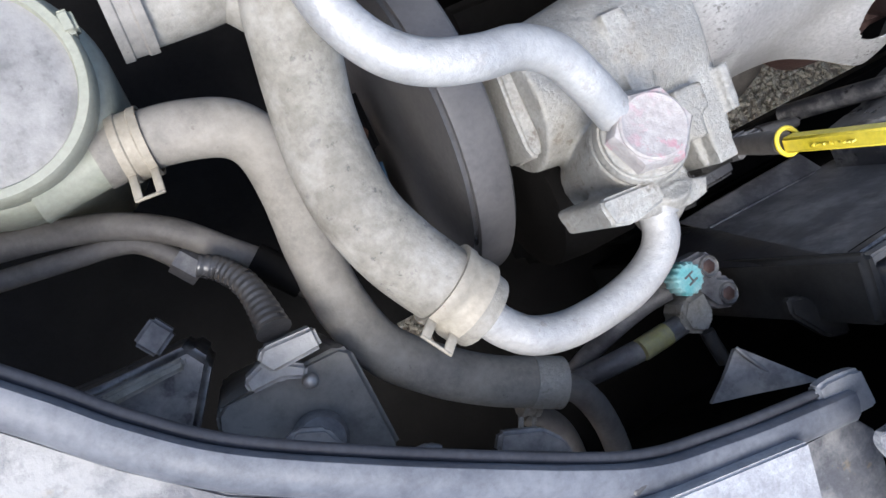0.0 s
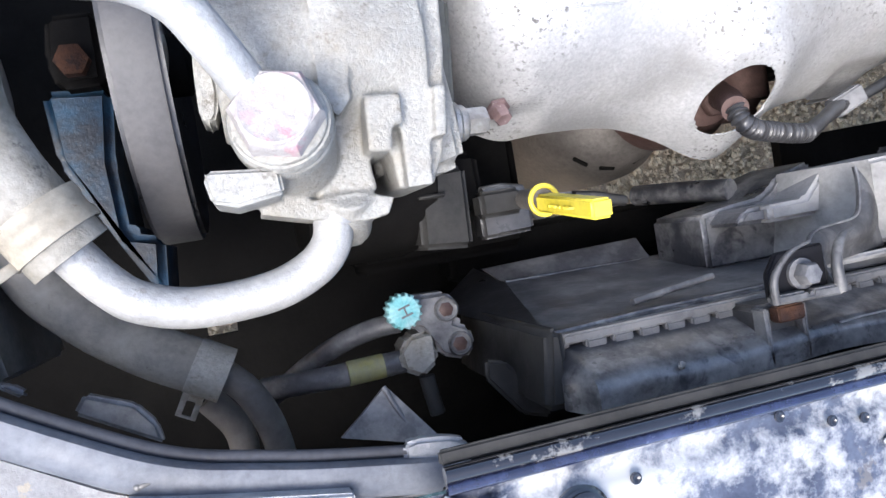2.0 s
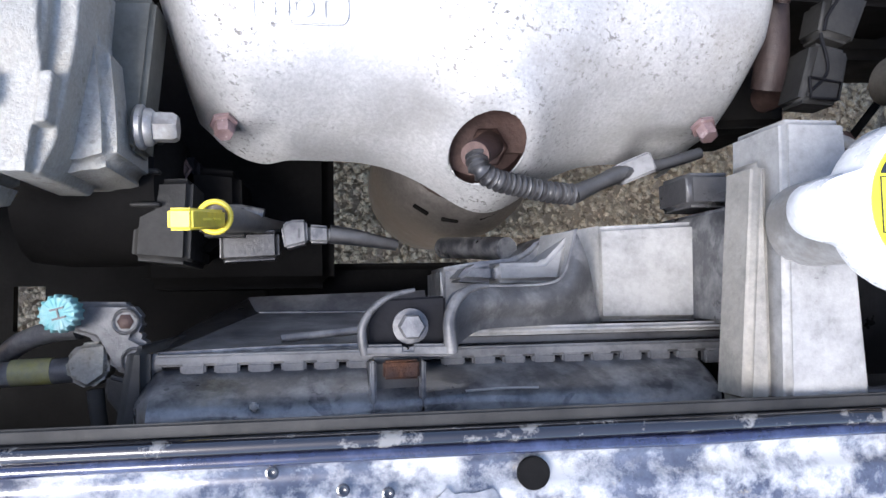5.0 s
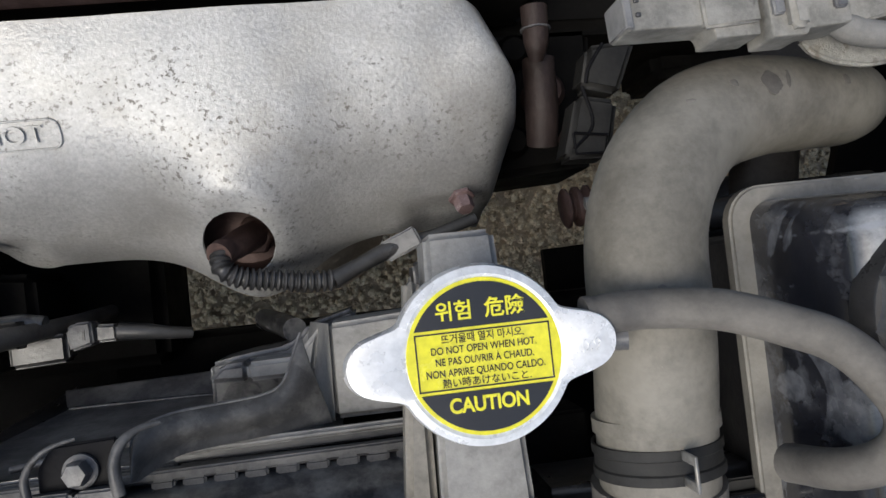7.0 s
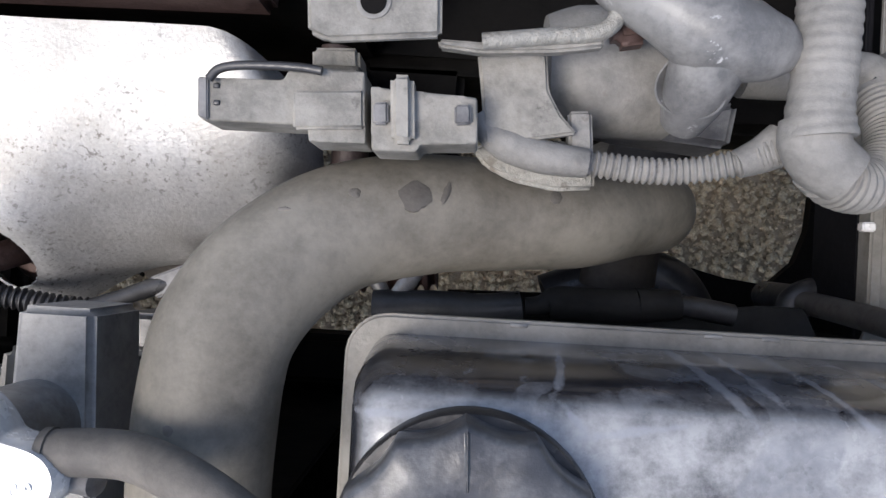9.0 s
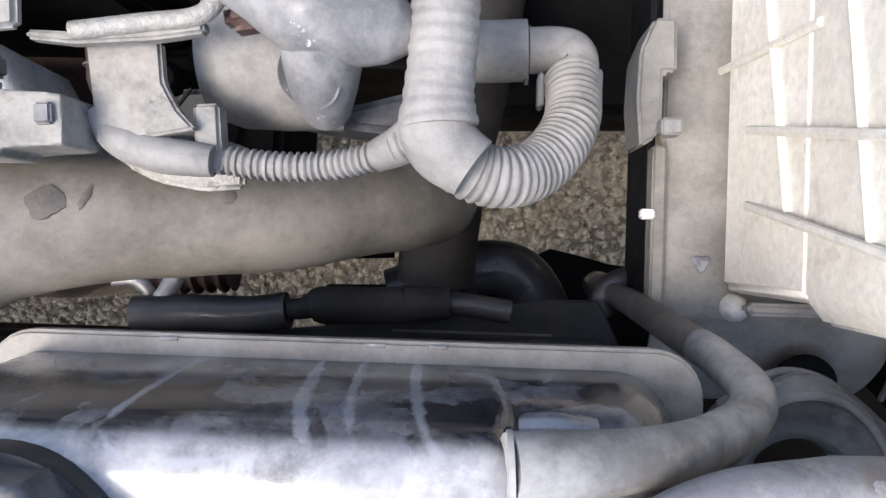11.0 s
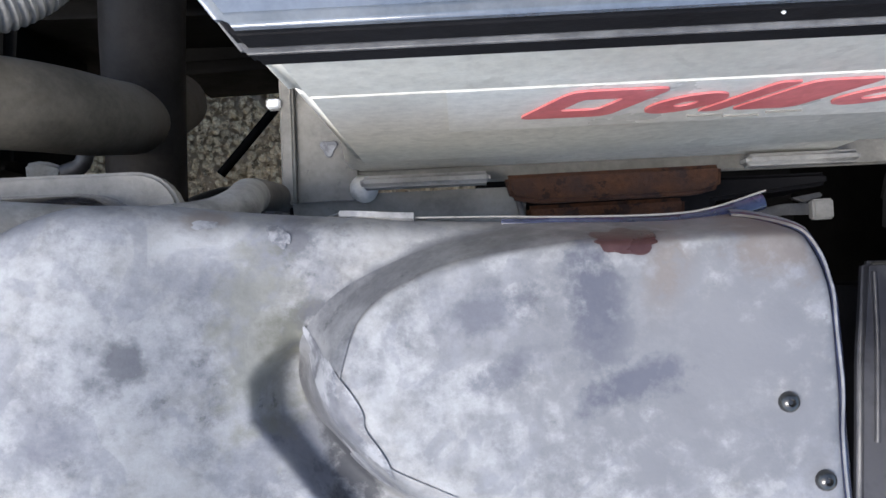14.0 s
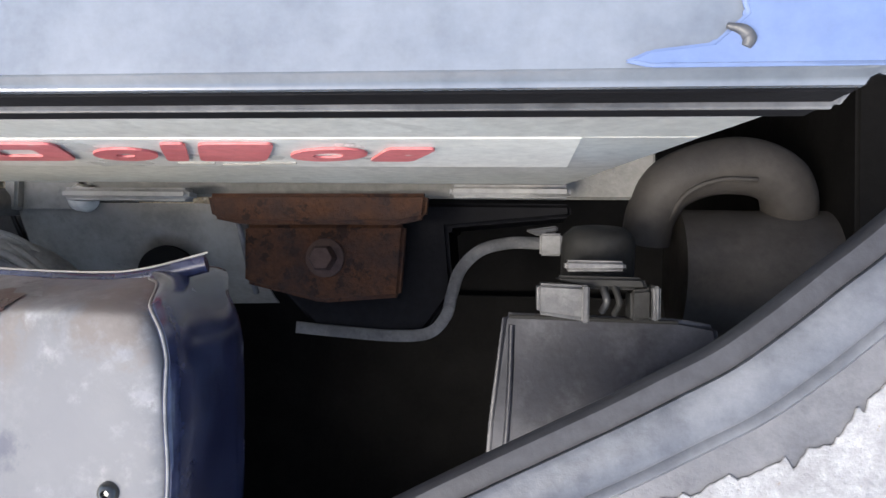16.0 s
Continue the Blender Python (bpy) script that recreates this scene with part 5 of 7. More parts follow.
part("lid_mark", tube([(0.6640, 0.0638, 0.8724), (0.6660, 0.0632, 0.8724), (0.6668, 0.0621, 0.8724), (0.6664, 0.0610, 0.8724)], [0.0004, 0.0008, 0.001, 0.0006], 8, 4), GREY_DARK, bat, "small dark smear")
part("lid_crumb", box((0.5265, 0.0565, 0.8640), (0.0009, 0.0007, 0.0008), bevel=0.0003, segs=1), CAP_ALU, bat)
part("label_panel", box((0.5585, BY0 + 0.0003, 0.782), (0.185, 0.0008, 0.05), bevel=0), LABEL_CREAM, bat, "pale printed label panel")
def red_shape(x0, x1, h, round_, hole):
    """A slanted flat shape printed on the label: a bar or an oval, some with an opening."""
    own = bmesh.new()
    n = 28
    rings = []
    for scale, dy in ((1.0, 0.0), (hole, 0.0), (hole, 0.0006), (1.0, 0.0006)):
        ring = []
        for k in range(n):
            a = 2 * math.pi * k / n
            c, q = math.cos(a), math.sin(a)
            p = 1.0 if round_ else 0.25
            u, v = math.copysign(abs(c) ** p, c) * 0.5 * scale, math.copysign(abs(q) ** p, q) * 0.5 * scale
            ring.append(own.verts.new(((x0 + x1) / 2 + u * (x1 - x0) + v * h * 0.42, BY0 - 0.0008 + dy, 0.7735 + h * (v + 0.5))))
        rings.append(ring)
    for p, q in zip(rings, rings[1:] + rings[:1]):
        for k in range(n):
            own.faces.new((p[k], p[(k + 1) % n], q[(k + 1) % n], q[k]))
    return own


for x0, x1, h, round_, hole in ((0.4925, 0.5195, 0.030, 0, 0.42), (0.5245, 0.5425, 0.022, 1, 0.3), (0.5460, 0.5525, 0.030, 0, 0.02), (0.5555, 0.5745, 0.030, 0, 0.02), (0.5785, 0.5985, 0.022, 1, 0.4), (0.6015, 0.6135, 0.022, 0, 0.02)):
    part("red_print", red_shape(x0, x1, h, round_, hole), RED, bat, "red slanted printed shape", smooth=False)
for k in range(3):
    part("print_line", box((0.545 + 0.012 * k, BY0 - 0.0003, 0.7665 - 0.0032 * (k % 2)), (0.011, 0.0006, 0.0006), bevel=0), TRAY_GREY, bat, "worn grey print line", smooth=False)
ribs = (((0.200, 0.668), (0.104, 0.688)), ((0.175, 0.733), (0.0916, 0.7495)), ((0.1088, 0.653), (0.0789, 0.8081)), ((0.1425, 0.653), (0.117, 0.8052)), ((0.176, 0.618), (0.1743, 0.709)), ((0.205, 0.655), (0.187, 0.8035)))
for (y0, z0), (y1, z1) in ribs:
    lean = [BX0 + 0.0012 - 0.12 * max(0.0, 0.7005 - z) for z in (z0, z1)]
    part("rib", tube([(lean[0], y0, z0), (lean[1], y1, z1)], 0.0021, 6, smooth=False), WHITE_BATT, bat)
part("groove_lip", tube([(BX0 + 0.001, 0.0705, 0.8065), (BX0 + 0.001, 0.15, 0.8065), (BX0 + 0.001, 0.233, 0.8065)], 0.0016, 8, 2), WHITE_BATT, bat)
part("foot_pad", lathe([(0.007, 0.62), (0.0068, 0.626), (0.0045, 0.629), (0.001, 0.63)], pose(0.4205, 0.0605, 0), 20), WHITE_BATT, bat, "small worn foot")

tray = thing("battery_tray", (0.55, 0.13, 0.62), "dusty grey steel battery tray", "tray")
part("floor", prism([(0.384, 0.062), (0.70, 0.062), (0.70, 0.30), (0.384, 0.30)], 0.6155, 0.6195, 0.001), TRAY_GREY, tray)
part("ledge", sheet(lambda u, v: (0.3865 + 0.031 * u, 0.055 + 0.245 * v, 0.6205 + 0.003 * math.sin(u * 3.1) * (0.6 + 0.4 * math.sin(v * 17)) + 0.002 * u * u), 16, 60, 0.003), TRAY_GREY, tray, "dusty pale ledge")
part("edge", prism([(0.3792, 0.0545), (0.3862, 0.0545), (0.3862, 0.139), (0.3792, 0.139)], 0.612, 0.6255, 0.0012), TRAY_GREY, tray, "folded pale edge")
# near-black instead of tray grey: the unlit side is put into the colour
part("edge_wall", box((0.3815, 0.17, 0.585), (0.004, 0.25, 0.052), bevel=0.001), BLACK_AND_SHADE, tray, "tray wall with its shade in the near-black colour")
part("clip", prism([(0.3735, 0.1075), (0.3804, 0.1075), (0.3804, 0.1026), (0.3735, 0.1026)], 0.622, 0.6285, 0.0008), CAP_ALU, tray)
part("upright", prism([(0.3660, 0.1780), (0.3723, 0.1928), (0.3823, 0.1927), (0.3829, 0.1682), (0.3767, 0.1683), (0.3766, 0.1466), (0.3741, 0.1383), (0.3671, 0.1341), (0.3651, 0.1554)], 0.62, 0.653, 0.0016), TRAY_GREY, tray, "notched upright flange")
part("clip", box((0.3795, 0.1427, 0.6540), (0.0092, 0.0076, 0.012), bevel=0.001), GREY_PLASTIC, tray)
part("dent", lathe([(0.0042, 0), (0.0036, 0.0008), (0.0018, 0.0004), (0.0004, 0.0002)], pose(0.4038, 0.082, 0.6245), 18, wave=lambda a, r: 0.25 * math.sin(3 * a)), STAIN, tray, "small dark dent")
# shade of the battery and bumper is put into this wall's colour
part("front_wall", prism([(0.50, 0.0560), (0.5053, 0.0277), (0.5396, -0.0076), (0.5891, -0.0063), (0.6050, 0.0158), (0.6019, 0.0483), (0.6629, 0.0543), (0.6627, 0.0610), (0.50, 0.0610)], 0.55, 0.604, 0.002), BLACK_AND_SHADE, tray, "front wall with its shade in the near-black colour")


def apron(u, v):
    """The front lip of the tray, rolled down in front of the battery."""
    x = 0.383 + 0.1195 * u
    y = 0.0585 - 0.052 * v - 0.004 * (1 - u) * v
    return (x, y, 0.6195 - 0.004 * ease(v * 3) - 0.05 * v ** 2.2 + 0.0006 * noise.noise(Vector((x * 60, y * 60, 3))))


part("front_plate", sheet(apron, 40, 20, 0.0025), TRAY_GREY, tray, "rolled grey front lip")
part("end_rib", tube([(0.4985, 0.052, 0.619), (0.5012, 0.040, 0.617), (0.5026, 0.026, 0.611), (0.503, 0.014, 0.602)], 0.0016, 8, 5), GREY_DARK, tray)
part("arch_hole", lathe([(0.0165, -0.001), (0.0165, 0.0012), (0.015, 0.0016), (0.013, 0.0010)], pose(0.4600, 0.0215, 0.6105, 16, 0, 0), 32), DARK, tray, "dark arched opening")
part("rail", box((0.4525, 0.0612, 0.637), (0.063, 0.006, 0.012), bevel=0.002), GREY_PLASTIC, tray, "pale moulded foot rail")
part("rail", box((0.633, 0.0635, 0.637), (0.054, 0.006, 0.012), bevel=0.002), GREY_PLASTIC, tray, "pale moulded foot rail")
hd = thing("hold_down", (0.545, 0.045, 0.62), "rusty brown steel battery hold-down bracket with a bolt", "bracket")
part("upper_plate", prism([(0.4907, 0.0621), (0.5959, 0.0628), (0.5948, 0.0513), (0.5833, 0.0486), (0.5071, 0.0478), (0.4936, 0.0503)], 0.63, 0.638, 0.002), RUST, hd)
part("lower_plate", prism([(0.5026, 0.0485), (0.5829, 0.0494), (0.5807, 0.0140), (0.5424, 0.0105), (0.5031, 0.0194)], 0.612, 0.62, 0.002), RUST, hd)
hexbolt((0.5440, 0.0325, 0.6200), 0.0065, 0.01, RUST_DARK, "bolt", hd)
sb = thing("cable_strap", (0.65, 0.03, 0.6), "pale metal strap curving beside the battery", "strap")
part("strap", strip([(0.6554, 0.0408, 0.612), (0.6430, 0.0412, 0.612), (0.6323, 0.0410, 0.612), (0.6187, 0.0372, 0.612), (0.6092, 0.0277, 0.612), (0.6052, 0.0160, 0.611), (0.6021, 0.0049, 0.609), (0.5931, -0.0041, 0.606), (0.5750, -0.0060, 0.604), (0.5493, -0.0047, 0.604), (0.5253, -0.0030, 0.604)], [(-0.0029, 0), (-0.0029, 0.0012), (-0.002, 0.0016), (0.002, 0.0016), (0.0029, 0.0012), (0.0029, 0)], 8), MOUNT_GREY, sb)
part("end", box((0.6525, 0.0405, 0.6150), (0.0105, 0.0105, 0.006), bevel=0.001), GREY_PLASTIC, sb, "bright strap end")
part("web", prism([(0.6400, 0.0475), (0.6560, 0.0500), (0.6560, 0.0465), (0.6470, 0.0445)], 0.606, 0.611, 0.001), MOUNT_GREY, sb)

# ---- lamp housing and dark pipes at the end ----
wr = thing("lamp_housing", (0.67, 0.0, 0.6), "dim blue-grey plastic lamp housing with clipped connectors", "housing")
HOUSE = [(0.6319, 0.0130), (0.6400, 0.0128), (0.6964, 0.0122), (0.7106, 0.0098), (0.7120, 0.0028), (0.7300, -0.0208), (0.7133, -0.1208), (0.6200, -0.1245), (0.6254, -0.0526), (0.6271, -0.0269)]
part("top", prism(HOUSE, 0.684, 0.69, 0.002), HOUSING, wr)
# near-black body: the shade below the top is put into its colour
part("body", prism([(0.665 + (x - 0.665) * 0.45 + 0.012, y * 0.85 - 0.008) for x, y in HOUSE], 0.60, 0.686, 0.003), BLACK_AND_SHADE, wr)
part("top_rib", tube([(0.6352, 0.0085, 0.6903), (0.6346, -0.02, 0.6903), (0.632, -0.06, 0.6903)], 0.0012, 8, 4), HOUSING, wr)
part("top_edge", prism([(0.6340, 0.0126), (0.6964, 0.0118), (0.6964, 0.0102), (0.6340, 0.0110)], 0.6902, 0.6916, 0.0004), LEAD_DARK, wr)
part("socket", lathe([(0.0146, 0.0), (0.0146, 0.013), (0.0138, 0.0165), (0.0105, 0.0195), (0.003, 0.0205)], pose(0.6690, 0.0270, 0.668, -80, 0, 0), 28), LEAD_DARK, wr, "round dark bulb cap")
part("collar", prism([(0.6542, 0.0334), (0.6759, 0.0332), (0.6760, 0.0296), (0.6543, 0.0292)], 0.690, 0.7005, 0.0012), GREY_DARK, wr)
part("base_plate", prism([(0.6513, 0.0277), (0.6823, 0.0274), (0.6840, 0.0228), (0.6624, 0.0230), (0.6513, 0.0252)], 0.69, 0.70, 0.0012), LEAD_DARK, wr)
part("connector", prism([(0.6441, 0.0250), (0.6622, 0.0244), (0.6622, 0.0116), (0.6443, 0.0139)], 0.688, 0.706, 0.0014), GREY_DARK, wr, "dusty grey clip connector")
part("connector_side", prism([(0.6600, 0.0246), (0.6624, 0.0245), (0.6624, 0.0112), (0.6600, 0.0114)], 0.688, 0.7085, 0.0006), GREY_DARK, wr)
part("latch", prism([(0.6773, 0.0230), (0.6850, 0.0238), (0.6850, 0.0122), (0.6774, 0.0118)], 0.688, 0.7030, 0.0012), LEAD_DARK, wr)
part("latch_side", prism([(0.6846, 0.0246), (0.6872, 0.0246), (0.6872, 0.0124), (0.6846, 0.0124)], 0.688, 0.7065, 0.0008), GREY_DARK, wr)
part("wire", tube([(0.6680, 0.0235, 0.699), (0.6690, 0.0190, 0.7025), (0.6680, 0.0150, 0.697)], 0.0014, 8, 5), BLACK, wr)
part("wire", tube([(0.6720, 0.0240, 0.699), (0.6735, 0.0185, 0.7015), (0.6725, 0.0140, 0.696)], 0.0012, 8, 5), LEAD_DARK, wr)
wt = thing("air_pipe", (0.74, 0.04, 0.6), "dim grey-brown plastic air pipe with a curved end", "pipe")
part("pipe", tube([(0.7120, 0.0285, 0.6050), (0.7405, 0.0283, 0.6050), (0.7783, 0.0285, 0.6050), (0.7900, 0.0285, 0.6050)], 0.0300, 32, 4), INLET, wt)
part("curved_end", tube([(0.6970, 0.0430, 0.612), (0.6990, 0.0560, 0.616), (0.7065, 0.0690, 0.62), (0.7235, 0.0765, 0.62), (0.7415, 0.0775, 0.62), (0.7555, 0.0715, 0.62), (0.7625, 0.0600, 0.612), (0.7640, 0.0450, 0.60)], [0.0115, 0.012, 0.0125, 0.0128, 0.0128, 0.0128, 0.0125, 0.012], 24, 8, wob=0.05), INLET, wt)
part("seam", tube([(0.7050, 0.0520, 0.6235), (0.7120, 0.0640, 0.631), (0.7260, 0.0700, 0.6325), (0.7420, 0.0700, 0.6325)], 0.0012, 8, 6), INLET, wt)

# ---- undertray and deep dark parts ----
# slabs added round the gravel gaps; near-black stands for the deep shade
SLOT = [(-0.4934, -0.0130), (-0.4665, -0.0170), (-0.4678, -0.0405), (-0.4773, -0.0536), (-0.4933, -0.0435)]
sx0, sx1, sy0, sy1 = min(p[0] for p in SLOT), max(p[0] for p in SLOT), min(p[1] for p in SLOT), max(p[1] for p in SLOT)
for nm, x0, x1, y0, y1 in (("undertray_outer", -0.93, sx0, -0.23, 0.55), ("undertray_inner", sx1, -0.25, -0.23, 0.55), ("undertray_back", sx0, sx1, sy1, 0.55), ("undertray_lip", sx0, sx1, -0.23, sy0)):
    structure(nm, box(((x0 + x1) / 2, (y0 + y1) / 2, 0.305), (x1 - x0, y1 - y0, 0.01), bevel=0), DARK, "near-black undertray deep in the bay, shade put into its colour", "panel")
structure("undertray_front", box((0.34, -0.115, 0.305), (1.18, 0.23, 0.01), bevel=0), DARK, "near-black undertray below the radiator, shade put into its colour", "panel")
structure("undertray_side", prism([(0.497, 0.55), (0.497, 0.170), (0.493, 0.122), (0.482, 0.091), (0.458, 0.068), (0.415, 0.073), (0.388, 0.080), (0.361, 0.086), (0.341, 0.076), (0.333, 0.054), (0.316, 0.049), (0.303, 0.050), (0.15, 0.046), (0.15, -0.03), (0.79, -0.03), (0.79, 0.55)], 0.285, 0.298, 0.0), DARK, "near-black inner wing below the battery, shade put into its colour", "panel")
structure("inner_wing", box((0.80, 0.05, 0.47), (0.04, 0.7, 0.34)), DARK, "near-black inner wing, shade put into its colour", "panel")

# dark blocks added to fill the depth, its shade put into their colour
engine = thing("engine_block", (-0.1, 0.4, 0.3), "dark engine block behind the heat shield, deep shade in its colour", "engine")
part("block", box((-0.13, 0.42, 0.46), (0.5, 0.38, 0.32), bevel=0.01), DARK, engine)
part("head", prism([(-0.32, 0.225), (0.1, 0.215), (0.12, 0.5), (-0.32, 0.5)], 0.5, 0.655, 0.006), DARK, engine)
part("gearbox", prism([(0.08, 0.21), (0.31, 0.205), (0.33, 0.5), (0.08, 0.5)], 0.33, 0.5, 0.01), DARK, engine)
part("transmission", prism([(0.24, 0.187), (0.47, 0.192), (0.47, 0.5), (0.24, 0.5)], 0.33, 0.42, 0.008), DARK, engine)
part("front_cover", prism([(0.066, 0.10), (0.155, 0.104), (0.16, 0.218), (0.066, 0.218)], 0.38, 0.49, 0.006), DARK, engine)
for k, (x, y, r) in enumerate(((0.085, 0.125, 0.012), (0.112, 0.16, 0.015), (0.088, 0.19, 0.012), (0.135, 0.125, 0.011))):
    part("cover_boss", lathe([(r, 0), (r, 0.02 + 0.008 * k), (r * 0.7, 0.026 + 0.008 * k)], pose(x, y, 0.486), 18), RUST_DARK if k % 2 else DARK, engine)
part("manifold_flange", box((-0.12, 0.213, 0.64), (0.36, 0.022, 0.03), bevel=0.004), RUST_DARK, engine)
for k in range(5):
    part("stud", lathe([(0.006, 0), (0.006, 0.012), (0.004, 0.016)], pose(-0.26 + 0.075 * k, 0.216, 0.652), 8), STEEL if k % 2 else RUST_DARK, engine)
lump = bmesh.new()
for k, (x, w) in enumerate(((-0.02, 0.035), (0.028, 0.05), (0.075, 0.03))):
    box((x, 0.228 + 0.004 * k, 0.664), (w, 0.022, 0.024), (0, 0, 5 * k), bevel=0.006, bm=lump, segs=3)
part("casting_lug", lump, CAST, engine, "pale cast lugs")

# ---- exhaust heat shield ----
def front_edge(x):
    side = max(0.0, abs(x + 0.112) - (0.14 if x < 0 else 0.157))
    return 0.064 - 0.036 * math.exp(-(((x + 0.107) / 0.046) ** 2)) + 13.0 * side * side


HOLE = Vector((-0.114, 0.0615))


def shield_point(u, v):
    y_n = v
    left, right = -0.305 - 0.022 * y_n, 0.057 + 0.018 * min(1, y_n * 1.6) - 0.03 * max(0, y_n - 0.82) / 0.18 * 0.6
    x = left + (right - left) * u
    yf = front_edge(x)
    yr = 0.193 - 0.03 * max(0, (x - 0.02) / 0.05) ** 2
    y = yf + (yr - yf) * v
    d = y - yf
    z = 0.528 + 0.097 * (1 - math.exp(-d / 0.034)) + 0.012 * v
    e = min(u, 1 - u) * (right - left)
    z -= 0.055 * math.exp(-e / 0.007)
    r = (Vector((x, y)) - HOLE).length
    z -= 0.008 * math.exp(-(((x + 0.15) / 0.03) ** 2 + ((y - 0.075) / 0.018) ** 2))
    z += 0.004 * math.exp(-((r - 0.03) / 0.01) ** 2)
    z -= 0.016 * ease((0.083 - y) / 0.007) * ease((-0.236 - x) / 0.02) + 0.020 * ease((0.083 - y) / 0.006) * ease((x + 0.012) / 0.025)
    z += 0.0012 * noise.noise(Vector((x * 22, y * 22, 1)))
    return Vector((x, y, z))


bm = bmesh.new()
NU, NV = 150, 80
g = [[bm.verts.new(shield_point(i / NU, j / NV)) for i in range(NU + 1)] for j in range(NV + 1)]
for j in range(NV):
    for i in range(NU):
        q = (g[j][i], g[j][i + 1], g[j + 1][i + 1], g[j + 1][i])
        c = sum((p.co for p in q), Vector()) / 4
        if math.hypot((c.x - HOLE.x) / 0.0225, (c.y - HOLE.y) / 0.0185) > 1:
            bm.faces.new(q)
bmesh.ops.delete(bm, geom=[p for p in bm.verts if not p.link_faces], context="VERTS")
for p in bm.verts:
    dxy = Vector((p.co.x, p.co.y)) - HOLE
    if p.is_boundary and dxy.length < 0.03:
        k = 1.03 / math.hypot(dxy.x / 0.0225, dxy.y / 0.0185)
        p.co.x, p.co.y = HOLE.x + dxy.x * k, HOLE.y + dxy.y * k
bm.normal_update()
bmesh.ops.solidify(bm, geom=bm.faces[:], thickness=0.0012)
hs = thing("heat_shield", (-0.11, 0.11, 0.52), "speckled galvanised steel exhaust heat shield with a sensor hole", "heat shield")
part("pressing", bm, SHIELD, hs)
for x, y, z in ((-0.2755, 0.0775, 0.5655), (0.0290, 0.0755, 0.5890)):
    part("bolt", lathe([(0.0085, -0.004), (0.0085, -0.0015), (0.0062, -0.001), (0.0062, 0.006), (0.0052, 0.0075)], pose(x, y, z, 55, 0, 8), 6), PINK_BOLT, hs, "browned hexagon bolt")
at = pose(-0.2265, 0.133, 0.6192, 25.5, 0, 0)
emb = tube([at @ Vector((x, y, 0)) for x, y in rounded(-0.026, 0.026, -0.0085, 0.0085, 0.0055, 5) + [(0.026, 0.003)]], 0.0006, 8, smooth=False)
writing("HOT", at @ pose(0, 0, 0.0008), 0.0145, SHIELD, hs, "stamped_lettering", 0.0004, 1.1)
part("stamping", emb, SHIELD, hs, "raised stamped frame")

pipe_dome = thing("exhaust_manifold", (-0.12, 0.06, 0.45), "dark heat-browned exhaust manifold under the shield", "manifold")
part("converter", lathe([(0.004, 0.405), (0.025, 0.402), (0.045, 0.392), (0.062, 0.372), (0.0745, 0.34), (0.0775, 0.30), (0.0775, 0.16), (0.06, 0.12)], pose(-0.088, 0.104, 0), 48), CONVERTER, pipe_dome)
for a in (238, 262, 292):
    part("slot_mark", box((-0.093 + 0.068 * math.cos(radians(a)), 0.108 + 0.068 * math.sin(radians(a)), 0.366), (0.016, 0.004, 0.003), (40, 0, a + 90), bevel=0.001, segs=1), DARK, pipe_dome)
part("down_pipe", tube([(-0.1, 0.14, 0.5), (-0.096, 0.125, 0.45), (-0.093, 0.11, 0.395)], [0.04, 0.036, 0.034], 28), RUST_DARK, pipe_dome)
part("runner", box((-0.088, 0.088, 0.53), (0.085, 0.07, 0.035), bevel=0.014, segs=3), RUST_DARK, pipe_dome)
part("port_wall", lathe([(0.045, 0.48), (0.046, 0.52), (0.036, 0.543), (0.014, 0.548)], pose(-0.112, 0.088, 0), 32), RUST_DARK, pipe_dome)
part("runners", box((-0.115, 0.16, 0.49), (0.33, 0.09, 0.09), bevel=0.02, segs=3), RUST_DARK, pipe_dome)

o2 = thing("oxygen_sensor", (-0.112, 0.068, 0.545), "rusty oxygen sensor with a black corrugated cable sleeve", "sensor")
part("nut", lathe([(0.013, 0), (0.013, 0.010), (0.011, 0.012)], pose(-0.106, 0.072, 0.548, 25, -12, 0), 6), RUST_DARK, o2)
part("body", tube([(-0.106, 0.071, 0.555), (-0.114, 0.064, 0.576), (-0.122, 0.058, 0.59)], [0.0095, 0.009, 0.008], 20, 4), RUST_DARK, o2)
part("collar", tube([(-0.1215, 0.0585, 0.589), (-0.1245, 0.0555, 0.595)], 0.0088, 20, smooth=False), RUST_DARK, o2)
part("sleeve", tube([(-0.1235, 0.0565, 0.593), (-0.122, 0.047, 0.597), (-0.112, 0.041, 0.594), (-0.095, 0.038, 0.589), (-0.075, 0.035, 0.585), (-0.058, 0.034, 0.581)], 0.006, 18, 8, rib=0.0011, pitch=0.004), BLACK, o2)
part("cable", tube([(-0.058, 0.034, 0.581), (-0.04, 0.042, 0.576), (-0.02, 0.05, 0.57), (0.01, 0.057, 0.566), (0.04, 0.066, 0.56)], [0.006, 0.005, 0.006, 0.004, 0.004], 14), BLACK, o2)
part("plug", box((-0.012, 0.053, 0.569), (0.026, 0.014, 0.012), (0, -8, 22), bevel=0.0015), GREY_DARK, o2, "grey cable connector")

# ---- dipstick and dark parts below the shield ----
ds = thing("dipstick", (-0.272, 0.018, 0.45), "yellow plastic oil dipstick handle in a dark tube", "dipstick")
ring = bmesh.new()
tube([(-0.274 + 0.0085 * math.cos(a), 0.0165 + 0.0085 * math.sin(a), 0.612) for a in [math.pi * 2 * k / 24 for k in range(25)]], 0.0016, 8, bm=ring, smooth=False, cap=False)
part("ring", ring, YELLOW, ds)
D0, D1 = Vector((-0.2738, 0.0152, 0.612)), Vector((-0.2775, 0.0068, 0.690))
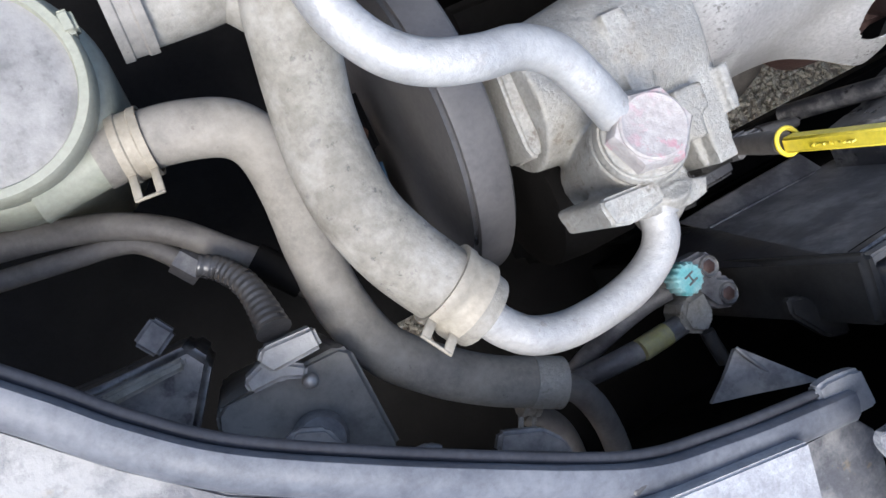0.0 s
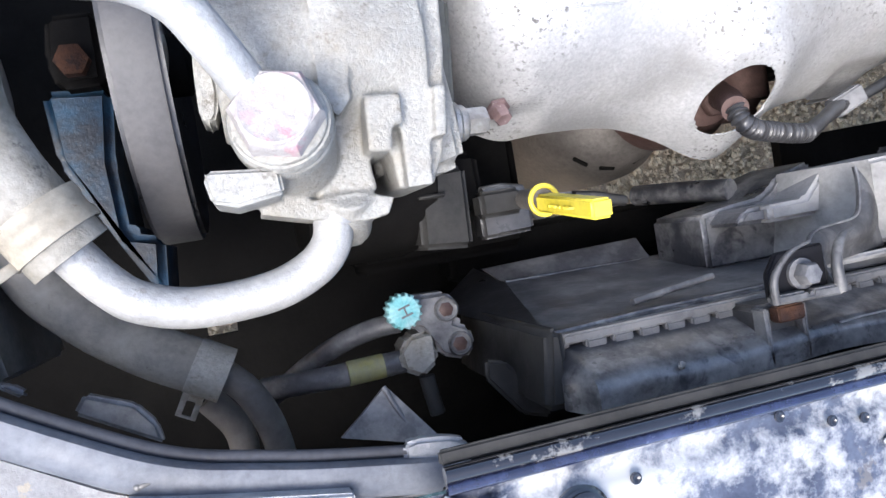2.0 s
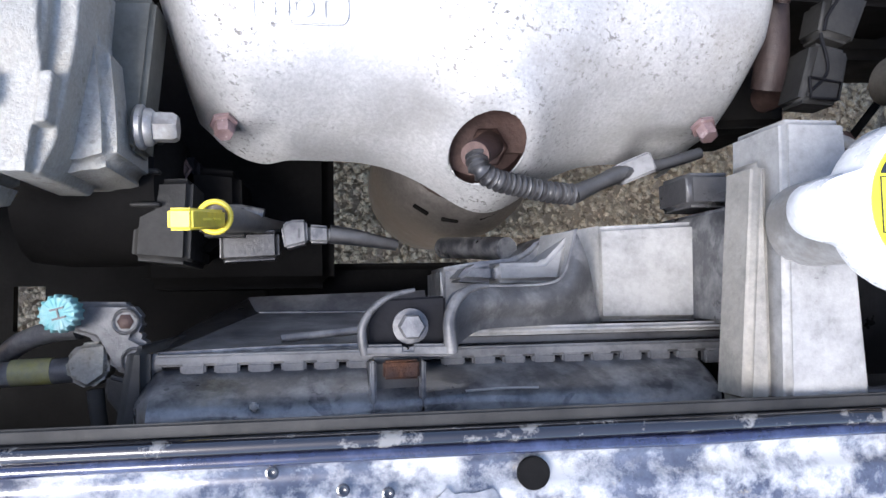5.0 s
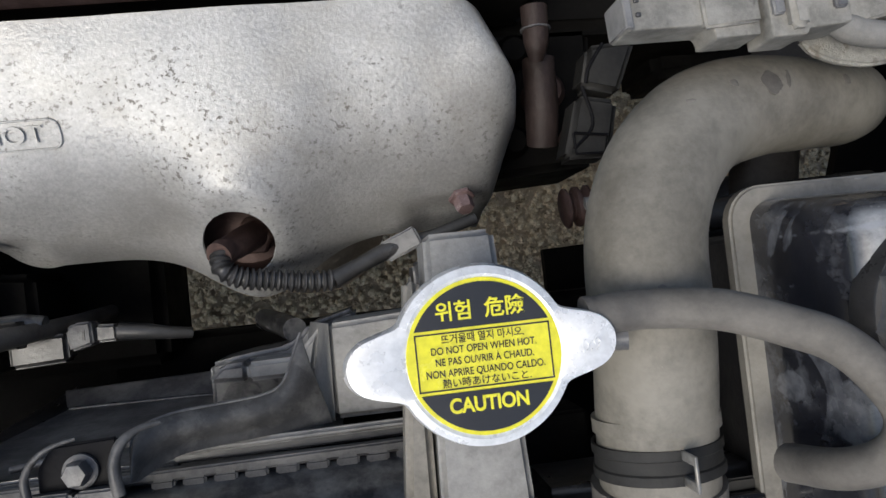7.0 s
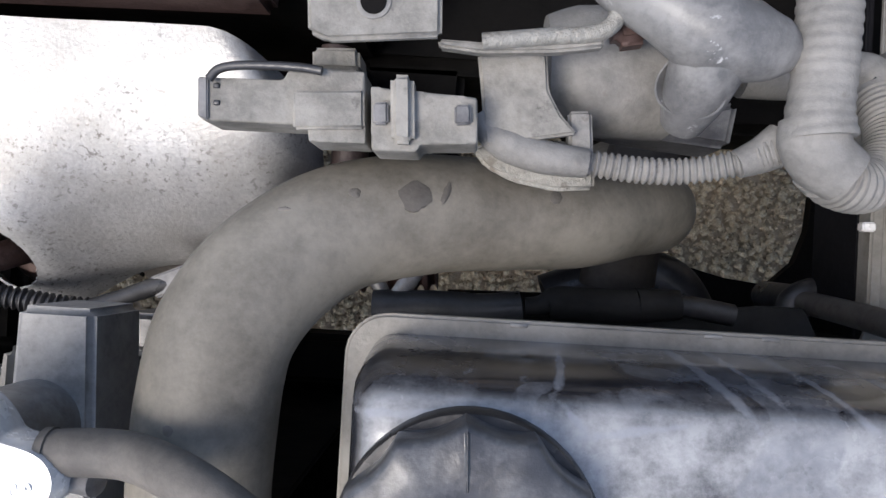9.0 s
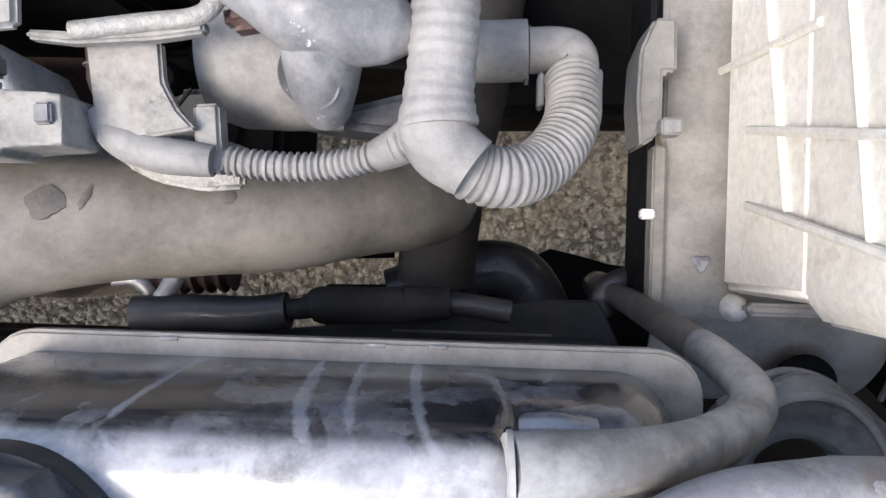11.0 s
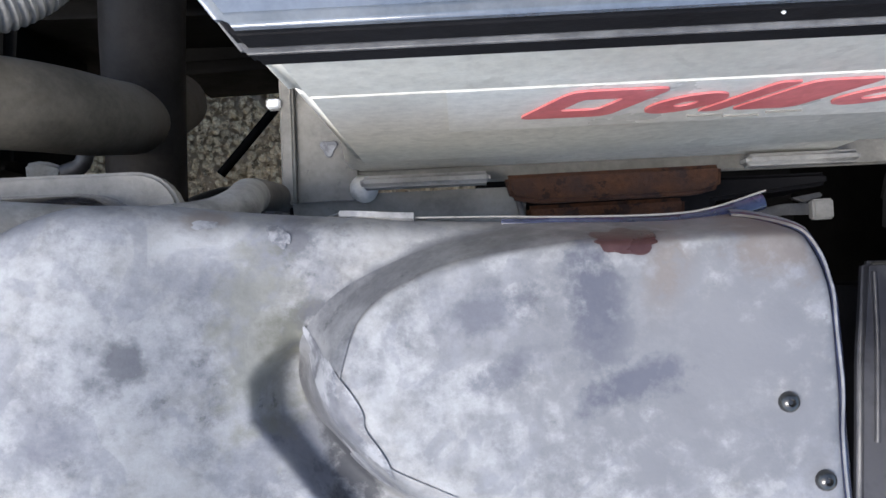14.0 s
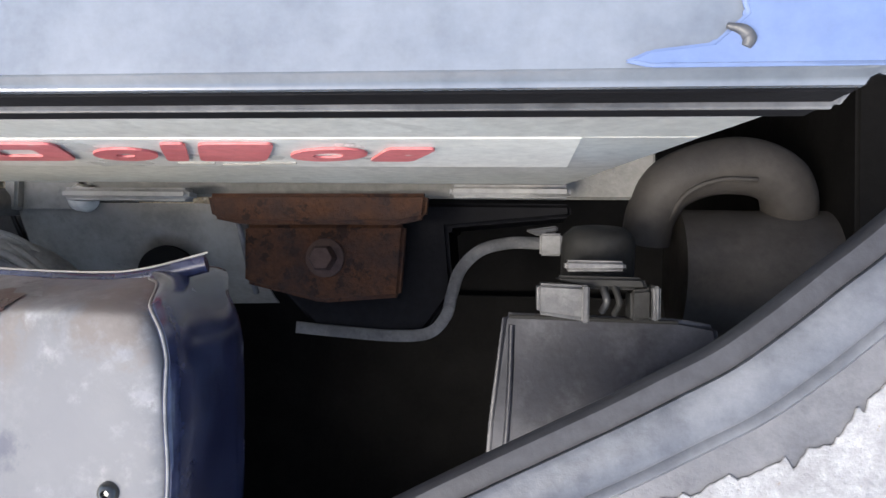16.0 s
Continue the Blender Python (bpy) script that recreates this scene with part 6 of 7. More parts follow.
DZ = (D1 - D0).normalized()
DY = (Vector((0, 1, 0)) - DZ * DZ.y).normalized()
DM = Matrix.Translation((D0 + D1) / 2) @ Matrix((DY.cross(DZ), DY, DZ)).transposed().to_4x4()
part("handle", _moved(box((0, 0, 0), (0.0110, 0.0100, (D1 - D0).length), bevel=0.0014), DM), YELLOW, ds)
writing("ENG.OIL", DM @ pose(0.0055, 0, 0.003, 90, 90, 0) @ pose(0, 0, 0, 180, 0, 180), 0.0078, YELLOW, ds, "raised_lettering", 0.0006, 1.15)
writing("ENG.OIL", DM @ pose(-0.0055, 0, 0.003, 90, -90, 0), 0.0078, YELLOW, ds, "raised_lettering", 0.0006, 1.15)
part("tube", tube([(-0.274, 0.0165, 0.608), (-0.268, 0.018, 0.585), (-0.262, 0.02, 0.55), (-0.255, 0.024, 0.48), (-0.25, 0.03, 0.40)], [0.0075, 0.0078, 0.0065, 0.006, 0.006], 16), HOSE_DARK, ds)

alt = thing("alternator", (-0.33, 0.03, 0.45), "dark dusty alternator under the pump", "alternator")
part("body", lathe([(0.04, -0.05), (0.052, -0.045), (0.055, -0.02), (0.055, 0.02), (0.05, 0.04), (0.03, 0.05)], pose(-0.36, 0.05, 0.5, 0, 90, 0), 32), DARK, alt)
for k in range(6):
    a = radians(20 + 24 * k)
    part("fin", box((-0.325, 0.05 - 0.05 * math.cos(a), 0.5 + 0.05 * math.sin(a)), (0.018, 0.003, 0.01), bevel=0.001, segs=1), LEAD_DARK, alt)
part("rear_cover", prism([(-0.3315, 0.0480), (-0.2974, 0.0493), (-0.2997, -0.0062), (-0.3350, -0.0028)], 0.46, 0.545, 0.004), LEAD_DARK, alt)
part("plug", box((-0.2778, 0.0203, 0.5400), (0.03, 0.018, 0.02), bevel=0.003), LEAD_DARK, alt)
part("frame", prism([(-0.3850, 0.0509), (-0.3567, 0.0521), (-0.3555, 0.0212), (-0.3442, 0.0063), (-0.3619, 0.0043), (-0.3731, 0.0210), (-0.3820, 0.0228)], 0.50, 0.53, 0.003), LEAD_DARK, alt)
part("mount_ear", prism([(-0.3501, 0.0527), (-0.3083, 0.0655), (-0.2731, 0.0620), (-0.2722, 0.0253), (-0.2987, 0.0010), (-0.3483, 0.0028)], 0.42, 0.50, 0.006), DARK, alt)
part("regulator", prism([(-0.3508, 0.0703), (-0.3013, 0.0716), (-0.3006, 0.0453), (-0.3080, 0.0400), (-0.3459, 0.0365)], 0.47, 0.50, 0.004), BLACK_AND_SHADE, alt)
for q, r, h in (((-0.3135, 0.0620, 0.500), 0.0062, 0.006), ((-0.2930, 0.0560, 0.478), 0.0055, 0.005)):
    part("regulator_bolt", lathe([(r * 1.3, 0), (r * 1.3, 0.0015), (r, 0.002), (r, h), (r * 0.8, h + 0.001)], pose(*q), 6), RUST_DARK, alt, "browned bolt head")
part("frame_bolt", lathe([(0.0060, 0), (0.0060, 0.004), (0.0045, 0.006)], pose(-0.3490, 0.0240, 0.530), 6), RUST, alt, "rusty bolt")
part("ledge", prism([(-0.3349, 0.0500), (-0.3149, 0.0541), (-0.3130, 0.0330), (-0.3330, 0.0300)], 0.52, 0.54, 0.003), LEAD_DARK, alt)
cn = thing("cable_connector", (-0.2295, 0.0175, 0.5200), "dusty black cable connector below the shield", "connector")
part("housing", prism([(-0.2850, 0.0175), (-0.2458, 0.0180), (-0.2453, -0.0020), (-0.2845, -0.0037)], 0.500, 0.52, 0.003), BLACK, cn)
part("cap", prism([(-0.2440, 0.0200), (-0.2385, 0.0242), (-0.2270, 0.0242), (-0.2262, 0.0085), (-0.2416, 0.0045)], 0.505, 0.526, 0.0018), GREY_DARK, cn, "grey square cap")
part("cap_slot", box((-0.2320, 0.0150, 0.5262), (0.0016, 0.0065, 0.0008), bevel=0), BLACK, cn)
part("grip", prism([(-0.2262, 0.0215), (-0.2116, 0.0204), (-0.2114, 0.0087), (-0.2262, 0.0090)], 0.508, 0.522, 0.002), BLACK_DUSTY, cn)
part("cable", tube([(-0.2116, 0.0150, 0.516), (-0.1950, 0.0130, 0.515), (-0.1806, 0.0105, 0.512), (-0.165, 0.008, 0.505)], [0.0065, 0.0058, 0.0048, 0.004], 14, 5), BLACK, cn)
part("lead", tube([(-0.2846, 0.0268, 0.528), (-0.2700, 0.0270, 0.528), (-0.2552, 0.0246, 0.528)], [0.0068, 0.0072, 0.0066], 16, 4), BLACK_DUSTY, cn)
# near-black colour carries the deep shade beside the gravel gap
lowbar = thing("crossmember", (-0.2, 0.08, 0.25), "near-black front crossmember, deep shade in its colour", "crossmember")
part("beam", box((-0.285, 0.1, 0.36), (0.155, 0.24, 0.1), bevel=0.01), DARK, lowbar)
part("stiffener", box((-0.02, -0.02, 0.335), (0.5, 0.045, 0.05), bevel=0.006), DARK, lowbar)

# ---- power steering pump, pulley and belt ----
ps = thing("steering_pump", (-0.41, 0.07, 0.55), "pale cast aluminium power steering pump with a red-marked hexagon plug", "pump")
P0, P1 = Vector((-0.4224, 0.0670, 0.7040)), Vector((-0.4110, 0.0520, 0.6280))
AX = (P0 - P1).normalized()
PM0 = Matrix.Translation(P0) @ AX.to_track_quat("Z", "Y").to_matrix().to_4x4()
blk = prism([(-0.4073, 0.1150, 0.6550), (-0.3917, 0.1394, 0.6550), (-0.3298, 0.1395, 0.6550), (-0.3326, 0.0995, 0.6550), (-0.3410, 0.0489, 0.6550), (-0.3487, 0.0325, 0.6550), (-0.3667, 0.0327, 0.6550), (-0.3680, 0.0516, 0.6550), (-0.3787, 0.0544, 0.6550), (-0.3879, 0.0435, 0.6550), (-0.3990, 0.0523, 0.6550), (-0.4013, 0.0823, 0.6550), (-0.4094, 0.0934, 0.6550)], 0.575, 0.655, 0.0)
prism([(-0.3988, 0.1267, 0.6720), (-0.3855, 0.1267, 0.6720), (-0.3851, 0.0952, 0.6720), (-0.3854, 0.0769, 0.6720), (-0.3932, 0.0681, 0.6720), (-0.4004, 0.0800, 0.6720)], 0.6, 0.672, 0.0, blk)
prism([(-0.3802, 0.0771, 0.6740), (-0.3627, 0.0765, 0.6740), (-0.3637, 0.0617, 0.6740), (-0.3690, 0.0615, 0.6740), (-0.3708, 0.0495, 0.6740), (-0.3818, 0.0507, 0.6740)], 0.62, 0.674, 0.0, blk)
prism([(-0.3545, 0.1300, 0.6640), (-0.3412, 0.1300, 0.6640), (-0.3436, 0.0968, 0.6640), (-0.3516, 0.0324, 0.6640), (-0.3637, 0.0322, 0.6640), (-0.3633, 0.0620, 0.6640)], 0.6, 0.664, 0.0, blk)
prism([(-0.3446, 0.0791, 0.6680), (-0.3385, 0.0794, 0.6680), (-0.3411, 0.0550, 0.6680), (-0.3473, 0.0543, 0.6680)], 0.62, 0.668, 0.0, blk)
tube([P0 - AX * 0.002, P0 - AX * 0.03, P1], [0.0205, 0.0212, 0.0225], 28, 4, blk)
tube([P0 - AX * 0.012, P0 - AX * 0.02], 0.0228, 28, 2, blk)
prism([(-0.4557, 0.0460), (-0.4535, 0.0480), (-0.4255, 0.0455), (-0.4245, 0.0350), (-0.4440, 0.0320), (-0.4535, 0.0350)], 0.652, 0.697, 0.0, blk)
prism([(-0.4300, 0.0400), (-0.4077, 0.0330), (-0.3881, 0.0343), (-0.3705, 0.0290), (-0.3745, 0.0210), (-0.3860, 0.0195), (-0.4124, 0.0240), (-0.4350, 0.0300)], 0.62, 0.658, 0.0, blk)
prism([(-0.3998, 0.0713, 0.6550), (-0.3803, 0.0649, 0.6550), (-0.3775, 0.0346, 0.6550), (-0.3962, 0.0278, 0.6550), (-0.4067, 0.0420, 0.6550)], 0.6, 0.655, 0.0, blk)
tube([(-0.3925, 0.0356, 0.6550), (-0.3926, 0.0274, 0.6450), (-0.3924, 0.0185, 0.6300)], 0.0128, 24, 4, blk)
tube([(-0.445, 0.105, 0.63), (-0.385, 0.105, 0.63), (-0.345, 0.105, 0.63)], [0.036, 0.044, 0.04], 32, 3, blk)
casting("casting", blk, CAST, ps, "rough pale cast body", 0.0012, 3)
part("flat_wing", prism([(-0.4560, 0.0462), (-0.4540, 0.0486), (-0.4250, 0.0460), (-0.4242, 0.0352), (-0.4440, 0.0322), (-0.4540, 0.0352)], 0.694, 0.6995, 0.0018), CAST, ps, "flat cast wing")
part("hex_plug", lathe([(0.0198, -0.006), (0.0198, 0.005), (0.018, 0.0078), (0.0145, 0.008)], PM0 @ pose(0, 0, 0, 0, 0, 12), 6), PINK, ps, "red-marked hexagon plug")
part("plug_face", lathe([(0.0155, 0.0075), (0.0155, 0.0086), (0.0145, 0.0092), (0.0128, 0.0086), (0.002, 0.0084)], PM0, 36), PINK, ps)
part("plug_collar", lathe([(0.0222, -0.011), (0.0226, -0.008), (0.0215, -0.005), (0.019, -0.0045)], PM0, 36), CAST, ps)
part("side_plate", prism([(-0.3400, 0.1415), (-0.3340, 0.1052), (-0.3245, 0.0562), (-0.3168, 0.0548), (-0.3122, 0.0994), (-0.3081, 0.1431)], 0.565, 0.60, 0.003), OLIVE, ps, "olive grey side plate")
part("bolt_washer", lathe([(0.0105, -0.002), (0.0128, 0), (0.0128, 0.0025), (0.0115, 0.0035)], pose(-0.3175, 0.0690, 0.597, 0, 90, 0), 32), STEEL, ps)
part("bolt", lathe([(0.0108, 0.001), (0.0108, 0.0035), (0.0092, 0.0055)], pose(-0.3145, 0.0690, 0.597, 0, 90, 0), 28), STEEL, ps, "bolt flange")
part("bolt_head", lathe([(0.0088, 0), (0.0088, 0.0125), (0.0072, 0.0148), (0.003, 0.0150)], pose(-0.3110, 0.0690, 0.597, 0, 90, 0), 6), STEEL, ps, "zinc bolt head")
part("side_slab", prism([(-0.3761, 0.1310), (-0.3472, 0.1228), (-0.3264, 0.1079), (-0.3225, 0.0709), (-0.3215, 0.0433), (-0.3377, 0.0384), (-0.3713, 0.0379)], 0.55, 0.63, 0.006), CAST, ps)
pp = thing("pressure_pipe", (-0.5, 0.15, 0.7), "pale painted rigid steering pressure pipe", "pipe")
part("pipe", tube([(-0.5395, 0.2057, 0.7250), (-0.5391, 0.1838, 0.7250), (-0.5368, 0.1631, 0.7250), (-0.5305, 0.1478, 0.7250), (-0.5210, 0.1359, 0.7250), (-0.5079, 0.1279, 0.7250), (-0.4903, 0.1229, 0.7250), (-0.4706, 0.1212, 0.7200), (-0.4545, 0.1128, 0.7150), (-0.4435, 0.0979, 0.7100), (-0.4314, 0.0801, 0.7000)], 0.0092, 20, 8), ALU_PIPE, pp)
sl = thing("adjuster_plate", (-0.46, 0.1, 0.62), "pale slotted adjuster plate beside the pulley", "bracket")
part("plate", prism([(-0.4506, 0.1434, 0.6520), (-0.4426, 0.1434, 0.6520), (-0.4449, 0.1034, 0.6520), (-0.4444, 0.0901, 0.6520), (-0.4463, 0.0801, 0.6520), (-0.4489, 0.0765, 0.6520), (-0.4524, 0.0764, 0.6520), (-0.4547, 0.0804, 0.6520), (-0.4543, 0.0984, 0.6520)], 0.62, 0.652, 0.004), CAST, sl)
part("rear_hook", tube([(-0.4740, 0.1575, 0.6000), (-0.4718, 0.1395, 0.6000), (-0.4708, 0.1259, 0.6000), (-0.4731, 0.1125, 0.6000), (-0.4770, 0.1060, 0.6000)], 0.004, 12, 6), CAST, sl)

pl = thing("belt_pulley", (-0.478, 0.125, 0.56), "black pulley wheel with a grey ribbed drive belt", "pulley")
PM = pose(-0.478, 0.128, 0.562, 0, 90, 0)
part("belt", lathe([(0.0985, -0.0105), (0.1015, -0.0105), (0.102, -0.009), (0.102, 0.009), (0.1015, 0.0105), (0.0985, 0.0105), (0.0985, -0.0104)], PM, 96), BELT, pl, "grey ribbed rubber belt")
part("wheel", lathe([(0.02, 0.006), (0.06, 0.003), (0.09, 0.008), (0.0985, 0.013), (0.0985, -0.013), (0.09, -0.008), (0.05, -0.006), (0.01, -0.006)], PM, 64), BLACK, pl)
part("hub", lathe([(0.018, -0.01), (0.018, 0.018), (0.012, 0.022)], PM, 24), DARK, pl)
eb = thing("engine_mount", (-0.54, 0.13, 0.5), "blue painted engine mount bracket with a rusty bolt", "bracket")
part("bracket", prism([(-0.5387, 0.1200), (-0.5017, 0.1182), (-0.5071, 0.0756), (-0.5054, 0.0358), (-0.4877, 0.0310), (-0.4918, -0.0080), (-0.5107, 0.0274), (-0.5363, 0.0796)], 0.5, 0.57, 0.005), BLUE, eb)
part("ear", prism([(-0.5281, 0.1574), (-0.5016, 0.1585), (-0.5022, 0.1178), (-0.5274, 0.1170), (-0.5317, 0.1334)], 0.54, 0.58, 0.004), DARK, eb)
part("bolt", lathe([(0.009, 0), (0.009, 0.008), (0.006, 0.01)], pose(*(-0.5166, 0.1303, 0.5800)), 6), RUST, eb)

# ---- hoses on the left ----
uh = thing("coolant_hose", (-0.5, 0.05, 0.67), "thick pale dusty rubber coolant hose", "hose")
part("hose", tube([(-0.5356, 0.2083, 0.7000), (-0.5413, 0.1836, 0.6900), (-0.5446, 0.1605, 0.6800), (-0.5472, 0.1382, 0.6680), (-0.5496, 0.1149, 0.6680), (-0.5482, 0.0913, 0.6680), (-0.5404, 0.0672, 0.6680), (-0.5286, 0.0450, 0.6680), (-0.5162, 0.0241, 0.6650)], 0.0185, 32, 8, wob=0.03), HOSE_LIGHT, uh)
part("branch", tube([(-0.5474, 0.1854, 0.6800), (-0.5590, 0.1977, 0.6800), (-0.5755, 0.1987, 0.6800), (-0.5896, 0.1990, 0.6800), (-0.6053, 0.2000, 0.6800)], 0.015, 24, 6, wob=0.03), HOSE_LIGHT, uh)
mp = thing("coolant_pipe", (-0.45, 0.03, 0.65), "pale painted steel coolant pipe", "pipe")
part("pipe", tube([(-0.5254, 0.0396, 0.6680), (-0.5158, 0.0235, 0.6620), (-0.5059, 0.0092, 0.6560), (-0.4936, -0.0010, 0.6550), (-0.4700, -0.0080, 0.6500), (-0.4360, -0.0069, 0.6480), (-0.4139, 0.0012, 0.6480), (-0.4032, 0.0124, 0.6480), (-0.4004, 0.0268, 0.6480)], 0.0098, 24, 8, wob=0.02), ALU_PIPE, mp)
part("collar", tube([(-0.3997, 0.0203, 0.6480), (-0.3992, 0.0263, 0.6480)], 0.0108, 24, smooth=False), ALU_PIPE, mp)


def along(p, q):
    return Vector(q) - Vector(p)


band_clamp("hose_clamp", (-0.5237, 0.0380, 0.6670), along((-0.5347, 0.0556, 0.6680), (-0.5153, 0.0228, 0.6650)), 0.0195, "tan coated spring clamp on the coolant hose", ear_turn=62, ear=0.0105, width=0.017, material=TAN)
lh = thing("heater_hose", (-0.55, 0.08, 0.6), "dark dusty rubber hose passing under the thick hose", "hose")
part("hose", tube([(-0.6409, 0.1684, 0.6000), (-0.6219, 0.1693, 0.6000), (-0.5981, 0.1654, 0.6050), (-0.5765, 0.1571, 0.6050), (-0.5659, 0.1424, 0.6000), (-0.5629, 0.1153, 0.5900), (-0.5649, 0.0814, 0.5850), (-0.5631, 0.0479, 0.5820), (-0.5533, 0.0166, 0.5800), (-0.5304, -0.0094, 0.5800), (-0.5041, -0.0305, 0.5800), (-0.4775, -0.0458, 0.5800)], 0.0152, 28, 8, wob=0.02), RUBBER, lh)
part("end_band", tube([(-0.4835, -0.0423, 0.5800), (-0.4667, -0.0524, 0.5800)], 0.0158, 28, smooth=False), CAST, lh, "grey crimped end")
part("thin_pipe", tube([(-0.4679, -0.0514, 0.5780), (-0.4564, -0.0650, 0.5780), (-0.4473, -0.0888, 0.5700), (-0.4438, -0.1201, 0.5600), (-0.4470, -0.1535, 0.5500)], 0.0085, 18, 8), HOSE_DARK, lh)
part("second_pipe", tube([(-0.4821, -0.0700, 0.5400), (-0.4674, -0.0932, 0.5400), (-0.4671, -0.1217, 0.5400), (-0.4723, -0.1436, 0.5400)], 0.009, 16, 8), HOSE_DARK, lh)
band_clamp("hose_clamp", (-0.6217, 0.1687, 0.6000), along((-0.6409, 0.1684, 0.6000), (-0.5981, 0.1654, 0.6050)), 0.0168, "tan rusted spring clamp on the rubber hose", ear_turn=60, ear=0.016, width=0.015, material=TAN)
band_clamp("hose_clamp", (-0.4849, -0.0572, 0.5650), along((-0.5041, -0.0305, 0.5800), (-0.4775, -0.0458, 0.5800)), 0.0085, "grey wire clamp under the rubber hose", ear_turn=90, ear=0.01, width=0.012, material=CAST)
band_clamp("hose_clamp", (-0.6005, 0.1989, 0.6820), along((-0.5755, 0.1987, 0.6800), (-0.6053, 0.2000, 0.6800)), 0.0158, "grey spring clamp beside the canister", ear_turn=90, ear=0.008, width=0.014, material=RUBBER)

can = thing("steering_reservoir", (-0.6951, 0.2555, 0.5000), "aged greenish plastic fluid canister with a ring cap", "reservoir")
CM = pose(*(-0.6743, 0.2132, 0.6200))
part("body", lathe([(0.045, -0.2), (0.058, -0.18), (0.059, -0.03), (0.0565, -0.012), (0.052, -0.008)], CM, 56), GREEN_GREY, can)
part("cap_ring", lathe([(0.0525, -0.012), (0.0525, 0.006), (0.0505, 0.0085), (0.0465, 0.0085), (0.045, 0.004)], CM, 56), GREEN_GREY, can)
part("cap_top", lathe([(0.0455, -0.004), (0.0455, 0.005), (0.03, 0.009), (0.002, 0.01)], CM, 48), GREY_PLASTIC, can)
part("cap_lug", box((CM @ Vector((0.051, 0.012, 0.004))), (0.008, 0.012, 0.012), bevel=0.002), GREEN_GREY, can)
part("spout", tube([(-0.6720, 0.1678, 0.6000), (-0.6560, 0.1672, 0.6000), (-0.6375, 0.1681, 0.6000)], [0.018, 0.0145, 0.0135], 24, 4), GREEN_GREY, can)

ac = thing("refrigerant_pipes", (-0.65, 0.06, 0.57), "dusty dark aluminium refrigerant pipes", "pipe")
part("pipe", tube([(-0.7876, 0.1624, 0.5750), (-0.7301, 0.1559, 0.5750), (-0.6983, 0.1520, 0.5750), (-0.6687, 0.1457, 0.5750), (-0.6467, 0.1382, 0.5750), (-0.6239, 0.1239, 0.5750), (-0.6052, 0.1045, 0.5750), (-0.5904, 0.0887, 0.5750), (-0.5782, 0.0727, 0.5750), (-0.5660, 0.0558, 0.5750)], 0.0075, 16, 8), HOSE_DARK, ac)
part("pipe", tube([(-0.7771, 0.1495, 0.5700), (-0.7383, 0.1418, 0.5700), (-0.7063, 0.1375, 0.5700), (-0.6754, 0.1335, 0.5700), (-0.6567, 0.1312, 0.5700), (-0.6441, 0.1270, 0.5700), (-0.6339, 0.1166, 0.5700), (-0.6257, 0.1042, 0.5700)], 0.0055, 14, 8), HOSE_DARK, ac)
part("union", tube([(-0.5942, 0.0941, 0.5760), (-0.5761, 0.0701, 0.5760)], 0.0095, 14, smooth=False), DARK, ac)
part("nut", tube([(-0.6300, 0.1118, 0.5700), (-0.6217, 0.0993, 0.5700)], 0.0085, 6, smooth=False), GREY_DARK, ac)
wire = thing("lamp_plug", (-0.6037, 0.0549, 0.6300), "black taped lamp cable with a square plug", "plug")
part("cable", tube([(-0.6215, 0.1022, 0.6000), (-0.6118, 0.0952, 0.6000), (-0.6046, 0.0828, 0.6100), (-0.6028, 0.0686, 0.6200), (-0.6028, 0.0573, 0.6280)], [0.006, 0.007, 0.0072, 0.0078, 0.0088], 16, 8, rib=0.0002, pitch=0.004, wob=0.08), BLACK, wire)
part("plug", prism([(-0.6120, 0.0532), (-0.5859, 0.0515), (-0.5859, 0.0401), (-0.6125, 0.0394), (-0.6171, 0.0471)], 0.615, 0.635, 0.002), GREY_PLASTIC, wire)
part("plug_body", prism([(-0.6265, 0.0423), (-0.6125, 0.0472), (-0.5957, 0.0353), (-0.5995, 0.0297), (-0.6098, 0.0345), (-0.6258, 0.0348)], 0.61, 0.63, 0.002), GREY_PLASTIC, wire)
hl = thing("lamp_housing", (-0.6, 0.0, 0.55), "grey plastic headlamp housing behind the seal", "housing")
part("shell", prism([(-0.6445, 0.0338, 0.6200), (-0.6389, 0.0361, 0.6240), (-0.5786, 0.0360, 0.6240), (-0.5733, 0.0314, 0.6220), (-0.5694, -0.0312, 0.6000), (-0.5941, -0.0303, 0.6000), (-0.6506, 0.0038, 0.6100), (-0.6473, 0.0246, 0.6180)], 0.5, 0.62, 0.004), LAMP_GREY, hl)
part("screw", lathe([(0.004, 0), (0.004, 0.002), (0.002, 0.004)], pose(*(-0.5982, 0.0267, 0.6220)), 12), STEEL, hl)
part("bulb_cap", lathe([(0.014, -0.01), (0.014, 0.0), (0.012, 0.003)], pose(*(-0.6061, -0.0020, 0.6220)), 28), GREY_DARK, hl)
fl = thing("air_box", (-0.68, 0.0, 0.55), "dark grey plastic box with a pale edge", "box")
part("body", prism([(-0.7220, 0.0719), (-0.6927, 0.0697), (-0.6427, 0.0684), (-0.6357, 0.0555), (-0.6588, 0.0238), (-0.7020, 0.0478)], 0.5, 0.598, 0.004), BLACK_DUSTY, fl)
part("pale_edge", prism([(-0.7234, 0.0658), (-0.6939, 0.0648), (-0.6466, 0.0643), (-0.6478, 0.0583), (-0.6969, 0.0575), (-0.7259, 0.0599)], 0.58, 0.604, 0.002), HOSE_LIGHT, fl)
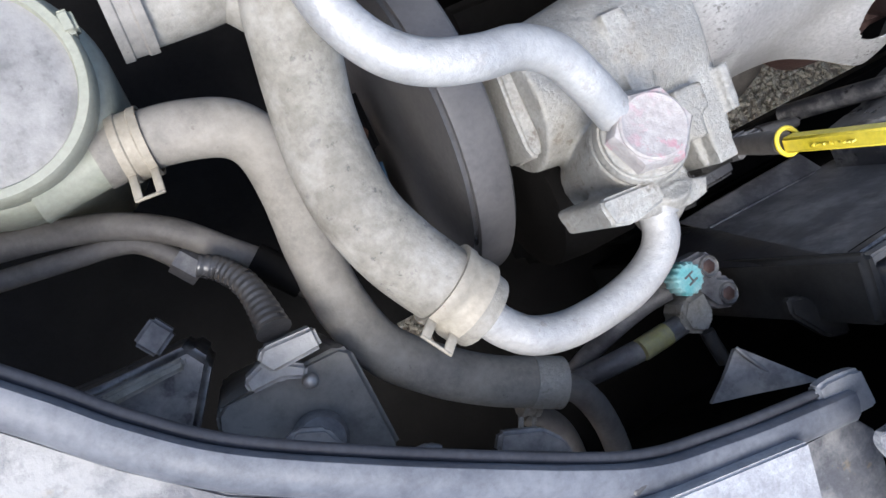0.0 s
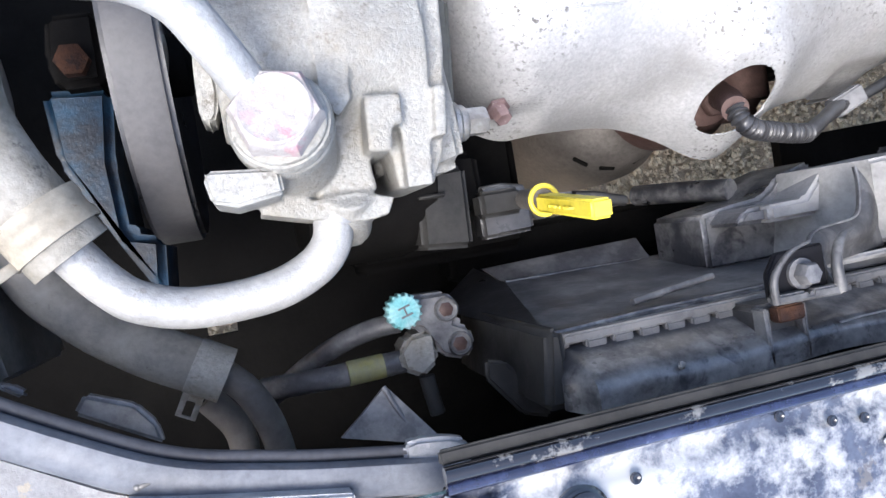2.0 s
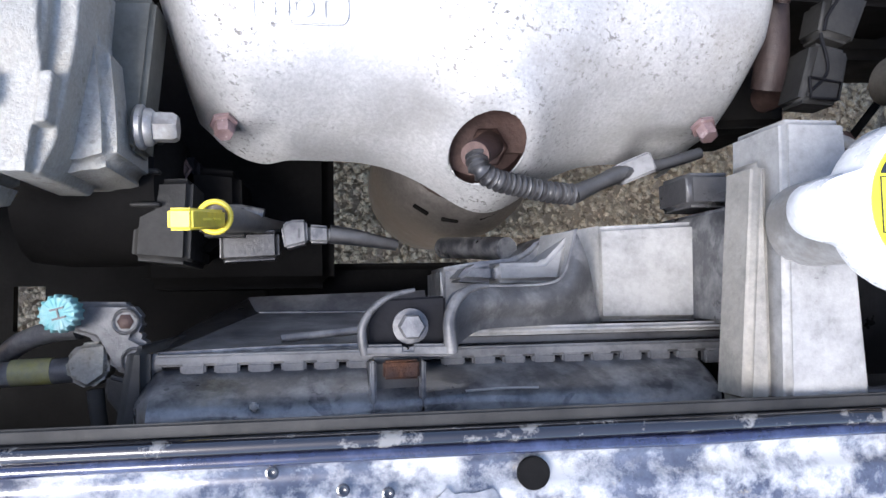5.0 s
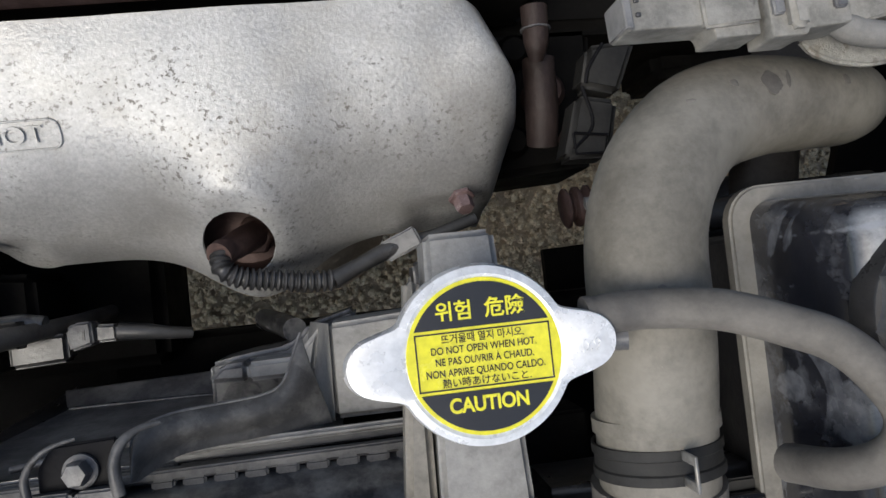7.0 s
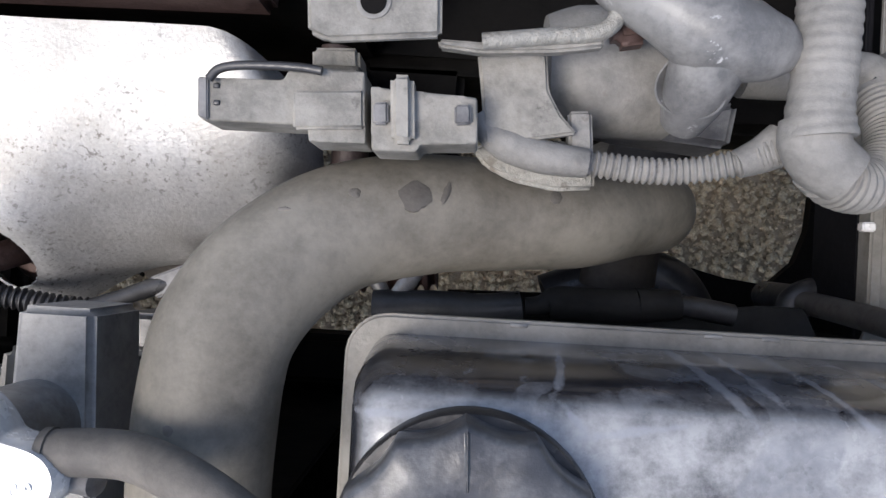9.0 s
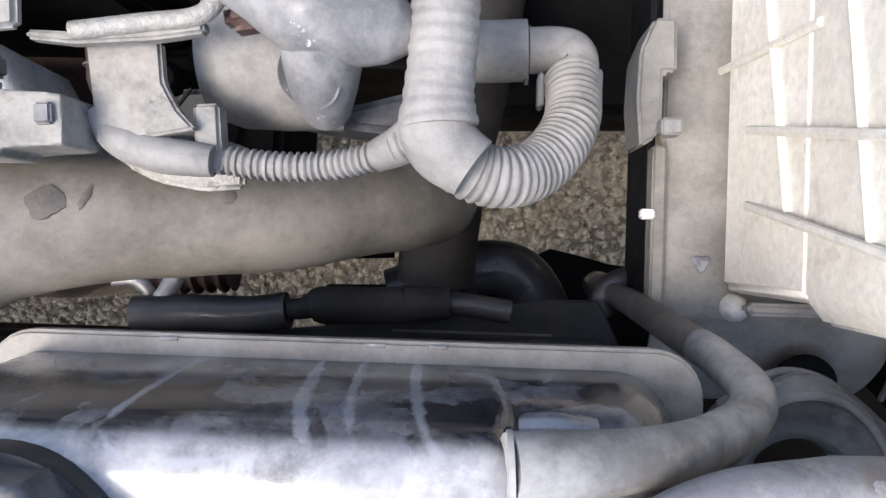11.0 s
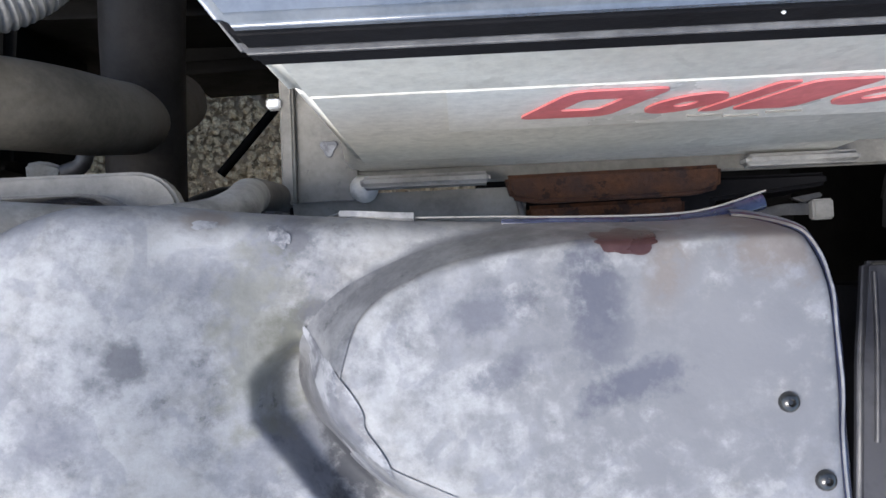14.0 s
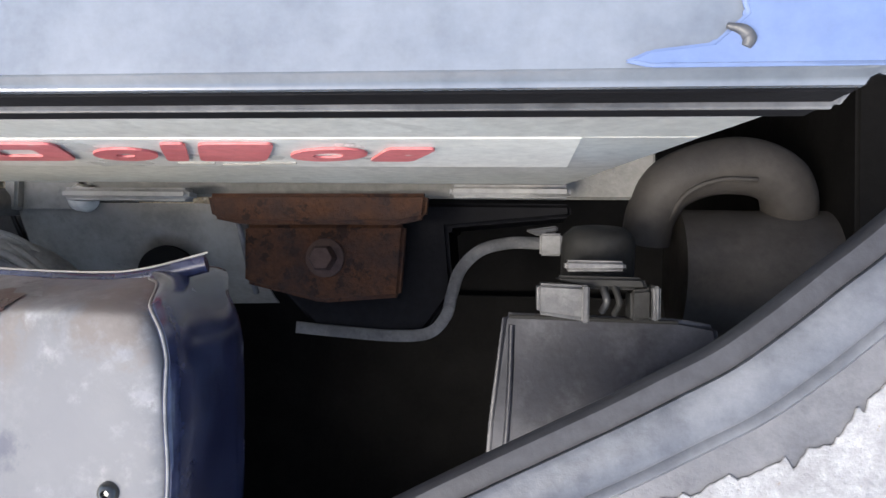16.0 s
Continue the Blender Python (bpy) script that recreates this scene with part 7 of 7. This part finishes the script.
part("catch", box((-0.6546, 0.0790, 0.6000), (0.016, 0.014, 0.012), (0, 0, 30), bevel=0.002), GREY_DARK, fl)
for nm, pts in (("flap", [(-0.5336, -0.0475, 0.6400), (-0.5275, -0.0390, 0.6400), (-0.5060, -0.0483, 0.6400), (-0.4979, -0.0592, 0.6400), (-0.4961, -0.0701, 0.6400)]), ("flap", [(-0.6223, 0.0101, 0.6400), (-0.6142, 0.0124, 0.6400), (-0.6015, 0.0061, 0.6400), (-0.5970, -0.0067, 0.6400), (-0.6222, 0.0033, 0.6400)]), ("flap", [(-0.5684, -0.0279, 0.6300), (-0.5600, -0.0291, 0.6300), (-0.5533, -0.0346, 0.6300), (-0.5560, -0.0372, 0.6300)])):
    f = thing("splash_flap", pts[0], "translucent grey plastic flap by the seal", "flap", "flaps")
    part("tab", prism(pts, 0.63, 0.638, 0.002), GREY_DARK, f)
bs = thing("support_stay", (-0.3761, -0.1064, 0.6000), "dark grey sheet metal stay behind the seal", "bracket")
part("web", slab((-0.3897, -0.0647, 0.645), (-0.3865, -0.0665, 0.647), (-0.3660, -0.0940, 0.668), (-0.4140, -0.0860, 0.640), 0.0025, 16, 0.002), MOUNT_GREY, bs)
part("web_edge", tube([(-0.3897, -0.0640, 0.646), (-0.3860, -0.0740, 0.650), (-0.3800, -0.0860, 0.655), (-0.3745, -0.0930, 0.657)], 0.0014, 8, 5), GREY_DARK, bs, "pale folded edge")
part("stem", tube([(-0.3496, -0.0804, 0.5600), (-0.3488, -0.0892, 0.5600), (-0.3463, -0.1052, 0.5600)], 0.005, 12, 4), LEAD_DARK, bs)

# refrigerant service ports
sp = thing("service_port", (-0.355, -0.05, 0.55), "refrigerant port block with a teal cap and two bolts", "valve")
part("block", prism([(-0.3582, -0.0529, 0.5660), (-0.3406, -0.0516, 0.5660), (-0.3411, -0.0723, 0.5660), (-0.3524, -0.0803, 0.5660), (-0.3639, -0.0743, 0.5660), (-0.3660, -0.0621, 0.5660)], 0.54, 0.566, 0.003), CAST, sp)
part("ear", prism([(-0.3642, -0.0282, 0.5660), (-0.3294, -0.0294, 0.5660), (-0.3216, -0.0400, 0.5660), (-0.3263, -0.0499, 0.5660), (-0.3178, -0.0545, 0.5660), (-0.3155, -0.0670, 0.5660), (-0.3236, -0.0746, 0.5660), (-0.3390, -0.0691, 0.5660), (-0.3493, -0.0506, 0.5660), (-0.3643, -0.0453, 0.5660)], 0.545, 0.562, 0.003), GREY_DARK, sp)
for p in ((-0.3316, -0.0407, 0.5620), (-0.3261, -0.0635, 0.5620)):
    part("bolt", lathe([(0.0080, 0), (0.0080, 0.004), (0.0070, 0.005), (0.0058, 0.0042), (0.0052, 0.003)], pose(*p), 24), BLACK_DUSTY, sp)
    part("bolt_socket", lathe([(0.0048, 0.002), (0.0048, 0.0045), (0.0036, 0.0052)], pose(*p), 6), RUST_DARK, sp, "brown socket head")
part("stem", tube([(-0.362, -0.035, 0.555), (-0.362, -0.035, 0.578)], 0.006, 16, smooth=False), STEEL, sp)
part("cap", lathe([(0.0088, 0.574), (0.0098, 0.576), (0.0098, 0.587), (0.009, 0.5885), (0.002, 0.5885)], pose(-0.362, -0.035, 0, 0, 0, 0), 72, wave=lambda a, r: 0.12 * (1 if math.sin(16 * a) > 0.2 else 0) if r > 0.0095 else 0), TEAL, sp, "teal ribbed cap marked H")
writing("H", pose(-0.362, -0.035, 0.589, 0, 0, -75), 0.011, GREY_DARK, sp)
part("hose", tube([(-0.3609, -0.0445, 0.5550), (-0.3780, -0.0462, 0.5500), (-0.3988, -0.0530, 0.5400), (-0.4205, -0.0663, 0.5200), (-0.4439, -0.0839, 0.5000)], 0.0065, 16), GREY_DARK, sp)
part("hose", tube([(-0.3617, -0.0689, 0.5550), (-0.3809, -0.0697, 0.5550), (-0.4012, -0.0710, 0.5500), (-0.4248, -0.0723, 0.5400), (-0.4493, -0.0749, 0.5200)], 0.0075, 16), GREY_DARK, sp)
part("sticker", tube([(-0.3747, -0.0692, 0.5555), (-0.3974, -0.0698, 0.5555)], 0.0079, 16, smooth=False), FADED_YELLOW, sp, "worn yellow label")

# ---- top of the engine: connectors, bracket, conduit ----
cx = thing("wiring_connector", (0.11, 0.125, 0.75), "dusty grey rectangular wiring connector pair", "connector")
casting("male_half", prism([(0.0748, 0.1336), (0.1038, 0.1340), (0.1057, 0.1386), (0.1315, 0.1382), (0.1332, 0.1135), (0.1137, 0.1131), (0.1124, 0.1187), (0.0765, 0.1187)], 0.752, 0.772, 0.0), CONNECTOR, cx, "", 0.0008, 4)
part("raised_lid", prism([(0.1076, 0.1301), (0.1318, 0.1312), (0.1327, 0.1183), (0.1085, 0.1168)], 0.77, 0.7745, 0.001), CONNECTOR, cx)
casting("female_half", prism([(0.1342, 0.1322), (0.1699, 0.1302), (0.1710, 0.1146), (0.1518, 0.1134), (0.1507, 0.1108), (0.1356, 0.1106)], 0.755, 0.776, 0.0), CONNECTOR, cx, "", 0.0008, 4)
part("collar", prism([(0.1410, 0.1356), (0.1488, 0.1357), (0.1503, 0.1131), (0.1425, 0.1130)], 0.77, 0.781, 0.002), CONNECTOR, cx)
part("latch", prism([(0.1625, 0.1269), (0.1679, 0.1272), (0.1684, 0.1207), (0.1629, 0.1203)], 0.774, 0.7785, 0.0008), GREY_DARK, cx)
part("latch", prism([(0.1355, 0.1263), (0.1406, 0.1267), (0.1411, 0.1194), (0.1360, 0.1191)], 0.774, 0.7785, 0.0008), GREY_DARK, cx)
for at in ((0.0811, 0.1307, 0.7722), (0.0815, 0.1249, 0.7722)):
    part("pin_hole", box(at, (0.0022, 0.0018, 0.0012), bevel=0.0003, segs=1), BLACK, cx)
part("end_edge", prism([(0.0748, 0.1332), (0.0782, 0.1332), (0.0791, 0.1189), (0.0756, 0.1197)], 0.752, 0.7735, 0.0005), GREY_DARK, cx)
part("wire", tube([(0.0794, 0.1322, 0.7750), (0.0827, 0.1358, 0.7750), (0.0911, 0.1374, 0.7750), (0.1080, 0.1376, 0.7750), (0.1175, 0.1367, 0.7750)], 0.0016, 10), BLACK, cx)
hb = thing("lifting_bracket", (0.14, 0.17, 0.76), "worn grey steel engine bracket with a round hole", "bracket")
plate = prism([(0.1094, 0.1904), (0.1553, 0.1927), (0.1571, 0.1491), (0.1337, 0.1471), (0.1191, 0.1459), (0.1127, 0.1488)], 0.774, 0.779, 0.0015)
part("plate", plate, CONNECTOR, hb)
part("hole_ring", lathe([(0.0058, 0), (0.0058, 0.0006), (0.005, 0.0009), (0.0042, 0.0006)], pose(*(0.1342, 0.1593, 0.7790)), 24), CONDUIT, hb)
part("hole", lathe([(0.0043, 0.0005), (0.0043, 0.0012)], pose(*(0.1342, 0.1593, 0.7790)), 24), DARK, hb, "dark punched hole")
part("flange", prism([(0.1556, 0.1504), (0.1705, 0.1498), (0.1981, 0.1528), (0.2109, 0.1542), (0.2115, 0.1499), (0.1966, 0.1476), (0.1708, 0.1461), (0.1558, 0.1475)], 0.766, 0.772, 0.001), CONNECTOR, hb)
part("rod", tube([(0.1705, 0.1498, 0.7720), (0.1926, 0.1525, 0.7720), (0.2090, 0.1545, 0.7720), (0.2151, 0.1600, 0.7720), (0.2154, 0.1695, 0.7720), (0.2128, 0.1822, 0.7720)], 0.003, 12, 6), CAST, hb)
part("drop_strap", prism([(0.1691, 0.1487), (0.1933, 0.1500), (0.1947, 0.1368), (0.1994, 0.1285), (0.2055, 0.1222), (0.1829, 0.1180), (0.1734, 0.1165), (0.1714, 0.1335)], 0.757, 0.762, 0.001), CONNECTOR, hb)
part("tongue", prism([(0.1685, 0.1183), (0.1806, 0.1232), (0.2054, 0.1226), (0.2155, 0.1191), (0.2152, 0.1051), (0.2004, 0.1038), (0.1848, 0.1065), (0.1741, 0.1114)], 0.738, 0.743, 0.0015), CAST, hb, "bare worn metal tongue")
part("rear_leg", prism([(0.1089, 0.1504), (0.1260, 0.1508), (0.1269, 0.1425), (0.1094, 0.1425)], 0.735, 0.755, 0.0015), CONNECTOR, hb)

lm = thing("wiring_conduit", (0.25, 0.12, 0.74), "dusty grey taped and corrugated wiring conduit", "conduit")
part("trunk", tube([(0.2850, 0.1880, 0.7720), (0.2845, 0.1655, 0.7720), (0.2840, 0.1462, 0.7720), (0.2829, 0.1316, 0.7720), (0.2835, 0.1227, 0.7720)], [0.0098, 0.0098, 0.0098, 0.0105, 0.0115], 24, 12, rib=0.00018, pitch=0.0042, wob=0.08), CONDUIT, lm)
part("taped_joint", tube([(0.2815, 0.1296, 0.7700), (0.2823, 0.1231, 0.7700), (0.2855, 0.1165, 0.7700), (0.2937, 0.1107, 0.7700)], [0.0105, 0.0115, 0.0108, 0.01], 24, 8, wob=0.1), CONDUIT, lm)
part("loop", tube([(0.2860, 0.1155, 0.7650), (0.2937, 0.1107, 0.7620), (0.3033, 0.1093, 0.7580), (0.3129, 0.1127, 0.7500), (0.3213, 0.1209, 0.7420), (0.3266, 0.1313, 0.7350), (0.3276, 0.1423, 0.7280), (0.3275, 0.1481, 0.7240)], 0.0094, 24, 10, rib=0.00045, pitch=0.0027), CONDUIT, lm)
part("branch", tube([(0.2107, 0.1137, 0.7520), (0.2288, 0.1119, 0.7520), (0.2451, 0.1123, 0.7520), (0.2609, 0.1151, 0.7560), (0.2733, 0.1194, 0.7620)], 0.0045, 18, 10, rib=0.0005, pitch=0.0025), CONDUIT, lm)
part("branch_tape", tube([(0.2616, 0.1147, 0.7580), (0.2695, 0.1183, 0.7580), (0.2765, 0.1225, 0.7580)], [0.005, 0.0062, 0.008], 18, 6, wob=0.1), CONDUIT, lm)
part("loom", tube([(0.1707, 0.1279, 0.7570), (0.1750, 0.1222, 0.7570), (0.1822, 0.1178, 0.7570), (0.1943, 0.1142, 0.7570), (0.2100, 0.1126, 0.7570)], [0.0045, 0.005, 0.0062, 0.0062, 0.005], 16, 6, wob=0.15), CONDUIT, lm)
part("clip", prism([(0.2022, 0.1310), (0.2108, 0.1315), (0.2127, 0.1090), (0.2039, 0.1094)], 0.748, 0.757, 0.0012), CONDUIT, lm)
es = thing("sensor_plug", (0.32, 0.16, 0.71), "dusty grey elbow sensor plug", "plug")
part("barrel", tube([(0.2777, 0.1608, 0.7120), (0.2944, 0.1606, 0.7120), (0.3119, 0.1613, 0.7120)], 0.0115, 24, 4), CONDUIT, es)
part("elbow", tube([(0.3123, 0.1602, 0.7160), (0.3237, 0.1604, 0.7160), (0.3286, 0.1575, 0.7160), (0.3286, 0.1490, 0.7160), (0.3281, 0.1429, 0.7160)], [0.0085, 0.0085, 0.009, 0.0098, 0.0098], 20, 6), CONDUIT, es)
part("clip", box((0.3376, 0.1462, 0.7170), (0.0022, 0.012, 0.012), bevel=0.0006), CONDUIT, es)
part("clip", box((0.3168, 0.1448, 0.7170), (0.0022, 0.012, 0.012), bevel=0.0006), CONDUIT, es)
part("seam", tube([(0.3119, 0.1702, 0.7140), (0.3121, 0.1607, 0.7140), (0.3118, 0.1480, 0.7140)], 0.0009, 6, 4), BLACK, es)

ig = thing("idle_actuator", (0.22, 0.15, 0.7), "grey cast sensor body with a translucent protective boot", "sensor")
part("body", tube([(0.1966, 0.1536, 0.7220), (0.2077, 0.1542, 0.7220), (0.2255, 0.1541, 0.7220), (0.2460, 0.1527, 0.7180)], [0.022, 0.0255, 0.026, 0.024], 32, 5), CONDUIT, ig)
part("foot", prism([(0.2132, 0.1412), (0.2450, 0.1397), (0.2782, 0.1484), (0.2751, 0.1279), (0.2342, 0.1318), (0.2181, 0.1347)], 0.68, 0.712, 0.003), GREY_DARK, ig)
part("boot", tube([(0.2111, 0.1815, 0.7700), (0.2189, 0.1726, 0.7720), (0.2311, 0.1640, 0.7740), (0.2450, 0.1565, 0.7740), (0.2577, 0.1534, 0.7720), (0.2684, 0.1521, 0.7700), (0.2776, 0.1509, 0.7680)], [0.0118, 0.0122, 0.0128, 0.0150, 0.0140, 0.0108, 0.0042], 30, 8, wob=0.08), BOOT, ig, "cloudy translucent boot")
part("boot_bell", tube([(0.2487, 0.1539, 0.7720), (0.2466, 0.1448, 0.7660), (0.2453, 0.1366, 0.7570), (0.2447, 0.1306, 0.7480)], [0.0140, 0.0125, 0.0105, 0.0080], 30, 6, wob=0.1), BOOT, ig, "open bell of the boot")
BELL = Matrix.Translation((0.2427, 0.1401, 0.766)) @ Vector((-0.42, -0.30, 0.86)).to_track_quat("Z", "Y").to_matrix().to_4x4()
part("boot_cup", lathe([(0.0040, -0.022), (0.0085, -0.014), (0.0108, -0.004), (0.0121, 0.0008), (0.0114, 0.0012), (0.0100, -0.003), (0.0078, -0.0125), (0.002, -0.015)], BELL, 36, wave=lambda a, r: 0.05 * math.sin(3 * a + 1)), BOOT, ig, "open end of the boot with a thin rim")
part("cup_inside", lathe([(0.0096, -0.0025), (0.0074, -0.0118), (0.001, -0.0140)], BELL, 30), RUST_DARK, ig, "brown shadowed inside")
part("knob", box((0.2214, 0.1578, 0.7620), (0.013, 0.010, 0.012), (0, 0, 10), bevel=0.003), RUST_DARK, ig)
part("clip_window", box((0.2240, 0.1405, 0.7380), (0.007, 0.003, 0.002), bevel=0.0005), GREY_DARK, ig)

# ---- lower pipes beside the reservoir ----
lp = thing("inlet_pipe", (0.27, 0.08, 0.5), "dark brown rubber pipe", "pipe")
part("pipe", tube([(0.2944, 0.2385, 0.5900), (0.2893, 0.2008, 0.5750), (0.2824, 0.1662, 0.5600), (0.2743, 0.1292, 0.5400), (0.2702, 0.0953, 0.5300), (0.2681, 0.0644, 0.5250)], 0.0245, 28, 6), INLET, lp)
part("dark_hose", tube([(0.2319, 0.0468, 0.4400), (0.2866, 0.0676, 0.4400), (0.3201, 0.0674, 0.4400), (0.3387, 0.0465, 0.4400), (0.3449, 0.0214, 0.4400)], 0.022, 20, 6), BLACK, lp)
part("end_hose", tube([(0.3679, 0.0488, 0.5600), (0.3679, 0.0618, 0.5600), (0.3793, 0.0689, 0.5600), (0.3918, 0.0661, 0.5500), (0.3954, 0.0553, 0.5600)], 0.008, 16, 6), BLACK, lp)
ip = thing("inline_plug", (0.21, 0.055, 0.62), "dark grey inline cable plug beside the reservoir", "plug")
part("plug", tube([(0.2007, 0.0530, 0.6250), (0.2083, 0.0538, 0.6250), (0.2125, 0.0552, 0.6250), (0.2181, 0.0557, 0.6250), (0.2571, 0.0564, 0.6250), (0.2599, 0.0570, 0.6250), (0.2821, 0.0586, 0.6250)], [0.005, 0.0055, 0.0065, 0.0095, 0.0095, 0.0098, 0.008], 16, 3), LEAD_DARK, ip)
part("tail", tube([(0.2785, 0.0579, 0.6200), (0.2925, 0.0573, 0.6200), (0.3121, 0.0544, 0.6200)], 0.006, 12, 3), BLACK, ip)
part("front_plug", tube([(0.1194, 0.0479, 0.6200), (0.1509, 0.0493, 0.6200), (0.1794, 0.0492, 0.6200), (0.1993, 0.0520, 0.6200)], 0.0095, 14, 3), BLACK, ip)
wp = thing("splash_plate", (0.3, 0.05, 0.58), "dark green-grey sheet metal plate behind the reservoir", "plate")
part("plate", prism([(0.1297, 0.0333, 0.5970), (0.2296, 0.0436, 0.5970), (0.3342, 0.0594, 0.5970), (0.3594, 0.0599, 0.5970), (0.3711, 0.0368, 0.5970), (0.3637, 0.0225, 0.5970), (0.1296, 0.0228, 0.5970)], 0.59, 0.594, 0.001), LEAD_DARK, wp)
part("slot", box((0.2926, 0.0409, 0.5980), (0.085, 0.0012, 0.0008), bevel=0), BLACK, wp)
rd = thing("shift_cable", (0.25, 0.07, 0.5), "thin dark shift cable with a small clevis", "cable")
part("cable", tube([(0.1460, 0.0703, 0.5000), (0.1838, 0.0784, 0.5000), (0.2383, 0.0811, 0.5000)], 0.0035, 10, 4), DARK, rd)
part("clevis", prism([(0.2017, 0.0954), (0.2135, 0.0970), (0.2269, 0.0919), (0.2234, 0.0819), (0.2032, 0.0820)], 0.53, 0.55, 0.002), CAST, rd)
part("shackle", tube([(0.2220, 0.1086, 0.5500), (0.2338, 0.1135, 0.5500), (0.2404, 0.1068, 0.5500), (0.2387, 0.0935, 0.5500), (0.2269, 0.0885, 0.5500)], 0.005, 12, 5), GREY_DARK, rd)
part("stay_rod", tube([(0.2753, 0.1070, 0.4000), (0.3046, 0.1397, 0.4000), (0.3391, 0.1792, 0.4000)], 0.004, 10, 3), DARK, rd)
part("spring_coil", tube([(0.1018, 0.0661, 0.5600), (0.1235, 0.0677, 0.5600), (0.1501, 0.0699, 0.5600)], 0.012, 16, 5, rib=0.002, pitch=0.008), RUST_DARK, rd)
bc = thing("hose_bracket", (0.13, 0.06, 0.6), "pale bent steel bracket beside the hose", "bracket")
part("leg", tube([(0.1251, 0.0465, 0.6200), (0.1324, 0.0550, 0.6200), (0.1397, 0.0663, 0.6200), (0.1455, 0.0747, 0.6200)], 0.005, 10, 5, flat=0.6), STEEL, bc)
part("leg", tube([(0.1018, 0.0643, 0.6100), (0.1136, 0.0643, 0.6100), (0.1223, 0.0570, 0.6100), (0.1207, 0.0454, 0.6100)], 0.004, 10, 5, flat=0.6), STEEL, bc)
bk = thing("coil_lead", (0.06, 0.13, 0.58), "dark grey ignition lead boot with moulded seams beside the heat shield", "cable")
part("boot", prism([(0.123, 0.1707), (0.1157, 0.1432), (0.1409, 0.1366), (0.1572, 0.1725)], 0.560, 0.588, 0.004), LEAD_DARK, bk)
part("boot_end", prism([(0.1128, 0.1392), (0.1408, 0.1335), (0.1315, 0.0955), (0.0997, 0.0967)], 0.556, 0.586, 0.004), LEAD_DARK, bk, "moulded boot end")
part("end_frame", tube([(x, y, 0.5868) for x, y in [(0.107, 0.1131), (0.1298, 0.1101), (0.1266, 0.0984), (0.1074, 0.0993), (0.107, 0.1131)]], 0.0011, 8, smooth=False), BLACK_AND_SHADE, bk)
part("seam", tube([(0.1157, 0.1432, 0.5882), (0.1208, 0.1179, 0.5865), (0.1067, 0.1027, 0.5862)], 0.0012, 8, 5), BLACK_AND_SHADE, bk, "black moulded seam")
part("seam", tube([(0.1330, 0.1707, 0.5882), (0.1217, 0.1552, 0.5882), (0.1187, 0.1452, 0.5882)], 0.0012, 8, 5), BLACK_AND_SHADE, bk, "black moulded seam")
sn = thing("manifold_stud", (0.09, 0.15, 0.56), "rust-brown stud and grey-brown tube beside the heat shield", "stud")
part("tube", tube([(0.0934, 0.1687, 0.570), (0.0928, 0.135, 0.568), (0.0922, 0.1116, 0.560)], [0.0110, 0.0115, 0.0105], 24, 4), STUD, sn)
part("stud", tube([(0.0868, 0.1949, 0.598), (0.0865, 0.1727, 0.596), (0.0863, 0.161, 0.592)], [0.0088, 0.0082, 0.0045], 18, 4), STUD, sn)
part("washer", tube([(0.0865, 0.1797, 0.597), (0.0865, 0.1807, 0.597)], 0.0098, 20, smooth=False), GREY_DARK, sn)

# loose stones on the ground
rng = np.random.default_rng(7)
verts, faces = [], []
unit = [(0, 0, 1), (0.9, 0, 0.3), (0.3, 0.85, 0.3), (-0.7, 0.5, 0.3), (-0.7, -0.5, 0.3), (0.3, -0.85, 0.3), (0.5, 0.4, -0.4), (-0.6, 0, -0.4), (0.3, -0.6, -0.4)]
tris = [(0, 1, 2), (0, 2, 3), (0, 3, 4), (0, 4, 5), (0, 5, 1), (1, 6, 2), (2, 6, 7), (2, 7, 3), (3, 7, 4), (4, 7, 8), (4, 8, 5), (5, 8, 6), (5, 6, 1)]
for k in range(24000):
    x, y = rng.uniform(-0.62, 0.72), rng.uniform(-0.1, 0.36)
    r, a = 0.0022 + 0.0042 * rng.uniform(0, 1) ** 2, rng.uniform(0, 6.28)
    sx, sy, sz = r * rng.uniform(0.8, 1.3), r * rng.uniform(0.8, 1.3), r * rng.uniform(0.5, 0.9)
    base = len(verts)
    for vx, vy, vz in unit:
        vx, vy = vx * sx * rng.uniform(0.85, 1.15), vy * sy * rng.uniform(0.85, 1.15)
        verts.append((x + vx * math.cos(a) - vy * math.sin(a), y + vx * math.sin(a) + vy * math.cos(a), 0.3 * r + vz * sz))
    faces += [tuple(base + i for i in f) for f in tris]
me = bpy.data.meshes.new("gravel_stones")
me.from_pydata(verts, [], faces)
me.materials.append(STONES)
tagged(new("gravel_stones", me), "pale brown and grey gravel stones on the ground", "gravel", "", "stuff")
